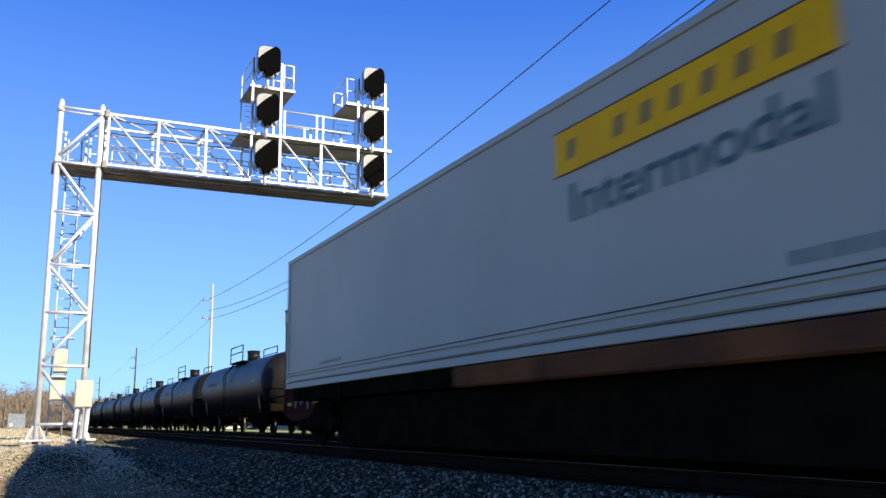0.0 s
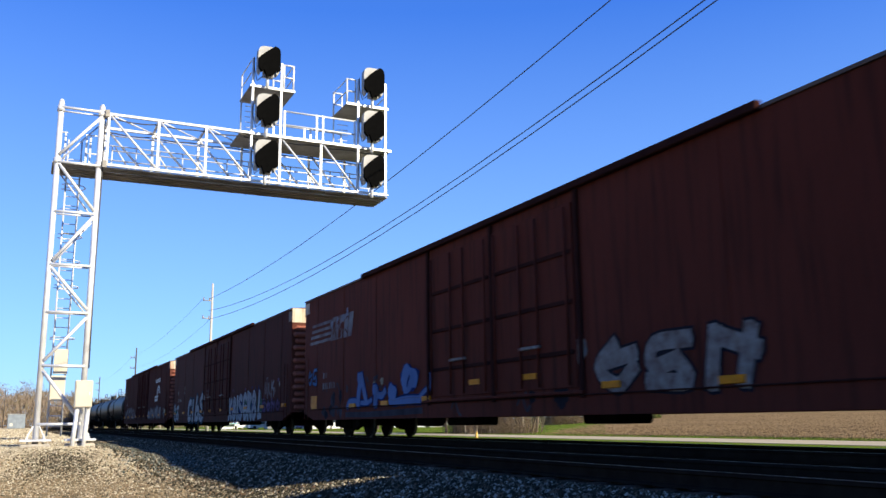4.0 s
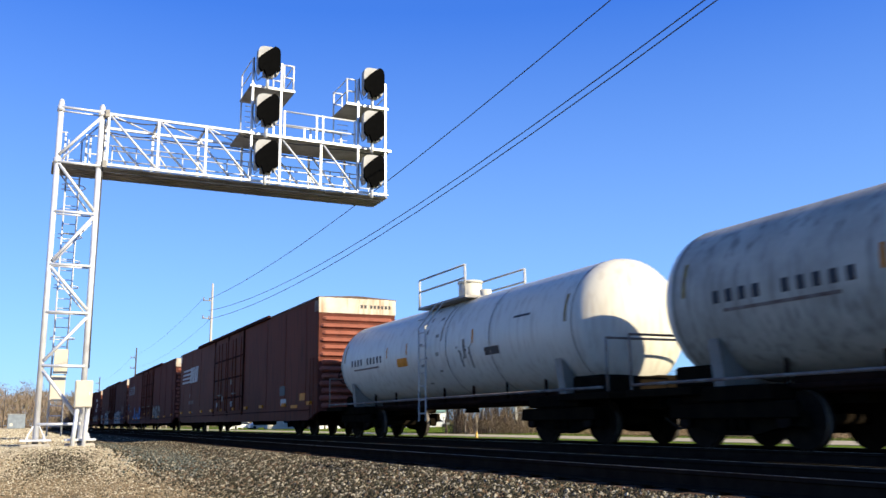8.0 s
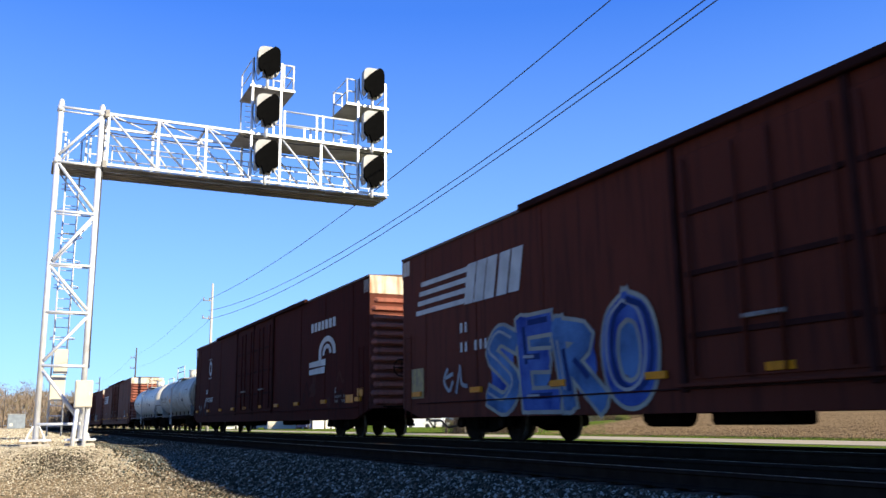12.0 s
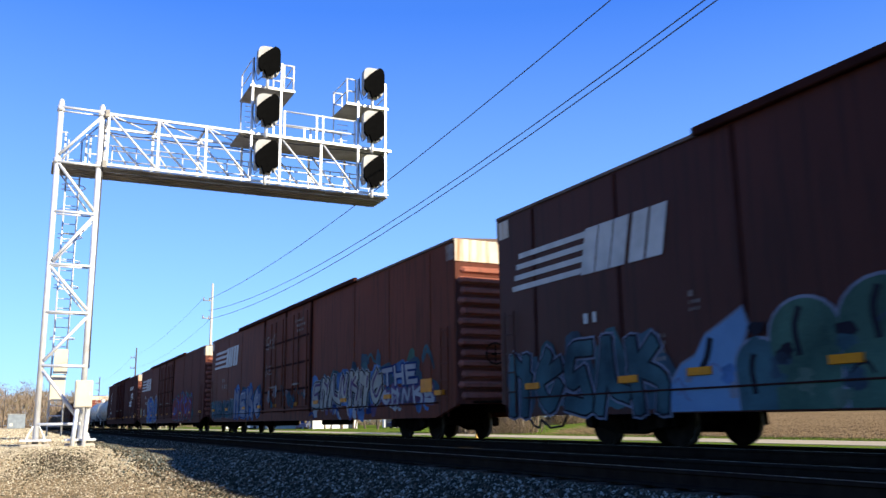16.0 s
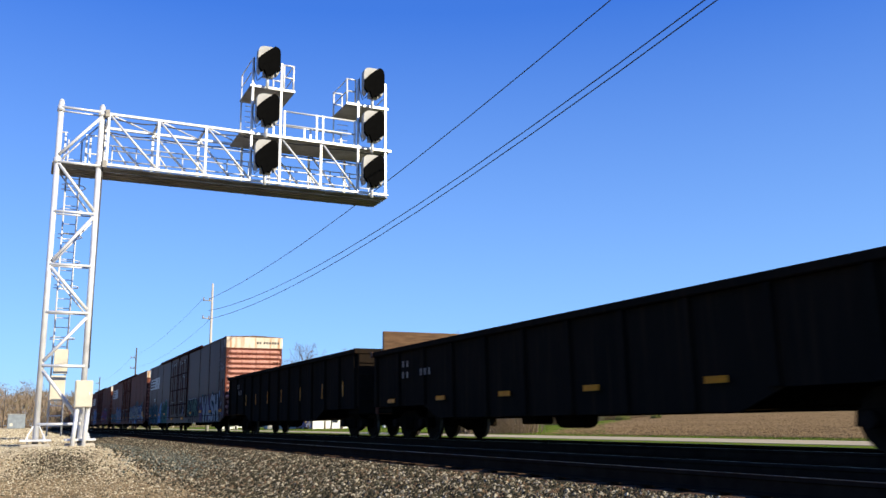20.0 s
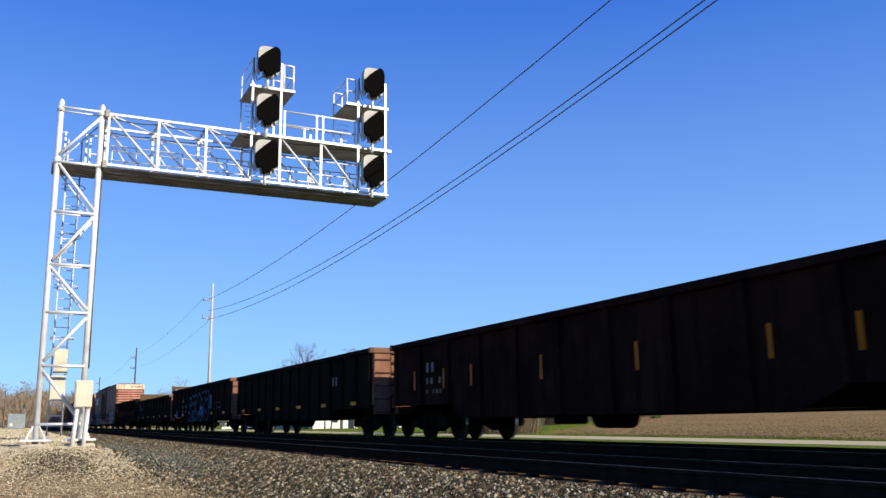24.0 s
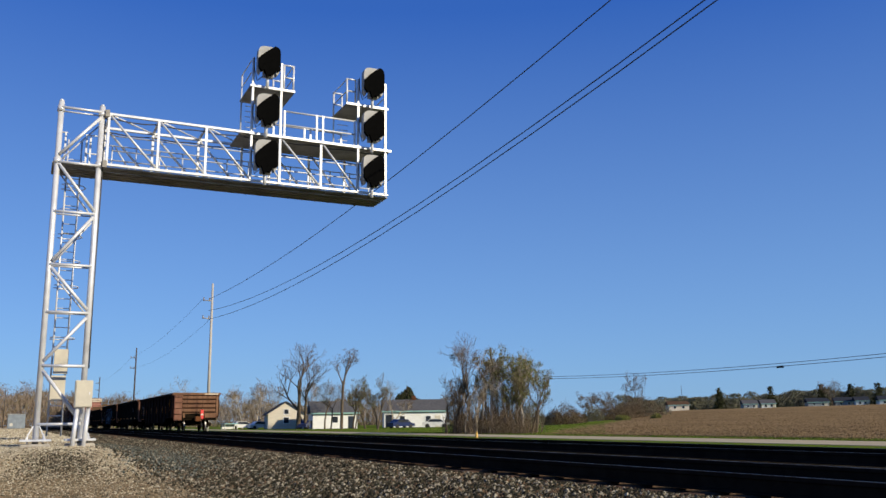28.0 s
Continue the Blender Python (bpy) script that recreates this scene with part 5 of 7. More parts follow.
        b = BM()
        ya, yb = sorted((y + s * 0.001, y + s * 0.16))
        box(b, -w - 0.14, w + 0.14, ya, yb, top - 0.14, top + 0.03, 0.015)
        part("end_chord", b, end_paint, end)
        for x in (-w + 0.08, w - 0.08):
            b = BM()
            ya, yb = sorted((y + s * 0.002, y + s * 0.1))
            box(b, x - 0.08, x + 0.08, ya, yb, 1.0, top - 0.15, 0.015)
            part("corner_post", b, end_paint, end)
        for z in [0.78 + 0.4 * i for i in range(5)]:
            b = BM()
            tube(b, [(-w + 0.06, y + s * 0.125, z), (-w + 0.06, y + s * 0.19, z), (-w + 0.54, y + s * 0.19, z), (-w + 0.54, y + s * 0.125, z)], 0.014, 5)
            part("ladder_rung", b, "gon_dirt" if end_paint == "gon_end" else end_paint, end)
        b = BM()
        ya, yb = sorted((y - s * 1.0, y + s * 0.06))
        box(b, -1.45, 1.45, ya, yb, 0.74, 0.91, 0.02)
        part("end_sill", b, "steel_black", t)
        coupler(t, y + s * 0.06, s)
        bogie(t, s * (h - 1.5), 1.85)
    b = BM()
    box(b, -w + 0.06, w - 0.06, -h + 0.06, h - 0.06, 0.93, 1.0)
    part("floor", b, paint, t)
    b = BM()
    box(b, -0.3, 0.3, -h + 0.3, h - 0.3, 0.66, 0.92)
    part("centre_sill", b, "steel_black", t)
    b = BM()
    rod(b, (-0.8, -0.4, 0.52), (-0.8, 0.6, 0.52), 0.2, 12)
    box(b, -1.0, -0.5, 1.4, 2.0, 0.4, 0.66, 0.04)
    rod(b, (-0.5, -h + 3.0, 0.6), (-0.5, h - 3.0, 0.55), 0.03, 6)
    part("brake_gear", b, "steel_black", t)
    if strips:
        for k, y in enumerate(strips):
            z1 = 2.3 if k == 7 else 1.82
            plate(t, "reflector", -w - 0.094, y - 0.028, y + 0.028, 1.32, z1, "yellow", "upright yellow reflector strip")
    else:
        for k in range(6):
            y = h - 1.4 - (L - 2.8) * k / 5
            plate(t, "reflector", -w - 0.094, y - 0.25, y + 0.25, 1.02, 1.13, "yellow", "yellow reflector strip")
    return t


def container_car():
    """The last car of the train on the near track: a white container on a low rusty flat."""
    t = thing("container_car", (0, 0, 0), "long white freight container on a rusty low flat car", "container car")
    h = 8.15
    b = BM()
    box(b, -1.3, 1.3, -h, h, 1.27, 4.2, 0.03)
    cont = part("container", b, "container", t, "white sheet-metal container")
    for z0, z1 in ((1.25, 1.36), (1.40, 1.47), (1.52, 1.55), (4.12, 4.22)):
        b = BM()
        box(b, -1.325, 1.325, -h - 0.01, h + 0.01, z0, z1, 0.01)
        part("rail", b, "container", cont)
    for y in (-h, h):
        for x in (-1.275, 1.275):
            b = BM()
            box(b, x - 0.055, x + 0.055, y - 0.07, y + 0.07, 1.25, 4.22, 0.01)
            part("corner_post", b, "container", cont)
    for z in (1.375, 1.58):
        b = BM()
        box(b, -1.312, -1.302, -h, h, z, z + 0.014)
        part("joint_line", b, "g_black", cont, "dark joint line")
    plate(cont, "banner", -1.308, -3.1, -7.05, 3.26, 3.8, "sign_yellow", "yellow banner panel")
    for z in (3.262, 3.785):
        plate(cont, "banner_edge", -1.3145, -3.1, -7.05, z, z + 0.014, "g_black", "dark edge line of the banner")
    for k in range(8):
        y = -3.35 - 0.44 * k
        if k != 1:
            b = BM()
            b.faces.new([b.verts.new((-1.3165, p, q)) for p, q in ((y, 3.42), (y - 0.13, 3.42), (y - 0.17, 3.64), (y - 0.04, 3.64))])
            part("banner_bar", b, "sign_dark", cont, "dark bar on the banner")
    cu = bpy.data.curves.new("lettering", "FONT")
    cu.body, cu.size, cu.offset = "Intermodal", 0.62, 0.008
    ob = bpy.data.objects.new("lettering", cu)
    word = bpy.data.meshes.new_from_object(ob)
    bpy.data.objects.remove(ob)
    word.materials.clear()
    word.materials.append(M["sign_green"])
    wide = max(v.co.x for v in word.vertices)
    for v in word.vertices:
        v.co = (-1.31, -3.32 - v.co.x * 3.6 / wide, 2.7 + v.co.y)
    part("lettering", word, "sign_green", cont, "dark green painted word Intermodal")
    bars(cont, -1.305, -6.4, 1.68, [(0, 1.6, 0.12, 8)], "sign_green")
    bars(cont, -1.305, 5.7, 1.66, [(0, 1.3, 0.07, 7)], "decal_dim")
    for x in (-1.28, 1.28):
        b = BM()
        box(b, x - 0.08, x + 0.08, -h - 1.6, -0.4, 0.95, 1.23, 0.03)
        part("side_sill", b, "rust", t, "rusty side sill")
    for k in range(9):
        y = -0.8 - 0.95 * k
        b = BM()
        box(b, -1.375, -1.361, y - 0.03, y + 0.03, 0.97, 1.2)
        part("sill_stiffener", b, "rust", t)
    b = BM()
    box(b, -1.1, 1.1, -h - 0.2, h - 3.2, 0.12, 0.94)
    box(b, -1.2, 1.2, -0.38, h - 0.2, 0.98, 1.24)
    box(b, -0.35, 0.35, -h - 1.6, h + 0.6, 0.7, 1.2)
    box(b, -1.25, 1.25, h - 0.7, h - 0.3, 1.0, 1.24)
    box(b, -1.25, 1.25, h - 3.5, h - 3.1, 0.9, 1.24)
    part("underframe", b, "steel_black", t)
    bogie(t, h - 1.7)
    bogie(t, -h - 1.2)
    coupler(t, h + 0.6, 1)
    return t


# ---- the trains ----
def travel(t):
    """How far the far train has gone at t seconds; it slows a little."""
    return 15.0263 * t - 0.01085 * ((t - 14) ** 2 - 196)


cars = []                     # (car, y of its middle at the start)


def put(car, front, rear):
    cars.append((car, (front + rear) / 2))
    return car


BX = -BW - 0.014
DX = -BW - 0.1
# black tank cars at the head
for k in range(9):
    f = 37.0 + 17.8 * (k + 1)
    put(tank_car(16.9, "tank_black", "dirty black tank car with a railed platform", False), f, f - 16.2)

c = put(boxcar(30.0, "box_red", "oxide-red boxcar with a white wheel emblem and faded graffiti"), 34.9, 4.9)
wheel_logo(c, BX, -9.0, 2.5, 1.75, 1.0)
bars(c, BX, 13.2, 3.3, [(0, 0.5, 0.5, 1), (0.65, 0.7, 0.1, 4), (-0.2, 0.7, 0.1, 4)], "decal_dim")
bars(c, BX, 12.6, 2.3, [(0, 0.9, 0.22, 4)], "decal_dim")
piece(c, BX, 13.4, 4.4, 0.98, 2.2, "~@&#%^", "g_dim", [("box_red", 0.04)], 11, 0.2, (0.8, 0.95, 1.0, 1.0, 0.85, 0.7), shine="decal_dim")
piece(c, BX, -3.9, -11.6, 0.92, 1.95, "&#@~#%", "g_dim", [("g_grey", 0.07)], 12, 0.3, (0.75, 0.9, 0.85, 0.95, 1.0, 0.9))
smudges(c, BX, -11.2, -13.4, 1.0, 1.8, 6, ("g_dim", "decal_dim", "g_grey"), 13, 0.18)
plate(c, "placard", BX, -13.0, -13.7, 1.3, 1.6, "yellow_dim", "faded yellow placard")

c = put(boxcar(29.6, "box_dark", "dark maroon boxcar with large white and blue graffiti"), 2.4, -27.2)
bars(c, BX, 12.9, 1.95, [(0.5, 0.5, 0.25, 2), (0, 1.6, 0.22, 6)], "decal_dim")
bars(c, BX, 10.3, 2.4, [(0, 0.35, 0.5, 1)], "decal_dim")
piece(c, BX, 14.6, 12.2, 0.72, 1.85, "#%", "g_white", [("g_dim", 0.05)], 21, 0.2, (1.0, 0.95))
plate(c, "sprayed_bar", BX - 0.03, 14.75, 14.6, 0.9, 1.95, "yellow_dim", "dull yellow sprayed bar")
plate(c, "sprayed_bar", BX - 0.03, 13.6, 12.9, 1.2, 1.42, "g_green", "green sprayed patch")
smudges(c, BX, 14.4, 12.2, 0.7, 1.2, 7, ("g_white", "g_dim"), 25, 0.16)
piece(c, BX, 8.7, 3.2, 0.58, 2.3, "CibS", "g_white", [("g_petrol", 0.13), ("g_shadow", 0.06)], 22, 0.25, (0.86, 0.88, 0.95, 1.0), 0.06, shine="g_pale")
piece(c, BX, -3.35, -10.3, 0.6, 2.02, "K8ISGR8L", "g_white", [("g_shadow", 0.03)], 23, 0.34, (0.84, 0.86, 0.9, 0.94, 0.97, 1.0, 1.0, 0.97), back=("g_deep", "g_green", "g_teal"), back_reach=(0.5, 0.42), shine="g_pale")
smudges(c, BX, -3.8, -9.8, 2.0, 2.2, 5, ("g_deep", "g_purple"), 28, 0.13)
piece(c, BX, -10.6, -12.4, 1.55, 2.35, "~^@", "g_dim", [("box_maroon", 0.02)], 24, 0.2)
piece(c, BX, -10.3, -13.4, 0.95, 1.5, "%&#&", "g_purple", [("g_shadow", 0.05)], 26, 0.24)
smudges(c, BX, -10.0, -13.2, 1.0, 2.4, 9, ("g_dim", "decal_dim", "g_purple"), 27, 0.14)
bars(c, DX, 2.4, 2.1, [(0, 0.9, 0.1, 6), (0.2, 0.9, 0.1, 6)], "decal_dim")

c = put(boxcar(29.6, "box_maroon", "dark maroon boxcar with a worn emblem and pale blue graffiti", [(9.37, 0.96), (6.58, 0.97), (3.66, 1.02), (0.9, 1.33), (-1.6, 1.33), (-4.4, 1.05), (-7.4, 1.0), (-10.4, 1.0), (-13.8, 1.1)]), -29.1, -58.7)
stripes_logo(c, BX, 14.1, 3.3, 4.7, "g_dim")
bars(c, BX, 12.5, 1.65, [(0.38, 0.6, 0.2, 2), (0, 1.4, 0.22, 6)], "g_dim")
def sprayed(parent, x, lines, blobs, name, label):
    """A thick cornflower letter with a dark blue halo, of bands and round patches."""
    rnd = random.Random(len(parent.children))
    art = None
    for k, (tone, grow) in enumerate((("g_deep", 0.045), ("g_corn", 0.0))):
        b = BM()
        for n, (pts, w) in enumerate(lines):
            fat(b, pts, w + 2 * grow, x - 0.004 - 0.011 * k - 0.0007 * n)
        for n, (y, z, ry, rz) in enumerate(blobs):
            cloud(b, y, z, ry + grow, rz + grow, x - 0.0085 - 0.011 * k - 0.0007 * n, rnd, 0.92 - grow)
        ob = part(name if art is None else "fill", b, tone, art or parent, label if art is None else "")
        art = art or ob
    b = BM()
    for n, (pts, w) in enumerate(lines[:2]):
        stroke(b, [(p - 0.2 * w, q + 0.24 * w) for p, q in pts], w * 0.12, x - 0.024 - 0.0007 * n)
    part("highlight", b, "g_lilac", art)
    return art


BLUE = "cornflower-blue sprayed letter with a dark halo"
sprayed(c, BX, [([(8.78, 1.88), (8.62, 1.84), (8.80, 1.44), (8.86, 1.08)], 0.30), ([(8.57, 1.92), (8.39, 1.56), (8.16, 1.16)], 0.26), ([(9.86, 1.0), (9.70, 1.14), (9.22, 1.16), (8.89, 1.12)], 0.17), ([(8.57, 1.09), (8.07, 1.07), (7.68, 1.16)], 0.13)], [], "graffiti_letter", BLUE)
sprayed(c, BX - 0.001, [([(7.44, 1.46), (7.28, 1.44), (7.33, 1.24), (7.36, 1.06)], 0.30), ([(7.24, 1.30), (6.83, 1.26), (6.60, 1.38)], 0.20)], [], "graffiti_letter", BLUE)
sprayed(c, BX - 0.002, [([(6.2, 1.08), (5.8, 1.05), (5.3, 1.09)], 0.20)], [(6.03, 1.30, 0.32, 0.28)], "graffiti_letter", BLUE)
o = sprayed(c, BX - 0.003, [([(5.3, 1.07), (4.9, 1.09), (4.1, 1.07)], 0.22), ([(4.07, 1.16), (3.70, 1.31), (3.40, 1.42), (3.45, 1.70)], 0.13)], [(4.81, 1.66, 0.58, 0.38)], "graffiti_letter", BLUE)
b = BM()
stroke(b, [(4.9, 1.48), (4.84, 1.62), (4.74, 1.72)], 0.09, BX - 0.03)
part("dark_notch", b, "g_deep", o)
b = BM()
stroke(b, [(10.0, 0.74), (8.0, 0.72), (5.9, 0.75), (4.0, 0.78)], 0.17, BX - 0.006)
part("sill_overspray", b, "g_grey", c, "dim blue overspray on the sill")
smudges(c, BX, 10.2, 5.6, 1.45, 1.85, 11, ("g_grey", "g_grey", "g_tan"), 34, 0.12)
smudges(c, BX, 12.4, 10.2, 0.75, 1.6, 12, ("g_grey", "g_shadow", "g_grey"), 36, 0.22)
smudges(c, BX - 0.012, 11.9, 9.9, 3.45, 4.2, 14, ("box_maroon", "g_pale", "box_maroon"), 37, 0.16)
smudges(c, BX, 3.3, -4.0, 0.8, 1.9, 12, ("g_grey", "g_shadow", "decal_dim"), 35, 0.25)
piece(c, BX, 14.3, 13.1, 1.8, 2.5, "&%", "g_sky", [("g_shadow", 0.03)], 32, 0.18)
piece(c, BX, -3.8, -8.2, 0.9, 2.05, "&%#", "decal_dim", [("g_shadow", 0.05)], 33, 0.26)
plate(c, "placard", BX, 13.9, 13.2, 0.98, 1.45, "yellow", "yellow placard")

c = put(boxcar(30.6, "box_brown", "brown boxcar with a white slanted-bar emblem"), -60.9, -91.5)
stripes_logo(c, BX, 14.3, 3.05, 5.6)
bars(c, BX, 11.5, 1.72, [(0.42, 0.5, 0.22, 2), (0, 1.7, 0.22, 5)], "decal_dim")
bars(c, BX, 11.5, 1.2, [(0, 1.7, 0.1, 8)], "decal_dim")
for y, z, m in ((2.2, 1.35, "g_white"), (-1.3, 1.35, "g_white"), (0.9, 1.65, "decal_dim"), (-1.2, 2.45, "decal_dim")):
    plate(c, "sticker", DX, y + 0.2, y - 0.2, z, z + 0.26, m, "pale paper sticker")
plate(c, "placard", BX, -10.2, -11.0, 1.6, 1.98, "g_black", "black stencilled panel")
plate(c, "placard", BX, -10.4, -11.2, 1.2, 1.45, "decal", "white stencilled panel")
plate(c, "placard", BX, -13.1, -13.8, 1.33, 1.6, "yellow", "yellow placard")
plate(c, "placard", BX, -11.9, -12.8, 1.06, 1.18, "yellow", "yellow placard")

put(tank_car(16.5, "tank_white", "grubby white tank car with yellow strips", True), -92.8, -108.6)
put(tank_car(16.5, "tank_white", "grubby white tank car with a rust-stained, darkened end", True, True), -109.7, -125.5)

c = put(boxcar(30.0, "box_red", "oxide-red boxcar with a white wheel emblem"), -127.15, -157.2)
wheel_logo(c, BX, -10.15, 2.45, 1.9, 1.08)
b = BM()
for i in range(14):
    a0, a1 = 2 * math.pi * i / 14, 2 * math.pi * (i + 1) / 14
    b.faces.new([b.verts.new((BX - 0.005, 10.3 - r * math.cos(a), 3.6 + r * 1.15 * math.sin(a))) for r, a in ((0.22, a0), (0.22, a1), (0.38, a1), (0.38, a0))])
part("round_emblem", b, "decal", c, "white ring emblem")
bars(c, BX, 10.7, 3.0, [(0, 0.8, 0.1, 5), (1.08, 0.8, 0.1, 5)], "decal")
bars(c, BX, 11.4, 1.72, [(0.46, 0.7, 0.24, 2), (0, 2.1, 0.24, 6)], "decal")
bars(c, BX, -11.8, 1.15, [(0, 1.1, 0.1, 6), (0.16, 1.1, 0.1, 6), (0.32, 0.25, 0.2, 1)], "decal_dim")
smudges(c, BX, 13.6, 10.2, 1.0, 1.7, 16, ("g_grey", "g_grey", "g_dim"), 41, 0.16)
smudges(c, BX, -8.0, -12.4, 1.1, 2.1, 8, ("grime", "box_dark"), 42, 0.35, "dark rubbed patches on the paint")
plate(c, "placard", BX, -12.9, -13.6, 1.12, 1.38, "yellow", "yellow placard")
plate(c, "placard", BX, -14.0, -14.5, 1.3, 1.55, "yellow", "yellow placard")

c = put(boxcar(30.2, "box_umber", "dark umber boxcar with slanted-bar emblem and blue graffiti"), -159.9, -190.1)
stripes_logo(c, BX, 14.15, 3.3, 5.7)
bars(c, BX, 11.5, 2.15, [(0.48, 0.5, 0.24, 2), (0, 1.5, 0.24, 6)], "decal")
piece(c, BX, 10.15, 4.1, 0.66, 2.75, "SERO", ("g_sky", "g_blue", "g_sky", "g_blue"), [("g_cream", 0.085)], 54, 0.27, (0.92, 0.98, 0.9, 1.0), -0.1, back=("g_blue", "g_sky"), back_reach=(0.34, 0.34), shine="g_white", inner="g_deep")
piece(c, BX, 12.5, 11.1, 1.15, 1.85, "&^", "g_white", [("box_maroon", 0.02)], 52, 0.14)
piece(c, BX, -3.7, -11.6, 0.74, 2.5, "%#@&#", "g_red", [("g_cream", 0.075), ("g_green", 0.06), ("g_deep", 0.04)], 53, 0.36, (0.85, 0.92, 1.0, 1.0, 0.85), back=("g_teal", "g_green", "g_deep"), back_reach=(0.66, 0.54), inner="g_blue")
smudges(c, BX, -3.6, -11.8, 0.8, 2.4, 14, ("g_blue", "g_green", "g_deep"), 55, 0.22)
plate(c, "placard", BX, 14.5, 13.7, 1.1, 1.9, "yellow_dim", "faded yellow placard column")

c = put(boxcar(31.0, "box_brown", "brown boxcar with slanted-bar emblem and colourful graffiti along its foot"), -192.3, -223.3)
stripes_logo(c, BX, 14.6, 3.4, 5.8)
bars(c, BX, 12.4, 2.3, [(0.35, 0.6, 0.22, 2), (0, 1.3, 0.22, 6)], "decal_dim")
piece(c, BX, 15.2, 9.5, 0.75, 1.8, "&#@~%#", "g_teal", [("g_dim", 0.04)], 61, 0.3, back=("g_teal", "g_haze"), shine="g_pale")
piece(c, BX, 9.4, 3.9, 0.72, 2.2, "#%@&", "g_pale", [("g_sky", 0.08), ("g_deep", 0.05)], 62, 0.26, back=("g_sky", "g_haze"), back_reach=(0.6, 0.56), shine="g_white")
smudges(c, DX, 3.2, -3.2, 1.2, 1.9, 14, ("g_teal", "g_dim", "g_haze"), 66, 0.26)
piece(c, BX, -3.7, -10.6, 0.98, 2.15, "%#^~@#&", "g_cream", [("g_white", 0.08), ("g_shadow", 0.05)], 63, 0.32, (0.86, 0.9, 0.95, 1.0, 1.0, 0.95, 0.95), 0.1, back=("g_sky", "g_haze", "g_teal"), back_reach=(0.72, 0.62), inner="g_purple")
piece(c, BX, -10.7, -13.3, 1.5, 2.1, "THE", "g_white", [("g_deep", 0.06)], 64, 0.22, None, -0.15, back=("g_haze", "g_sky"), back_reach=(0.7, 0.75))
piece(c, BX, -10.6, -14.4, 0.95, 1.5, "&#~@%", "g_white", [("g_purple", 0.06)], 67, 0.22, None, -0.15, back=("g_haze", "g_purple"), back_reach=(0.7, 0.7))
smudges(c, BX, -3.6, -14.6, 0.72, 1.1, 22, ("g_purple", "g_white", "g_deep", "g_sky"), 68, 0.3)
smudges(c, BX, -8.6, -14.8, 1.9, 2.5, 10, ("g_teal", "g_haze", "g_green"), 69, 0.34)
plate(c, "placard", BX - 0.04, -13.5, -14.2, 1.25, 1.6, "yellow", "yellow placard")
bars(c, DX, -1.6, 4.0, [(0.0, 1.2, 0.1, 5), (0.2, 1.4, 0.1, 6), (0.4, 1.2, 0.1, 5)], "decal_dim")
piece(c, DX, 2.9, 1.2, 3.6, 4.3, "%&#", "decal_dim", [], 65, 0.1)
piece(c, DX, 2.9, 1.9, 2.5, 3.0, "^%", "decal_dim", [], 70, 0.1)

c = put(boxcar(30.1, "box_faded", "dusty faded maroon boxcar with slanted-bar emblem and large white graffiti", [(13.7, 1.13), (10.5, 1.12), (8.68, 1.16), (5.95, 1.17), (2.4, 0.79), (-1.9, 0.79), (-5.07, 1.11), (-8.47, 1.15), (-11.4, 1.12), (-14.2, 1.12)]), -225.6, -255.7)
stripes_logo(c, BX, 14.45, 3.25, 5.2)
bars(c, BX, 11.8, 2.3, [(0.0, 0.6, 0.2, 2)], "decal")
piece(c, BX, 14.7, 9.4, 0.56, 2.1, "#&%^@", "g_teal", [("g_pale", 0.08), ("g_shadow", 0.04)], 71, 0.27, (0.88, 0.92, 1.0, 0.95, 0.9), back=("g_haze", "g_teal"), back_reach=(0.58, 0.5))
bars(c, BX, 9.75, 1.45, [(0.0, 0.3, 0.07, 3), (0.13, 0.3, 0.07, 3), (0.26, 0.32, 0.07, 3), (0.39, 0.34, 0.07, 3)], "decal_dim")
bars(c, BX, 8.85, 2.2, [(0.0, 0.3, 0.06, 3), (0.12, 0.3, 0.06, 3), (0.24, 0.3, 0.1, 1)], "decal_dim")
for grow, tone, off in ((0.05, "g_pale", 0.002), (0.0, "g_light", 0.010)):
    b = BM()
    prism(b, [(9.41 + grow, 0.6), (9.41 + grow, 1.02 + grow), (9.12, 1.34 + grow), (8.78, 1.46 + grow), (8.54, 1.76 + grow), (8.10, 1.94 + grow), (7.70, 2.12 + grow), (7.62 - grow, 1.85), (7.93 - grow, 1.25), (7.95 - grow, 1.0), (7.80 - grow, 0.6)], "x", BX - off - 0.005, BX - off)
    part("graffiti_block", b, tone, c, "light-blue sprayed block with a pale edge")
b = BM()
stroke(b, [(8.62, 1.28), (8.5, 1.45), (8.42, 1.68)], 0.13, BX - 0.019)
part("shade_stroke", b, "g_shadow", c, "dark sprayed stroke")
smudges(c, BX - 0.016, 9.2, 7.9, 0.7, 1.3, 7, ("g_lilac", "g_sky", "g_pale"), 70, 0.13)
for k, (y0, y1, top, tone) in enumerate(((7.9, 7.0, 1.62, "g_teal"), (7.2, 6.0, 2.12, "g_green"), (6.02, 4.65, 2.25, "g_green"))):
    for grow, tone2, off in ((0.05, "g_pale", 0.012), (0.0, tone, 0.018)):
        b = BM()
        r, m = (y0 - y1) / 2 + grow, (y0 + y1) / 2
        zs = top - r * 0.8 + grow
        prism(b, [(m + r * 0.9, 0.6), (m - r * 0.9, 0.6)] + [(m - r * math.cos(a), zs + 0.8 * r * math.sin(a)) for a in [math.pi * i / 10 for i in range(11)]], "x", BX - off - 0.001 * k - 0.003, BX - off - 0.001 * k)
        part("graffiti_bulb", b, tone2, c, "rounded teal-green sprayed shape")
    b = BM()
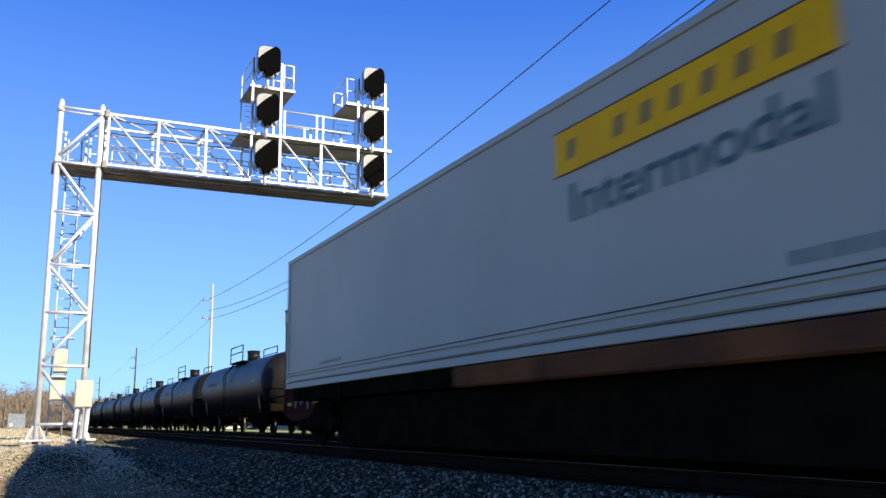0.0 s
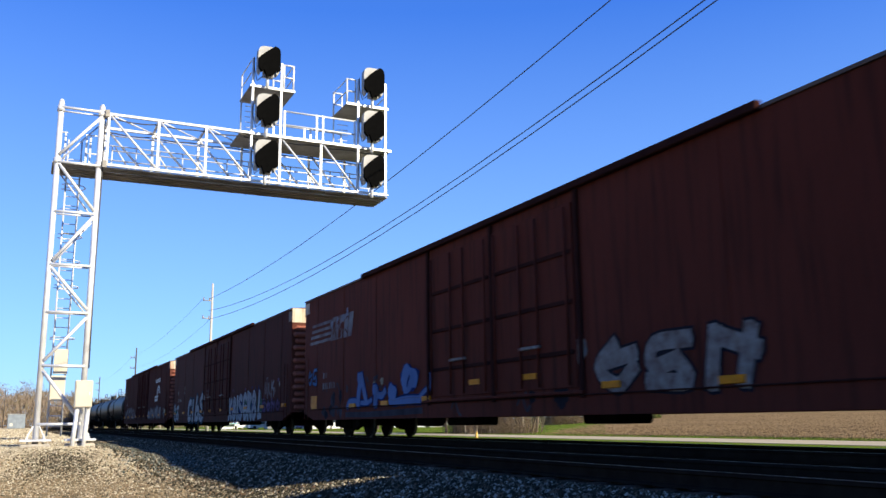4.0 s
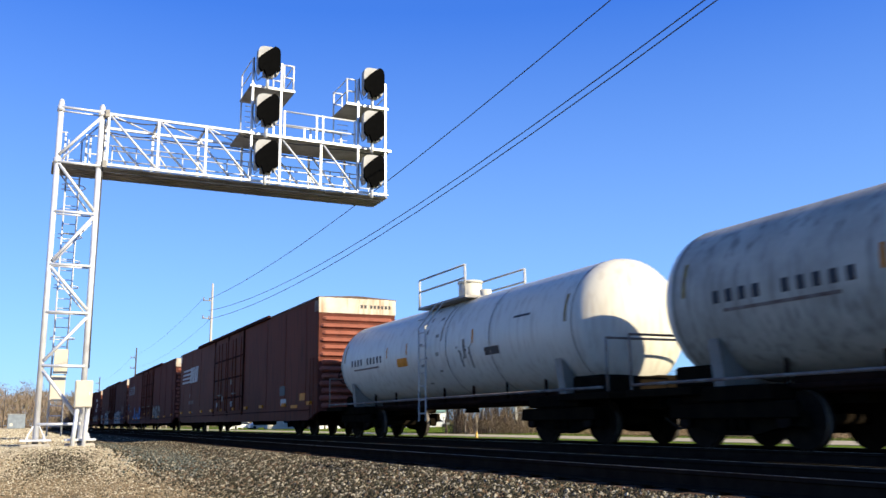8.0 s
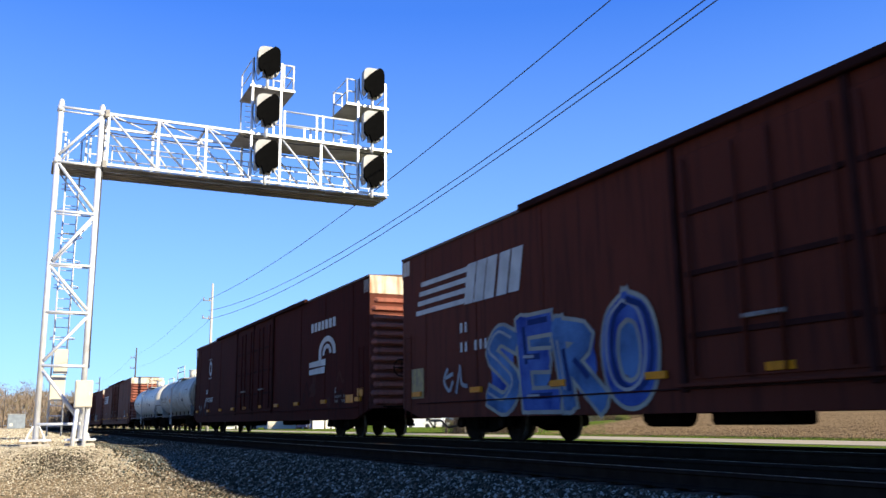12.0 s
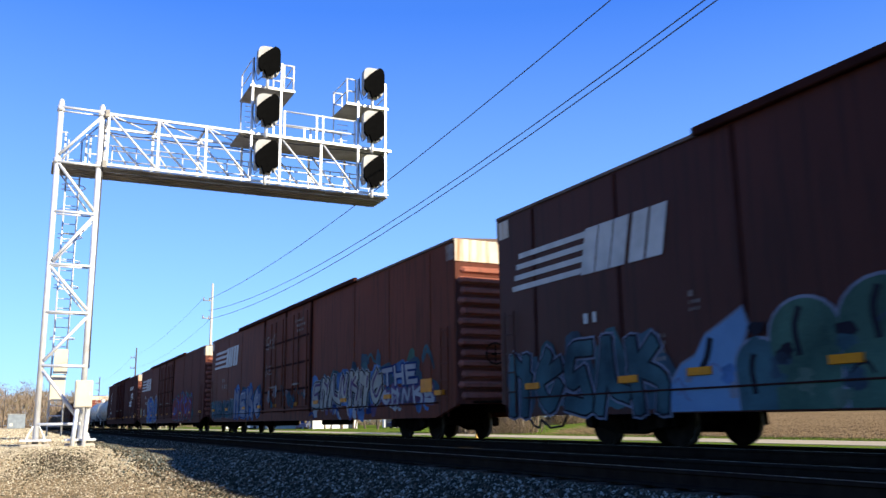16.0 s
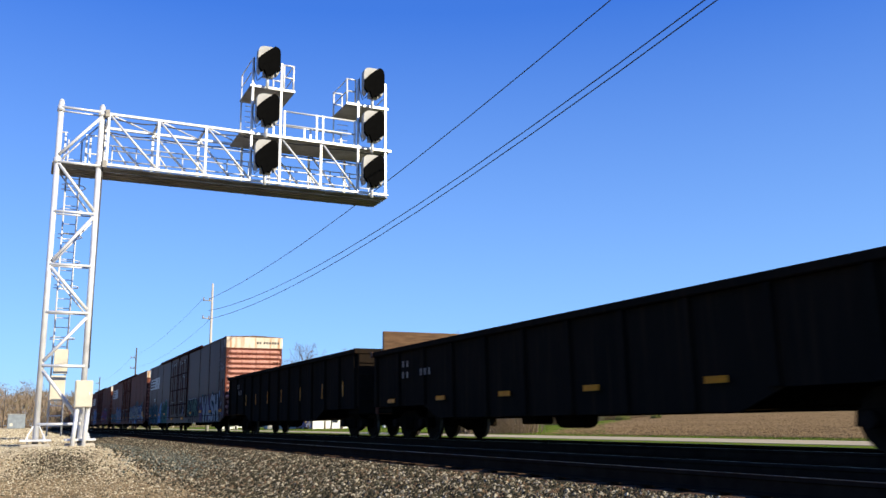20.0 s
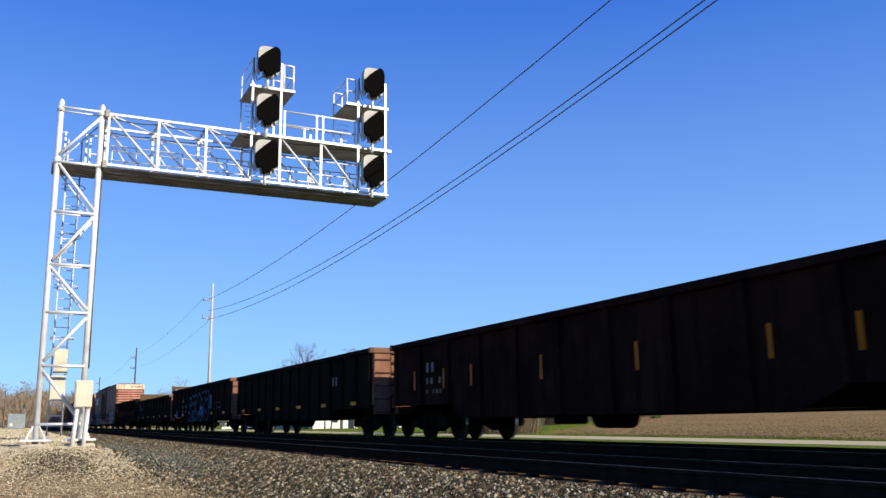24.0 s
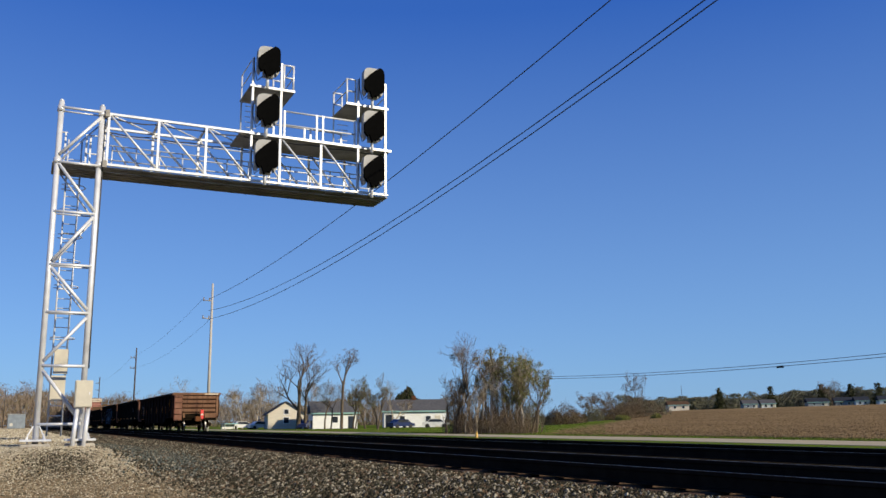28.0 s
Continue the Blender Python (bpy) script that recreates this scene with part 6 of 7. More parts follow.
    stroke(b, [(m + 0.1, top - 0.75), (m + 0.14, top - 0.4), (m + 0.05, top - 0.15)], 0.1, BX - 0.025 - 0.001 * k)
    part("shade_stroke", b, "g_shadow", c, "dark sprayed stroke")
smudges(c, BX - 0.026, 7.6, 4.9, 0.7, 1.9, 20, ("g_haze", "g_shadow", "g_teal", "g_sage"), 72, 0.17, "uneven layers of sprayed teal paint")
for k in range(5):
    b = BM()
    stroke(b, [(4.6, 0.85 + 0.2 * k), (4.35, 0.93 + 0.2 * k), (4.05, 0.86 + 0.2 * k)], 0.12, BX - 0.004 - 0.001 * k)
    part("chalk_scrawl", b, "g_lilac", c, "small violet-blue scrawl")
piece(c, BX, -3.9, -7.6, 0.92, 2.02, "AOMR", "g_sage", [("g_shadow", 0.06)], 73, 0.18, (0.97, 0.97, 0.98, 1.0), -0.12, back=("g_shadow", "g_grey"))
b = BM()
stroke(b, [(-4.3, 2.06), (-5.2, 2.02), (-6.4, 2.07), (-7.1, 1.98)], 0.035, BX - 0.03)
part("highlight", b, "g_white", c, "thin white sprayed line")
smudges(c, BX, -3.8, -7.8, 0.62, 0.9, 10, ("g_sage", "g_grey", "g_shadow"), 79, 0.17)
smudges(c, BX, -7.6, -9.0, 1.0, 2.1, 16, ("g_shadow", "g_grey", "g_grey", "g_red", "g_teal", "g_grey"), 74, 0.15)
b = BM()
prism(b, [(-8.22, 0.62), (-8.25, 1.3), (-8.42, 1.6), (-8.9, 1.62), (-9.0, 1.2), (-8.88, 0.62)], "x", BX - 0.012, BX - 0.006)
part("graffiti_block", b, "g_purple", c, "mauve sprayed block")
b = BM()
cloud(b, -8.35, 1.9, 0.22, 0.17, BX - 0.008, random.Random(4))
part("paint_cloud", b, "g_pale", c, "pale sprayed patch")
piece(c, BX, -9.0, -13.7, 0.62, 2.15, "VASH", "g_mist", [("g_shadow", 0.06)], 75, 0.3, (0.95, 0.95, 1.0, 0.98), -0.04, back=("g_shadow", "g_purple", "g_haze", "g_shadow"), back_reach=(0.52, 0.5), shine="g_pale")
smudges(c, BX, -13.6, -14.9, 0.9, 2.1, 6, ("g_purple", "g_pale"), 77, 0.2)
for k in range(4):
    b = BM()
    stroke(b, [(-13.5, 3.35 + 0.26 * k), (-13.9, 3.5 + 0.26 * k), (-14.3, 3.36 + 0.26 * k), (-14.75, 3.5 + 0.26 * k)], 0.07, BX - 0.004 - 0.001 * k)
    part("chalk_scrawl", b, "g_dim", c, "pale scrawled crown mark")
b = BM()
stroke(b, [(-13.6, 4.1), (-14.05, 4.6), (-14.1, 4.15), (-14.3, 4.7), (-14.5, 4.15), (-14.75, 4.35)], 0.07, BX - 0.012)
part("chalk_scrawl", b, "g_dim", c, "pale scrawled crown mark")
bars(c, DX, 2.8, 4.5, [(0.0, 2.2, 0.05, 24), (0.11, 2.2, 0.05, 22)], "decal")
bars(c, DX, -0.8, 4.5, [(0.0, 2.2, 0.05, 24), (0.11, 2.2, 0.05, 22)], "decal")
bars(c, DX, -2.0, 3.5, [(0.0, 0.9, 0.04, 10), (0.09, 0.9, 0.04, 10), (0.18, 0.4, 0.04, 4)], "decal")
smudges(c, DX, -1.5, -3.1, 1.1, 1.9, 12, ("g_grey", "g_lilac", "g_shadow"), 78, 0.17)

GX = -1.546
c = put(gondola(18.8, 2.8, "gon_black", "gon_black", "black ribbed gondola car with yellow strips", 12, (5.5, 3.6, 1.5, -0.7, -3.4, -6.1, -8.3)), -257.2, -276.0)
bars(c, GX - 0.1, 7.3, 1.85, [(0, 1.0, 0.2, 4), (0.3, 0.5, 0.2, 2)], "decal_dim")
c = put(gondola(19.1, 2.56, "gon_black", "gon_end", "black gondola car with a tall wooden bulkhead at each end", 11), -277.7, -296.8)
bars(c, GX - 0.1, 7.3, 1.68, [(0, 0.6, 0.17, 2), (0.3, 0.6, 0.17, 2)], "decal_dim")
bars(c, GX - 0.1, 6.1, 1.7, [(0, 0.8, 0.18, 3)], "decal_dim")
b = BM()
box(b, -1.45, 1.45, 9.2, 9.3, 1.0, 3.2, 0.02)
part("bulkhead", b, "wood", c, "upright weathered timber bulkhead")
for k in range(5):
    b = BM()
    box(b, -1.5, 1.5, -9.62, -9.5, 1.95 + 0.25 * k, 2.16 + 0.25 * k, 0.02)
    part("stake_board", b, "wood", c, "weathered timber board")
for x in (-1.38, 1.38):
    b = BM()
    box(b, x - 0.06, x + 0.06, -9.5, -9.38, 1.0, 3.2)
    part("stake", b, "wood", c)
c = put(gondola(18.6, 2.78, "gon_black", "gon_end", "black gondola car with large blue outlined graffiti", 12), -298.3, -316.9)
piece(c, GX - 0.1, 2.65, -4.0, 0.7, 2.35, "SECRT3", "gon_black", [("g_glow", 0.065)], 85, 0.31, (0.84, 0.9, 0.92, 0.95, 1.0, 1.0), label="glowing blue hollow sprayed letter")
smudges(c, GX - 0.12, 1.6, -2.4, 0.8, 1.5, 6, ("g_glow", "g_sky"), 86, 0.22)
piece(c, GX - 0.1, 7.4, 6.6, 0.9, 1.5, "A", "g_sky", [], 82, 0.3)
for k in range(5):
    b = BM()
    stroke(b, [(-4.15, 1.35 + 0.15 * k), (-4.4, 1.44 + 0.15 * k), (-4.75, 1.36 + 0.15 * k)], 0.12, GX - 0.104 - 0.001 * k)
    part("chalk_scrawl", b, "g_glow", c, "small blue scrawl")
bars(c, GX - 0.1, 5.0, 1.5, [(0.38, 0.5, 0.2, 2), (0, 0.55, 0.17, 3), (-0.22, 0.5, 0.06, 3), (-0.34, 0.5, 0.06, 3)], "decal_dim")
bars(c, GX - 0.1, 3.9, 1.5, [(0, 0.6, 0.17, 3), (-0.22, 0.5, 0.06, 3), (-0.34, 0.5, 0.06, 3)], "decal_dim")
bars(c, GX - 0.1, -6.3, 1.3, [(0.0, 0.9, 0.08, 4), (0.3, 0.9, 0.05, 2)], "decal_dim")
c = put(gondola(18.1, 2.72, "gon_black", "gon_end", "black ribbed gondola car with a rusty end", 14), -318.6, -336.8)
bars(c, GX - 0.1, -5.6, 1.7, [(0.0, 0.6, 0.3, 2)], "decal_dim")
c = put(gondola(18.64, 2.64, "gon_rust", "gon_end", "rust-brown gondola car with yellow strips and a red rear marker", 11, (7.8, 6.0, 4.5, 1.4, -1.7, -4.7, -6.2, -8.0)), -338.66, -357.3)
last_car = c
bars(c, GX - 0.1, 7.0, 1.2, [(0.0, 1.0, 0.1, 5), (0.25, 1.0, 0.16, 4), (0.55, 0.6, 0.25, 2)], "decal_dim")
b = BM()
box(b, 0.215, 0.43, -9.98, -9.88, 0.82, 1.47, 0.015)
marker = part("rear_marker", b, "red", c, "red and white end-of-train marker on the coupler")
b = BM()
box(b, 0.235, 0.41, -9.987, -9.981, 1.08, 1.20)
part("marker_band", b, "white", marker)
b = BM()
rod(b, (0.32, -9.93, 1.471), (0.32, -9.93, 1.56), 0.05, 10)
part("marker_lamp", b, "sign_dark", marker, "small dark lamp on top")
b = BM()
box(b, 0.55, 1.5, -9.492, -9.483, 2.53, 2.63)
part("chord_patch", b, "white", c, "pale patch on the end chord")
b = BM()
box(b, -0.75, 0.6, -9.460, -9.412, 0.9, 1.22, 0.02)
part("draft_gear_pocket", b, "steel_black", c, "black draft gear pocket")
# Brighter metal on the last car's treads stands in for a sun glint.
for ob in last_car.children_recursive:
    if ob.name.startswith("tread"):
        ob.data.materials[0] = M["glint_tread"]
    if ob.name.startswith("coupler"):
        ob.data.materials[0] = M["rust"]

container = container_car()
NEAR0, NEARV = 19.35, -28.6


# ---- vegetation ----
def polar(px, dist):
    """A place at that distance in the direction of a picture column."""
    az = YAW + math.atan((px - 784) / 1514.5)
    return dist * math.sin(az), dist * math.cos(az)


def limb(segs, p, d, length, r, depth, rnd, tips, spread=0.6, up=0.25):
    """One tapered branch in bent pieces; it forks until it is thin."""
    n = 3
    for i in range(n):
        d2 = (d + Vector((rnd.uniform(-1, 1), rnd.uniform(-1, 1), rnd.uniform(-0.4, 1) * up)) * 0.25).normalized()
        q = p + d2 * length / n
        ra, rb = r * (1 - 0.35 * i / n), r * (1 - 0.35 * (i + 1) / n)
        segs.append((p, q, ra, rb))
        p, d = q, d2
        if depth > 0 and i > 0 and rnd.random() < 0.8:
            s = (d + Vector((rnd.uniform(-1, 1), rnd.uniform(-1, 1), rnd.uniform(-0.3, 0.7))) * spread * 1.3).normalized()
            limb(segs, p, s, length * rnd.uniform(0.45, 0.75), rb * 0.6, depth - 1, rnd, tips, spread, up)
    if depth > 0:
        for k in range(2):
            s = (d + Vector((rnd.uniform(-1, 1), rnd.uniform(-1, 1), rnd.uniform(-0.2, 0.8))) * spread).normalized()
            limb(segs, p, s, length * rnd.uniform(0.6, 0.85), rb * 0.75, depth - 1, rnd, tips, spread, up)
    else:
        tips.append((p.copy(), d.copy()))


def leaf_tuft(verts, faces, p, rnd, size, count, big=1.0):
    for _ in range(count):
        c = p + Vector((rnd.gauss(0, 1), rnd.gauss(0, 1), rnd.gauss(0, 0.8))) * size
        a = Vector((rnd.uniform(-1, 1), rnd.uniform(-1, 1), rnd.uniform(-1, 1))).normalized() * size * 0.55 * big
        e = a.cross(Vector((rnd.uniform(-1, 1), rnd.uniform(-1, 1), rnd.uniform(-1, 1)))).normalized() * size * 0.3 * big
        k = len(verts)
        verts += [c - a, c + e, c + a, c - e]
        faces.append((k, k + 1, k + 2, k + 3))


def sheet(name, verts, faces, material, parent, label=""):
    me = bpy.data.meshes.new(name)
    me.from_pydata([tuple(v) for v in verts], [], faces)
    me.materials.append(M[material])
    return part(name, me, material, parent, label)


def bare_tree(px, dist, height, width, seed, label, leaves=0, spread=0.6, depth=4, trunk=0.2, stems=1, clear=0.36, lean=0.0, bark="bark", twig=0.012, size=0.13, leafmat="leaf"):
    """A tree brought to the given height and crown width; clear: share of the height below the first fork."""
    rnd = random.Random(seed)
    x, y = polar(px, dist)
    t = thing("tree", (x, y, ground_z(x, y) - 0.05), label, "tree")
    segs, tips = [], []
    for k in range(stems):
        base = Vector((rnd.uniform(-0.3, 0.3), rnd.uniform(-0.3, 0.3), 0)) * (stems - 1)
        d = Vector((rnd.uniform(-0.25, 0.25), rnd.uniform(-0.25, 0.25), 1)) if stems > 1 else Vector((rnd.uniform(-0.05, 0.05), rnd.uniform(-0.05, 0.05), 1))
        limb(segs, base, d.normalized(), rnd.uniform(0.75, 1.0) if stems > 1 else 1.0, trunk * (1.0 if k == 0 else 0.75), depth, rnd, tips, spread)
    top = max(max(a.z, b.z) for a, b, _, _ in segs)
    reach = sorted(math.hypot(b.x, b.y) for _, b, _, _ in segs)
    wide = reach[int(len(reach) * 0.85)]
    tf = min(a.z for a, b, ra, rb in segs if ra < trunk * 0.55) if stems == 1 else 0.0
    kz, kx = height * 0.95 / top, width * 0.46 / wide
    side = Vector((math.cos(YAW), -math.sin(YAW), 0)) * lean

    def fit(p):
        z = p.z / top
        if stems == 1 and tf > 0:                # stretch or shorten the bare trunk
            f = tf / top
            z = z / f * clear if z < f else clear + (z - f) / (1 - f) * (1 - clear)
        return Vector((p.x * kx, p.y * kx, z * height * 0.95)) + side * z ** 1.5

    b = BM()
    for p, q, ra, rb in segs:
        rod(b, fit(p), fit(q), max(ra, 0.01), 6 if ra > 0.05 else 4 if ra > 0.02 else 3, max(rb, 0.008), caps=False)
    part("trunk", b, bark, t, "bare grey-brown trunk and limbs")
    b = BM()
    for p, d in tips:
        p = fit(p)
        for _ in range(3):
            e = (d + Vector((rnd.uniform(-1, 1), rnd.uniform(-1, 1), rnd.uniform(-0.6, 0.9))) * 0.9).normalized()
            rod(b, p, p + e * rnd.uniform(0.025, 0.075) * (height + width) / 2, twig, 3, twig * 0.4, caps=False)
    part("fine_branching", b, "twig", t)
    if leaves:
        vs, fs = [], []
        for p, d in tips:
            leaf_tuft(vs, fs, fit(p), rnd, size * height / 8, leaves)
        sheet("crown", vs, fs, leafmat, t, "sparse young yellow-green leaves")
    return t


def bush(x, y, w, h, seed, label, material="brush", n=900, size=0.2, category="bush", slim=0.14, wild=0.45):
    """Upright stems in a cloud of thin upright twig ends, or of small leaves where slim is 1."""
    rnd = random.Random(seed)
    t = thing("bush", (x, y, ground_z(x, y) - 0.05), label, category)
    b = BM()
    for k in range(36):
        a, r = rnd.uniform(0, 6.28), rnd.uniform(0, 0.42) * w
        p = Vector((r * math.cos(a), r * math.sin(a), 0))
        rod(b, p, p * 1.3 + Vector((rnd.uniform(-0.2, 0.2), rnd.uniform(-0.2, 0.2), h * rnd.uniform(0.6, 1.0) * (1.15 - 0.9 * r / w))), 0.012 * h ** 0.5, 4, 0.006, caps=False)
    part("branch_tangle", b, "twig", t)
    vs, fs = [], []
    for i in range(n * 2):
        a, r = rnd.uniform(0, 6.28), 0.5 * w * math.sqrt(rnd.random())
        bump = 0.8 + 0.35 * noise.noise(Vector((x + r * math.cos(a), y + r * math.sin(a), seed)) * (1.6 / max(1.0, w * 0.3)))
        top = h * bump * math.sqrt(max(0.04, 1 - (2 * r / w) ** 2 * 0.85))
        c = Vector((r * math.cos(a), r * math.sin(a), top * rnd.random() ** 0.75))
        u = Vector((rnd.gauss(0, wild), rnd.gauss(0, wild), 1)) if slim < 0.9 else Vector((rnd.gauss(0, 1), rnd.gauss(0, 1), rnd.gauss(0, 1)))
        u = u.normalized() * size * rnd.uniform(0.6, 1.5)
        e = u.cross(Vector((rnd.uniform(-1, 1), rnd.uniform(-1, 1), rnd.uniform(-0.3, 0.3)))).normalized() * size * slim
        k = len(vs)
        vs += [c - u, c + e, c + u, c - e]
        fs.append((k, k + 1, k + 2, k + 3))
    sheet("crown", vs, fs, material, t)
    return t


def woods(name, pts, material, label, seed, size=0.9, n=60, slim=1.0):
    """Far trees as one belt of leaf clumps, or of thin upright twigs where slim is small; pts: (x, y, width, height)."""
    rnd = random.Random(seed)
    vs, fs = [], []
    for x, y, w, h in pts:
        z = ground_z(x, y)
        for i in range(n):
            a, r = rnd.uniform(0, 6.28), w * 0.5 * math.sqrt(rnd.random())
            v = rnd.random() ** 0.9
            k = 1.0 if v < 0.55 else 1.0 - (v - 0.55) * 1.6
            p = Vector((x + r * k * math.cos(a), y + r * k * math.sin(a), z + h * v))
            if slim > 0.9:
                leaf_tuft(vs, fs, p, rnd, size, 3, 2.0)
                continue
            for _ in range(3):
                c = p + Vector((rnd.gauss(0, 0.5), rnd.gauss(0, 0.5), rnd.gauss(0, 0.4)))
                u = Vector((rnd.gauss(0, 0.4), rnd.gauss(0, 0.4), 1)).normalized() * size * rnd.uniform(0.7, 1.6)
                e = Vector((rnd.uniform(-1, 1), rnd.uniform(-1, 1), 0)).normalized() * size * slim
                q = len(vs)
                vs += [c - u, c + e, c + u, c - e]
                fs.append((q, q + 1, q + 2, q + 3))
    me = bpy.data.meshes.new(name)
    me.from_pydata([tuple(v) for v in vs], [], fs)
    me.materials.append(M[material])
    return tagged(new(name, me), label, "woods", kind="stuff")


# thicket beside the road: columns, distances, heights, widths, leaves, stems, lean, bark
BARE, LEAFY = "bare early-spring tree in the thicket beside the road", "tree in young yellow-green leaf in the roadside thicket"
for i, (px, d, h, w, lv, st, ln, bk) in enumerate((
        (808, 75, 9.2, 6.6, 0, 1, -1.2, "bark"), (826, 73, 7.6, 3.0, 0, 1, 0.4, "bark"), (848, 74, 7.4, 2.4, 0, 1, 0.3, "pale_bark"),
        (890, 76, 8.0, 4.6, 8, 2, 0.2, "bark"), (908, 74, 7.4, 5.0, 8, 2, 0.8, "pale_bark"), (928, 75, 6.6, 4.6, 7, 2, 0.5, "bark"), (874, 77, 7.2, 3.8, 5, 2, 0.0, "bark"),
        (818, 76, 6.2, 2.4, 0, 3, 0.0, "bark"), (794, 74, 4.6, 2.2, 0, 3, -0.3, "bark"), (862, 73, 5.4, 2.0, 1, 2, 0.0, "pale_bark"), (830, 72, 4.4, 2.0, 0, 3, 0.0, "pale_bark"), (920, 72, 5.2, 3.6, 5, 3, 0.6, "bark"))):
    tr = bare_tree(px, d, h, w, 100 + i, BARE if lv < 2 else LEAFY, lv, 0.55, 4, 0.11, st, 0.42, ln, bk, 0.009, 0.13)
    if i == 0:
        side = Vector((math.cos(YAW), -math.sin(YAW), 0)) * -0.45
        vs, fs = [], []
        nest_rnd = random.Random(77)
        for _ in range(160):
            leaf_tuft(vs, fs, side + Vector((nest_rnd.gauss(0, 0.13), nest_rnd.gauss(0, 0.13), 6.6 + nest_rnd.gauss(0, 0.15))), nest_rnd, 0.1, 1)
        sheet("nest", vs, fs, "evergreen", tr, "dark bundle of twigs and leaves")
rnd = random.Random(5)
for i in range(15):
    x, y = polar(802 + 8.4 * i, 71 + rnd.uniform(0, 6))
    bush(x, y, 2.6, (3.0 if 2 < i < 12 else 2.0) + rnd.uniform(-1.0, 0.7), 120 + i, "tangled brown brush at the foot of the thicket", "brush", 330, 0.16, slim=0.07, wild=0.7)
for i, (px, d, w, h) in enumerate(((872, 78, 3.2, 5.0), (894, 79, 3.4, 5.6), (914, 78, 3.2, 5.0), (932, 78, 2.6, 4.0))):
    x, y = polar(px, d)
    bush(x, y, w, h, 140 + i, "twiggy olive undergrowth among the thicket trees", "woods", 520, 0.13, slim=0.16, wild=0.9)
# trees round the houses
NEAR_HOUSE = "bare spreading tree beside the houses"
bare_tree(538, 150, 14.4, 15.0, 200, NEAR_HOUSE, 0, 1.0, 4, 0.42, 2, 0.25, 0.0, "bark", 0.02)
bare_tree(604, 135, 13.0, 4.6, 201, NEAR_HOUSE, 0, 0.7, 4, 0.26, 1, 0.55, 0.2, "bark", 0.016)
for i, (px, d, h, w, lv, st, bk) in enumerate((
        (575, 146, 8.6, 6.0, 0, 1, "bark"), (586, 140, 7.6, 5.4, 3, 1, "bark"), (624, 138, 8.6, 6.0, 4, 2, "bark"), (646, 138, 7.2, 4.6, 4, 2, "bark"),
        (672, 128, 8.6, 5.2, 2, 2, "bark"), (692, 150, 8.4, 6.0, 0, 2, "pale_bark"), (560, 170, 9.5, 8.0, 0, 2, "pale_bark"),
        (455, 172, 10.0, 8.0, 0, 2, "pale_bark"), (434, 180, 9.0, 7.0, 0, 2, "pale_bark"), (480, 200, 10.0, 9.0, 0, 3, "pale_bark"), (295, 260, 15.0, 13.0, 0, 3, "pale_bark"), (215, 250, 11.0, 10.0, 0, 3, "bark"))):
    bare_tree(px, d, h, w, 202 + i, NEAR_HOUSE, lv, 0.7, 4, 0.018 * h, st, 0.34, 0.0, bk, 0.016)
for i, (px, d, h, w, lv, st) in enumerate(((1119, 190, 10.2, 6.0, 0, 2), (1034, 190, 6.4, 7.0, 0, 3), (1070, 185, 6.0, 7.0, 0, 3), (1460, 372, 11.0, 10.0, 0, 3))):
    bare_tree(px, d, h, w, 230 + i, "bare tree at the edge of the field", lv, 0.7, 4, 0.14, st, 0.3, 0.0, "bark", 0.02)
for i, (px, d, h, w) in enumerate(((4, 215, 10.0, 8.0), (38, 225, 11.5, 9.0), (62, 240, 10.5, 9.0), (-30, 220, 11.0, 9.0))):
    bare_tree(px, d, h, w, 290 + i, "bare tree at the edge of the brown woods", 0, 0.7, 4, 0.16, 2, 0.3, 0.0, "pale_bark", 0.02)
x, y = polar(720, 190)
bush(x, y, 7.5, 9.0, 240, "dark rounded evergreen behind the house", "evergreen", 2200, 0.42, "evergreen tree", 0.5)
for i, (px, d, w, h, m) in enumerate(((972, 150, 5.5, 4.2, "brush"), (992, 150, 6.5, 4.8, "brush"), (1008, 155, 5, 4.2, "brush"), (1040, 172, 6, 4.2, "woods"), (1060, 175, 8, 5.0, "brush"), (1082, 176, 8, 4.8, "brush"), (1104, 180, 8, 5.4, "brush"), (1128, 186, 10, 5.8, "brush"), (1146, 190, 8, 5.4, "woods"), (935, 170, 7, 4.0, "brush"), (952, 168, 4, 3.0, "woods"), (1092, 160, 3, 1.4, "leaf"), (1150, 160, 2.5, 1.3, "leaf"))):
    x, y = polar(px, d)
    bush(x, y, w * (0.72 + 0.1 * (i % 3)), h * (0.7 + 0.09 * (i * 2 % 4)), 250 + i, "brown leafless shrub at the edge of the field", m, 1000, 0.2, slim=0.17, wild=1.2)

rnd = random.Random(9)
far = []
for px in range(-40, 180, 7):
    x, y = polar(px, rnd.uniform(200, 330))
    far.append((x, y, 12, rnd.uniform(6.5, 9)))
for px in range(200, 470, 8):
    x, y = polar(px, rnd.uniform(260, 340))
    far.append((x, y, 12, rnd.uniform(6, 10)))
for px in range(460, 800, 9):
    x, y = polar(px, rnd.uniform(240, 300))
    far.append((x, y, 12, rnd.uniform(5, 8)))
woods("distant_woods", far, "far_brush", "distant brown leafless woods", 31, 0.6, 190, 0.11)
far = []
for px in range(1090, 1680, 6):
    x, y = polar(px, rnd.uniform(410, 470))
    far.append((x, y, 15, rnd.uniform(4.6, 8.0) + (2.6 if rnd.random() < 0.12 else 0) + (0.6 if px > 1380 else 0)))
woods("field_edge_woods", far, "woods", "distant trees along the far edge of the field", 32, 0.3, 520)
far = []
for px in (1262, 1352, 1440, 1492, 1540):
    x, y = polar(px, 400)
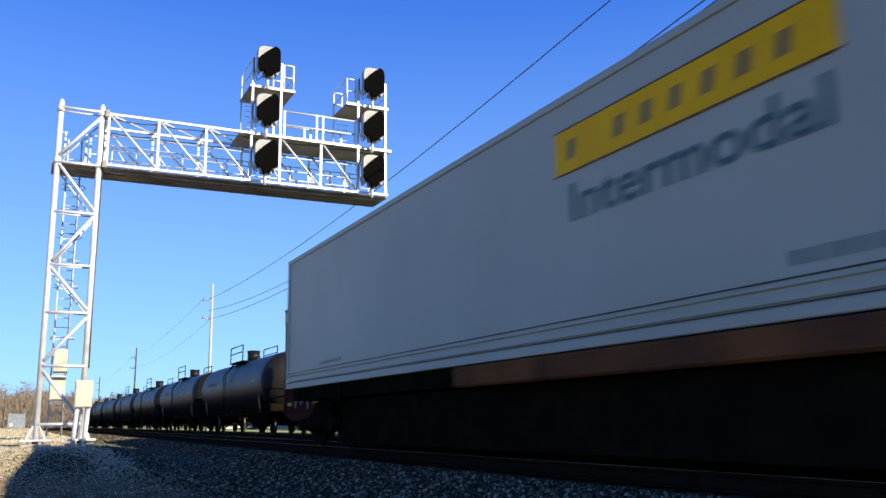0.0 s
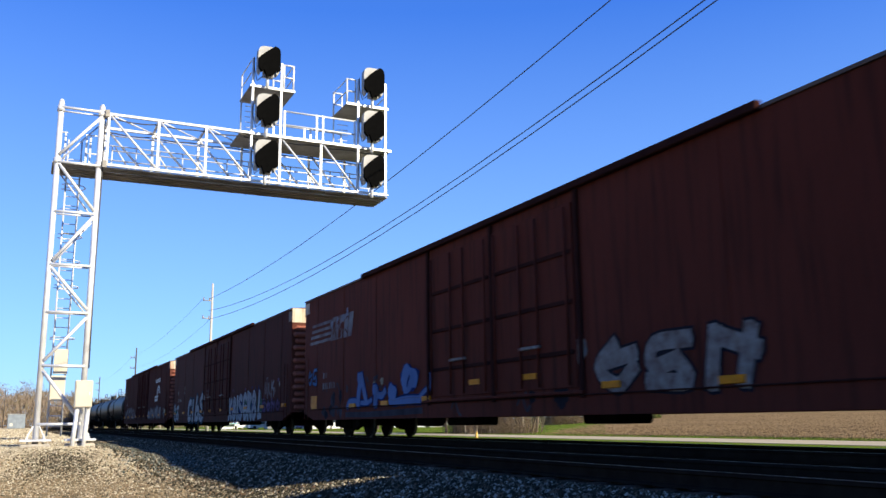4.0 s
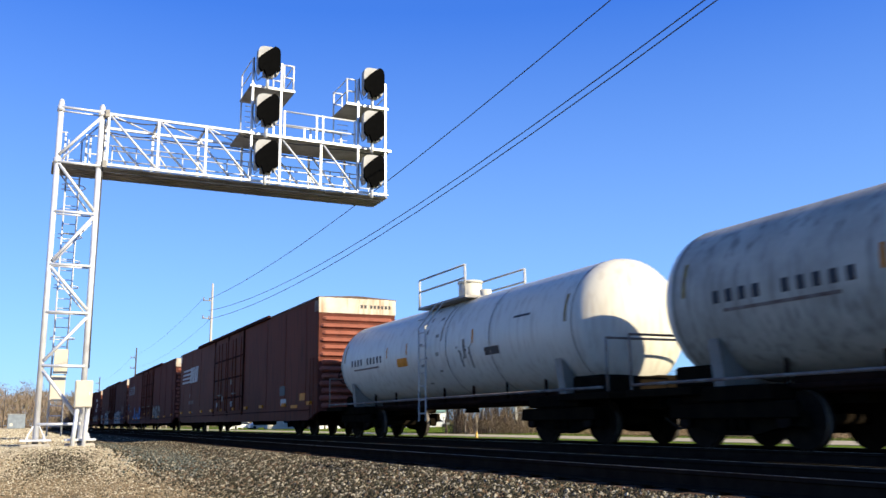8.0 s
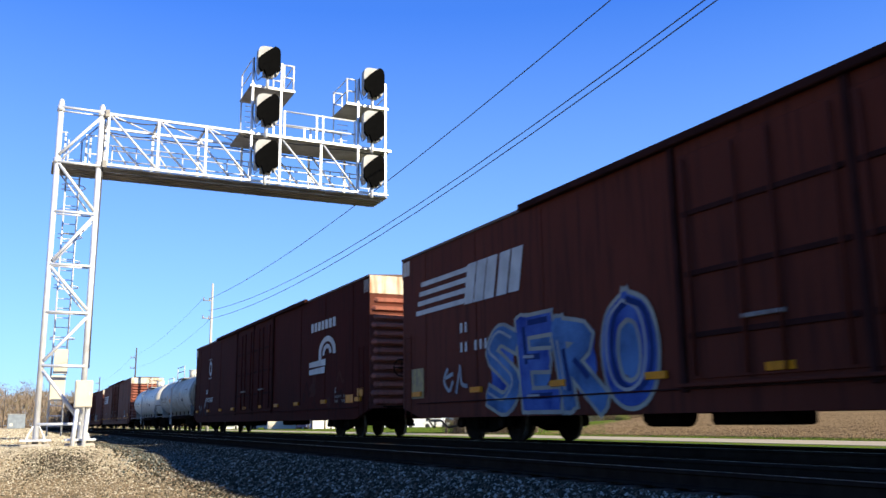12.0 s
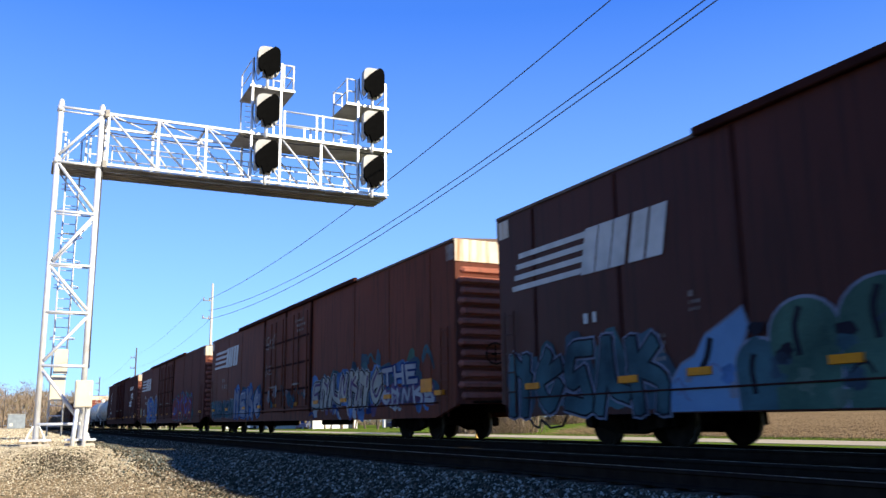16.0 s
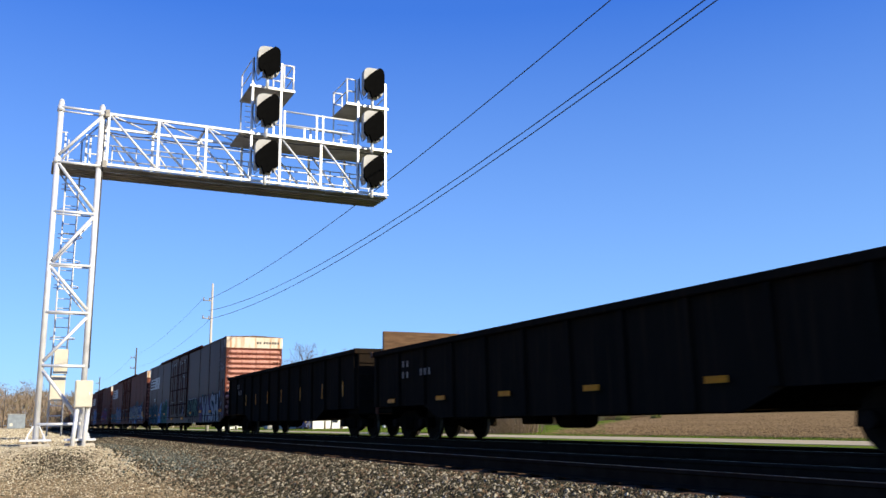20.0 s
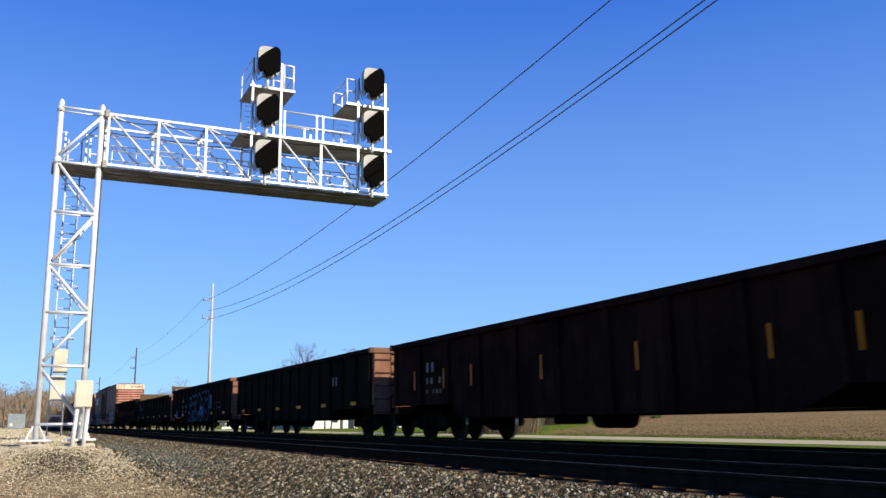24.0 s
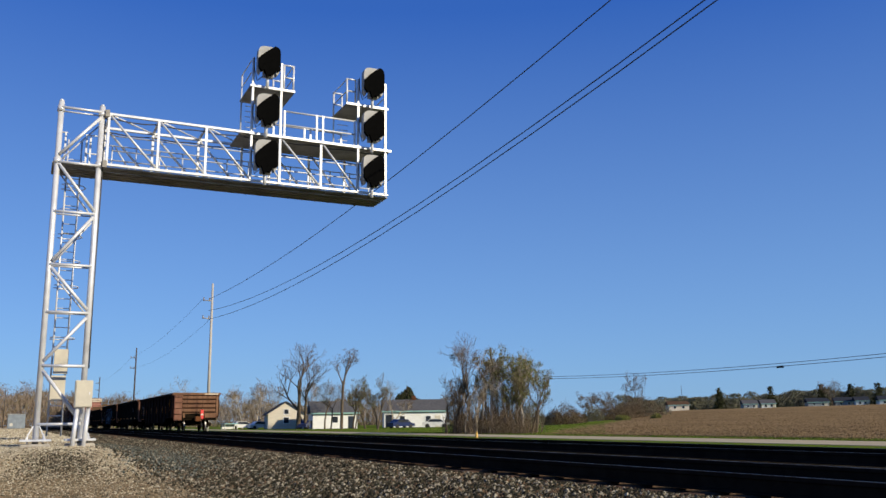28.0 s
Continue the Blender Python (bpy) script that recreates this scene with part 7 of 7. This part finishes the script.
    far += [(x, y, 3.5, 9.5), (x, y, 6, 5)]
woods("distant_conifers", far, "evergreen", "dark distant conifers", 33, 0.4, 150)


# ---- houses and vehicles ----
def house(px, d, w, depth, wall_h, roof_h, wall, roof, label, turn=0, gable=False, windows=2):
    x, y = polar(px, d)
    az = math.degrees(YAW + math.atan((px - 784) / 1514.5))
    t = thing("house", (x, y, ground_z(x, y)), label, "house", rz=-az + turn)
    b = BM()
    box(b, -w / 2, w / 2, 0, depth, -0.2, wall_h)
    if gable:
        prism(b, [(-w / 2, wall_h), (w / 2, wall_h), (0, wall_h + roof_h)], "y", 0.002, depth)
    part("wall", b, wall, t)
    b = BM()
    if gable:
        for s in (-1, 1):
            prism(b, [(0, wall_h + roof_h + 0.15), (s * (w / 2 + 0.4), wall_h - 0.15), (s * (w / 2 + 0.4), wall_h - 0.3), (0, wall_h + roof_h)], "y", -0.35, depth + 0.35)
    else:
        prism(b, [(-0.4, wall_h), (depth + 0.4, wall_h), (depth / 2, wall_h + roof_h)], "x", -w / 2 - 0.4, w / 2 + 0.4)
    part("roof", b, roof, t, "grey shingle roof")
    b = BM()
    box(b, -w / 2 - 0.42, w / 2 + 0.42, -0.46, -0.41, wall_h - 0.16, wall_h + 0.06)
    if not gable:
        part("eaves_board", b, "trim", t)
    else:
        b.free()
    for k in range(windows):
        xx = -w / 2 + w * (k + 0.7) / (windows + 0.4)
        b = BM()
        box(b, xx - 0.55, xx + 0.55, -0.07, -0.004, 0.9, 2.1)
        win = part("window", b, "siding", t)
        b = BM()
        box(b, xx - 0.45, xx + 0.45, -0.085, -0.074, 1.0, 2.0)
        part("pane", b, "pane", win)
    b = BM()
    dx = w * 0.36
    box(b, dx - 0.5, dx + 0.5, -0.05, -0.004, 0, 2.05)
    part("door", b, "pane" if windows < 2 else "siding_cream", t)
    if w > 10:
        # A flat dark panel stands in for the shade inside the porch.
        b = BM()
        box(b, -w / 2 + 0.3, -w / 2 + 1.7, -0.06, -0.004, 0.0, 2.3)
        part("porch_opening", b, "pane", t, "dark panel for the shaded porch opening")
        b = BM()
        box(b, -0.4, 0.4, depth / 2 - 0.3, depth / 2 + 0.3, wall_h + roof_h - 0.4, wall_h + roof_h + 0.7)
        part("chimney", b, "rust", t, "brick chimney")
    if gable:
        b = BM()
        box(b, -0.5, 0.5, -0.07, -0.004, wall_h - 0.2, wall_h + 0.8)
        win = part("window", b, "siding", t)
        b = BM()
        box(b, -0.38, 0.38, -0.085, -0.074, wall_h - 0.1, wall_h + 0.7)
        part("pane", b, "pane", win)
    return t


house(508, 158, 6.4, 8, 2.7, 2.0, "siding_cream", "shingle", "small cream gabled house behind a bare tree", 6, True, 1)
house(593, 150, 7.6, 7, 2.6, 2.1, "siding", "shingle", "low white garage with a grey roof", 8, False, 1)
house(732, 160, 11.4, 8, 2.9, 2.2, "siding", "shingle", "white bungalow with grey roof and teal eaves", 4, False, 2)
for px, d, w, wall, roof in ((1191, 345, 7.5, "siding_cream", "wood"), (1316, 385, 7, "siding_grey", "shingle"), (1347, 388, 7, "siding", "shingle"), (1434, 388, 10, "siding_grey", "shingle_blue"), (1480, 390, 9, "siding_grey", "shingle_blue"), (1511, 386, 6, "siding", "shingle_blue"), (1556, 384, 8, "siding", "shingle_blue")):
    house(px, d, w * (1.0 if px < 1200 else 0.8), 8, 2.3, 1.5 if px < 1200 else 1.8, wall, roof, "distant low house beyond the field" if wall != "siding_cream" else "distant tan house at the corner of the field", 10, False, 2)


def parked_car(px, d, paint, label, turn=0):
    x, y = polar(px, d)
    az = math.degrees(YAW + math.atan((px - 784) / 1514.5))
    t = thing("parked_car", (x, y, ground_z(x, y)), label, "car", "cars parked at the houses", rz=-az + turn)
    b = BM()
    prism(b, [(-2.2, 0.3), (2.2, 0.3), (2.25, 0.7), (1.4, 0.88), (0.8, 1.4), (-0.9, 1.42), (-1.6, 0.92), (-2.2, 0.85)], "y", -0.85, 0.85)
    part("body", b, paint, t)
    b = BM()
    prism(b, [(1.25, 0.9), (0.75, 1.33), (-0.85, 1.35), (-1.4, 0.94)], "y", -0.86, 0.86)
    part("glazing", b, "pane", t)
    for xx in (-1.35, 1.35):
        for s in (-1, 1):
            b = BM()
            rod(b, (xx, s * 0.72, 0.32), (xx, s * 0.9, 0.32), 0.32, 16)
            part("wheel", b, "rubber", t)
    return t


parked_car(707, 140, "car_blue", "dark blue car parked before the bungalow", 38)
parked_car(768, 142, "car_white", "white car parked before the bungalow", -5)
parked_car(463, 165, "car_white", "white car parked on the grass", 20)
parked_car(432, 168, "car_white", "white car parked on the grass", 10)
parked_car(544, 150, "car_blue", "dark car parked beside the garage", 65)

# low shelter on the lawn
x, y = polar(410, 165)
shelter = thing("lawn_shelter", (x, y, ground_z(x, y)), "low white-framed shelter with a teal roof on the grass", "shelter", rz=20)
for xx in (-1.3, 1.3):
    for yy in (-0.5, 0.5):
        b = BM()
        box(b, xx - 0.05, xx + 0.05, yy - 0.05, yy + 0.05, -0.05, 0.95)
        part("post", b, "shed_white", shelter)
b = BM()
box(b, -1.45, 1.45, -0.65, 0.65, 0.955, 1.1, 0.03)
part("roof", b, "trim", shelter)
b = BM()
box(b, -1.24, 1.24, 0.45, 0.5, 0.1, 0.9)
part("back_panel", b, "shed_white", shelter)

# marker at the road's edge
x, y = polar(838, 54.5)
hydrant = thing("road_marker", (x, y, ground_z(x, y)), "small faded yellow marker post at the road edge", "marker post")
b = BM()
rod(b, (0, 0, -0.1), (0, 0, 0.32), 0.1, 10, 0.07)
rod(b, (0, 0, 0.32), (0, 0, 0.44), 0.07, 10, 0.04)
part("post", b, "orange", hydrant)

# equipment case beyond the bridge, on the left of the line
x, y = polar(39, 128)
case = thing("equipment_case", (x, y, ground_z(x, y)), "grey-blue metal equipment case beside the gravel", "equipment case")
b = BM()
box(b, -1.05, 1.05, -0.6, 0.6, 0.05, 1.85, 0.03)
part("body", b, "case_grey", case)
b = BM()
box(b, -1.12, 1.12, -0.67, 0.67, 1.854, 1.95, 0.02)
part("lid", b, "hood", case)
for xx in (-0.52, 0.52):
    b = BM()
    box(b, xx - 0.48, xx + 0.48, -0.625, -0.604, 0.1, 1.8, 0.006)
    part("door", b, "case_grey", case)
b = BM()
box(b, -0.75, -0.4, -0.64, -0.626, 0.35, 0.75)
part("notice", b, "decal", case, "pale notice plate")
x, y = polar(2, 105)
case = thing("plastic_bin", (x, y, ground_z(x, y)), "teal plastic bin beside the equipment case", "bin")
b = BM()
box(b, -0.45, 0.45, -0.45, 0.45, 0, 1.1, 0.05)
part("body", b, "teal", case)

# roadside line beyond the road
for px, d, top in ((16, 200, 7.8), (915, 150, 7.9), (1700, 95, 7.1), (866, 79, 7.0), (1197, 400, 14.5)):
    x, y = polar(px, d)
    t = thing("utility_pole", (x, y, ground_z(x, y)), "slim weathered utility pole beside the road", "utility pole")
    b = BM()
    rod(b, (0, 0, -0.3), (0, 0, top - ground_z(x, y)), 0.12, 10, 0.08)
    part("shaft", b, "dark_pole", t)
for z in (7.7, 7.36):
    wire((polar(915, 150) + (z,), polar(1700, 95) + (z - 0.85,)), 0.7, 0.032)
splice = thing("cable_splice_case", (79.1, 73.1, 6.18), "black cable splice case hung on the roadside wire", "splice case", rz=2)
b = BM()
rod(b, (0, -0.42, -0.06), (0, 0.42, -0.06), 0.13, 10)
rod(b, (0, -0.55, -0.03), (0, -0.42, -0.06), 0.04, 8, 0.11)
rod(b, (0, 0.42, -0.06), (0, 0.55, -0.03), 0.11, 8, 0.04)
part("body", b, "black", splice)


# ---- ties, stones ----
tb = BM()
box(tb, -1.32, 1.32, -0.115, 0.115, -0.34, -0.174, 0.012)
tie_mesh = mesh_of("tie", tb, "tie")
pb = BM()
box(pb, -0.18, 0.18, -0.09, 0.09, -0.1735, -0.16)
plate_mesh = mesh_of("tie_plate", pb, "rail_side")
rnd = random.Random(3)
for tr, y0, n in ((near_track, -4.0, 130), (far_track, 2.0, 110)):
    for k in range(n):
        ob = part("tie", tie_mesh, "tie", tr)
        ob.matrix_basis = pose(rnd.uniform(-0.06, 0.06), y0 + 0.55 * k + rnd.uniform(-0.03, 0.03), rnd.uniform(-0.03, 0.0) - (0.028 if tr is far_track else 0), 0, 0, rnd.uniform(-1, 1))

STONE = [Vector(v).normalized() for v in ((1, 0, 0.2), (-0.2, 1, 0), (-1, 0.1, -0.1), (0.1, -1, 0.1), (0.1, 0.1, 1), (0, -0.1, -1))]
STONE_F = [(0, 1, 4), (1, 2, 4), (2, 3, 4), (3, 0, 4), (1, 0, 5), (2, 1, 5), (3, 2, 5), (0, 3, 5)]


def stones(name, n, where, s0, s1, material, label, seed):
    """Loose stones, each a rough eight-sided lump, joined into one."""
    rnd = random.Random(seed)
    vs, fs = [], []
    for _ in range(n):
        x, y = where(rnd)
        s = rnd.uniform(s0, s1)
        z = ground_z(x, y) + s * 0.25
        c, a = Vector((x, y, z)), rnd.uniform(0, 6.28)
        k = len(vs)
        ca, sa = math.cos(a), math.sin(a)
        for v in STONE:
            p = Vector((v.x * rnd.uniform(0.7, 1.3), v.y * rnd.uniform(0.5, 1.0), v.z * rnd.uniform(0.5, 0.9))) * s
            vs.append((c.x + p.x * ca - p.y * sa, c.y + p.x * sa + p.y * ca, c.z + p.z))
        fs += [(k + i, k + j, k + m) for i, j, m in STONE_F]
    me = bpy.data.meshes.new(name)
    me.from_pydata(vs, [], fs)
    me.materials.append(M[material])
    return tagged(new(name, me), label, "stones", kind="stuff")


stones("ballast_stones", 80000, lambda r: (min(5.46, 2.45 + 3.0 * r.random() ** 0.75 + r.gauss(0, 0.3)), 5 + 38 * r.random() ** 1.7), 0.020, 0.050, "stones", "loose dark and rusty ballast stones on the shoulder", 51)
stones("fresh_stones", 8500, lambda r: (3.4 + r.gauss(0, 0.5), 19 + 15 * r.random() + r.gauss(0, 1.5)), 0.024, 0.048, "blue_stones", "patch of fresher blue-grey ballast stones", 53)
stones("gravel_stones", 34000, lambda r: (-4.5 + 7.1 * r.random() ** 0.9 + r.gauss(0, 0.25), 15 + r.gauss(0, 1.5) + 22 * r.random() ** 1.3), 0.010, 0.028, "pebbles", "loose pale gravel stones", 52)
stones("far_gravel", 16000, lambda r: (-9 + 11.5 * r.random() ** 0.7, 35 + 110 * r.random() ** 1.5), 0.03, 0.07, "pebbles", "loose pale gravel stones further along the line", 56)
stones("far_ballast", 9000, lambda r: (2.8 + 2.6 * r.random(), 40 + 90 * r.random() ** 1.4), 0.03, 0.06, "stones", "loose dark ballast stones further along the line", 57)
def in_field(r):
    d = 48 + 170 * r.random() ** 1.8
    a = 0.575 + 0.085 * smooth(55, 165, d) + 0.42 * r.random()
    return max(37.0, d * math.sin(a)), d * math.cos(a)


stones("field_clods", 30000, in_field, 0.025, 0.075, "clods", "clods and stubble on the ploughed field", 58)


def grass_blades(name, n, where, h, label, seed):
    """Upright blades and tufts, joined into one."""
    rnd = random.Random(seed)
    vs, fs = [], []
    for _ in range(n):
        x, y = where(rnd)
        z, s = ground_z(x, y), h * rnd.uniform(0.5, 1.4)
        e = Vector((rnd.uniform(-1, 1), rnd.uniform(-1, 1), 0)).normalized() * s * 0.35
        t = Vector((x + rnd.gauss(0, 0.4) * s, y + rnd.gauss(0, 0.4) * s, z + s))
        k = len(vs)
        vs += [(x - e.x, y - e.y, z - 0.02), (x + e.x, y + e.y, z - 0.02), tuple(t)]
        fs.append((k, k + 1, k + 2))
    me = bpy.data.meshes.new(name)
    me.from_pydata(vs, [], fs)
    me.materials.append(M["blades"])
    return tagged(new(name, me), label, "grass", kind="stuff")


grass_blades("verge_grass", 30000, lambda r: (33.1 + 3.6 * r.random(), 14 + 130 * r.random() ** 1.5), 0.055, "uneven spring grass on the far verge of the road", 61)
grass_blades("trackside_grass", 16000, lambda r: (15.6 + 12.6 * r.random() ** 0.6, 10 + 110 * r.random() ** 1.4), 0.035, "thin olive grass between the tracks and the road", 62)
grass_blades("lawn_grass", 22000, lambda r: ((lambda px, d: polar(px, d))(420 + 640 * r.random(), 62 + 90 * r.random())), 0.07, "spring grass on the lawns before the houses", 63)
stones("mixed_stones", 42000, lambda r: (-3.5 + 6.4 * r.random() ** 0.8 + r.gauss(0, 0.35), 8 + 10.5 * r.random() + r.gauss(0, 1)), 0.012, 0.034, "mixed_stones", "loose brown and tan mixed gravel stones", 54)
stones("dirt_stones", 3600, lambda r: (0.8 + r.gauss(0, 0.45), 20.5 + r.gauss(0, 1.5)), 0.012, 0.032, "stones", "brown dirty patch of gravel stones", 55)


# ---- what moves ----
def motions():
    times = [2.0 * k for k in range(15)]
    for car, mid in cars:
        walk(car, [(t, pose(XF, mid + travel(t), 0.003)) for t in times])
    walk(container, [(t, pose(XN, NEAR0 - 8.15 + NEARV * t, 0.003)) for t in (0.0, 1.0, 4.0, 12.0, 20.0, 28.0)])


motions()
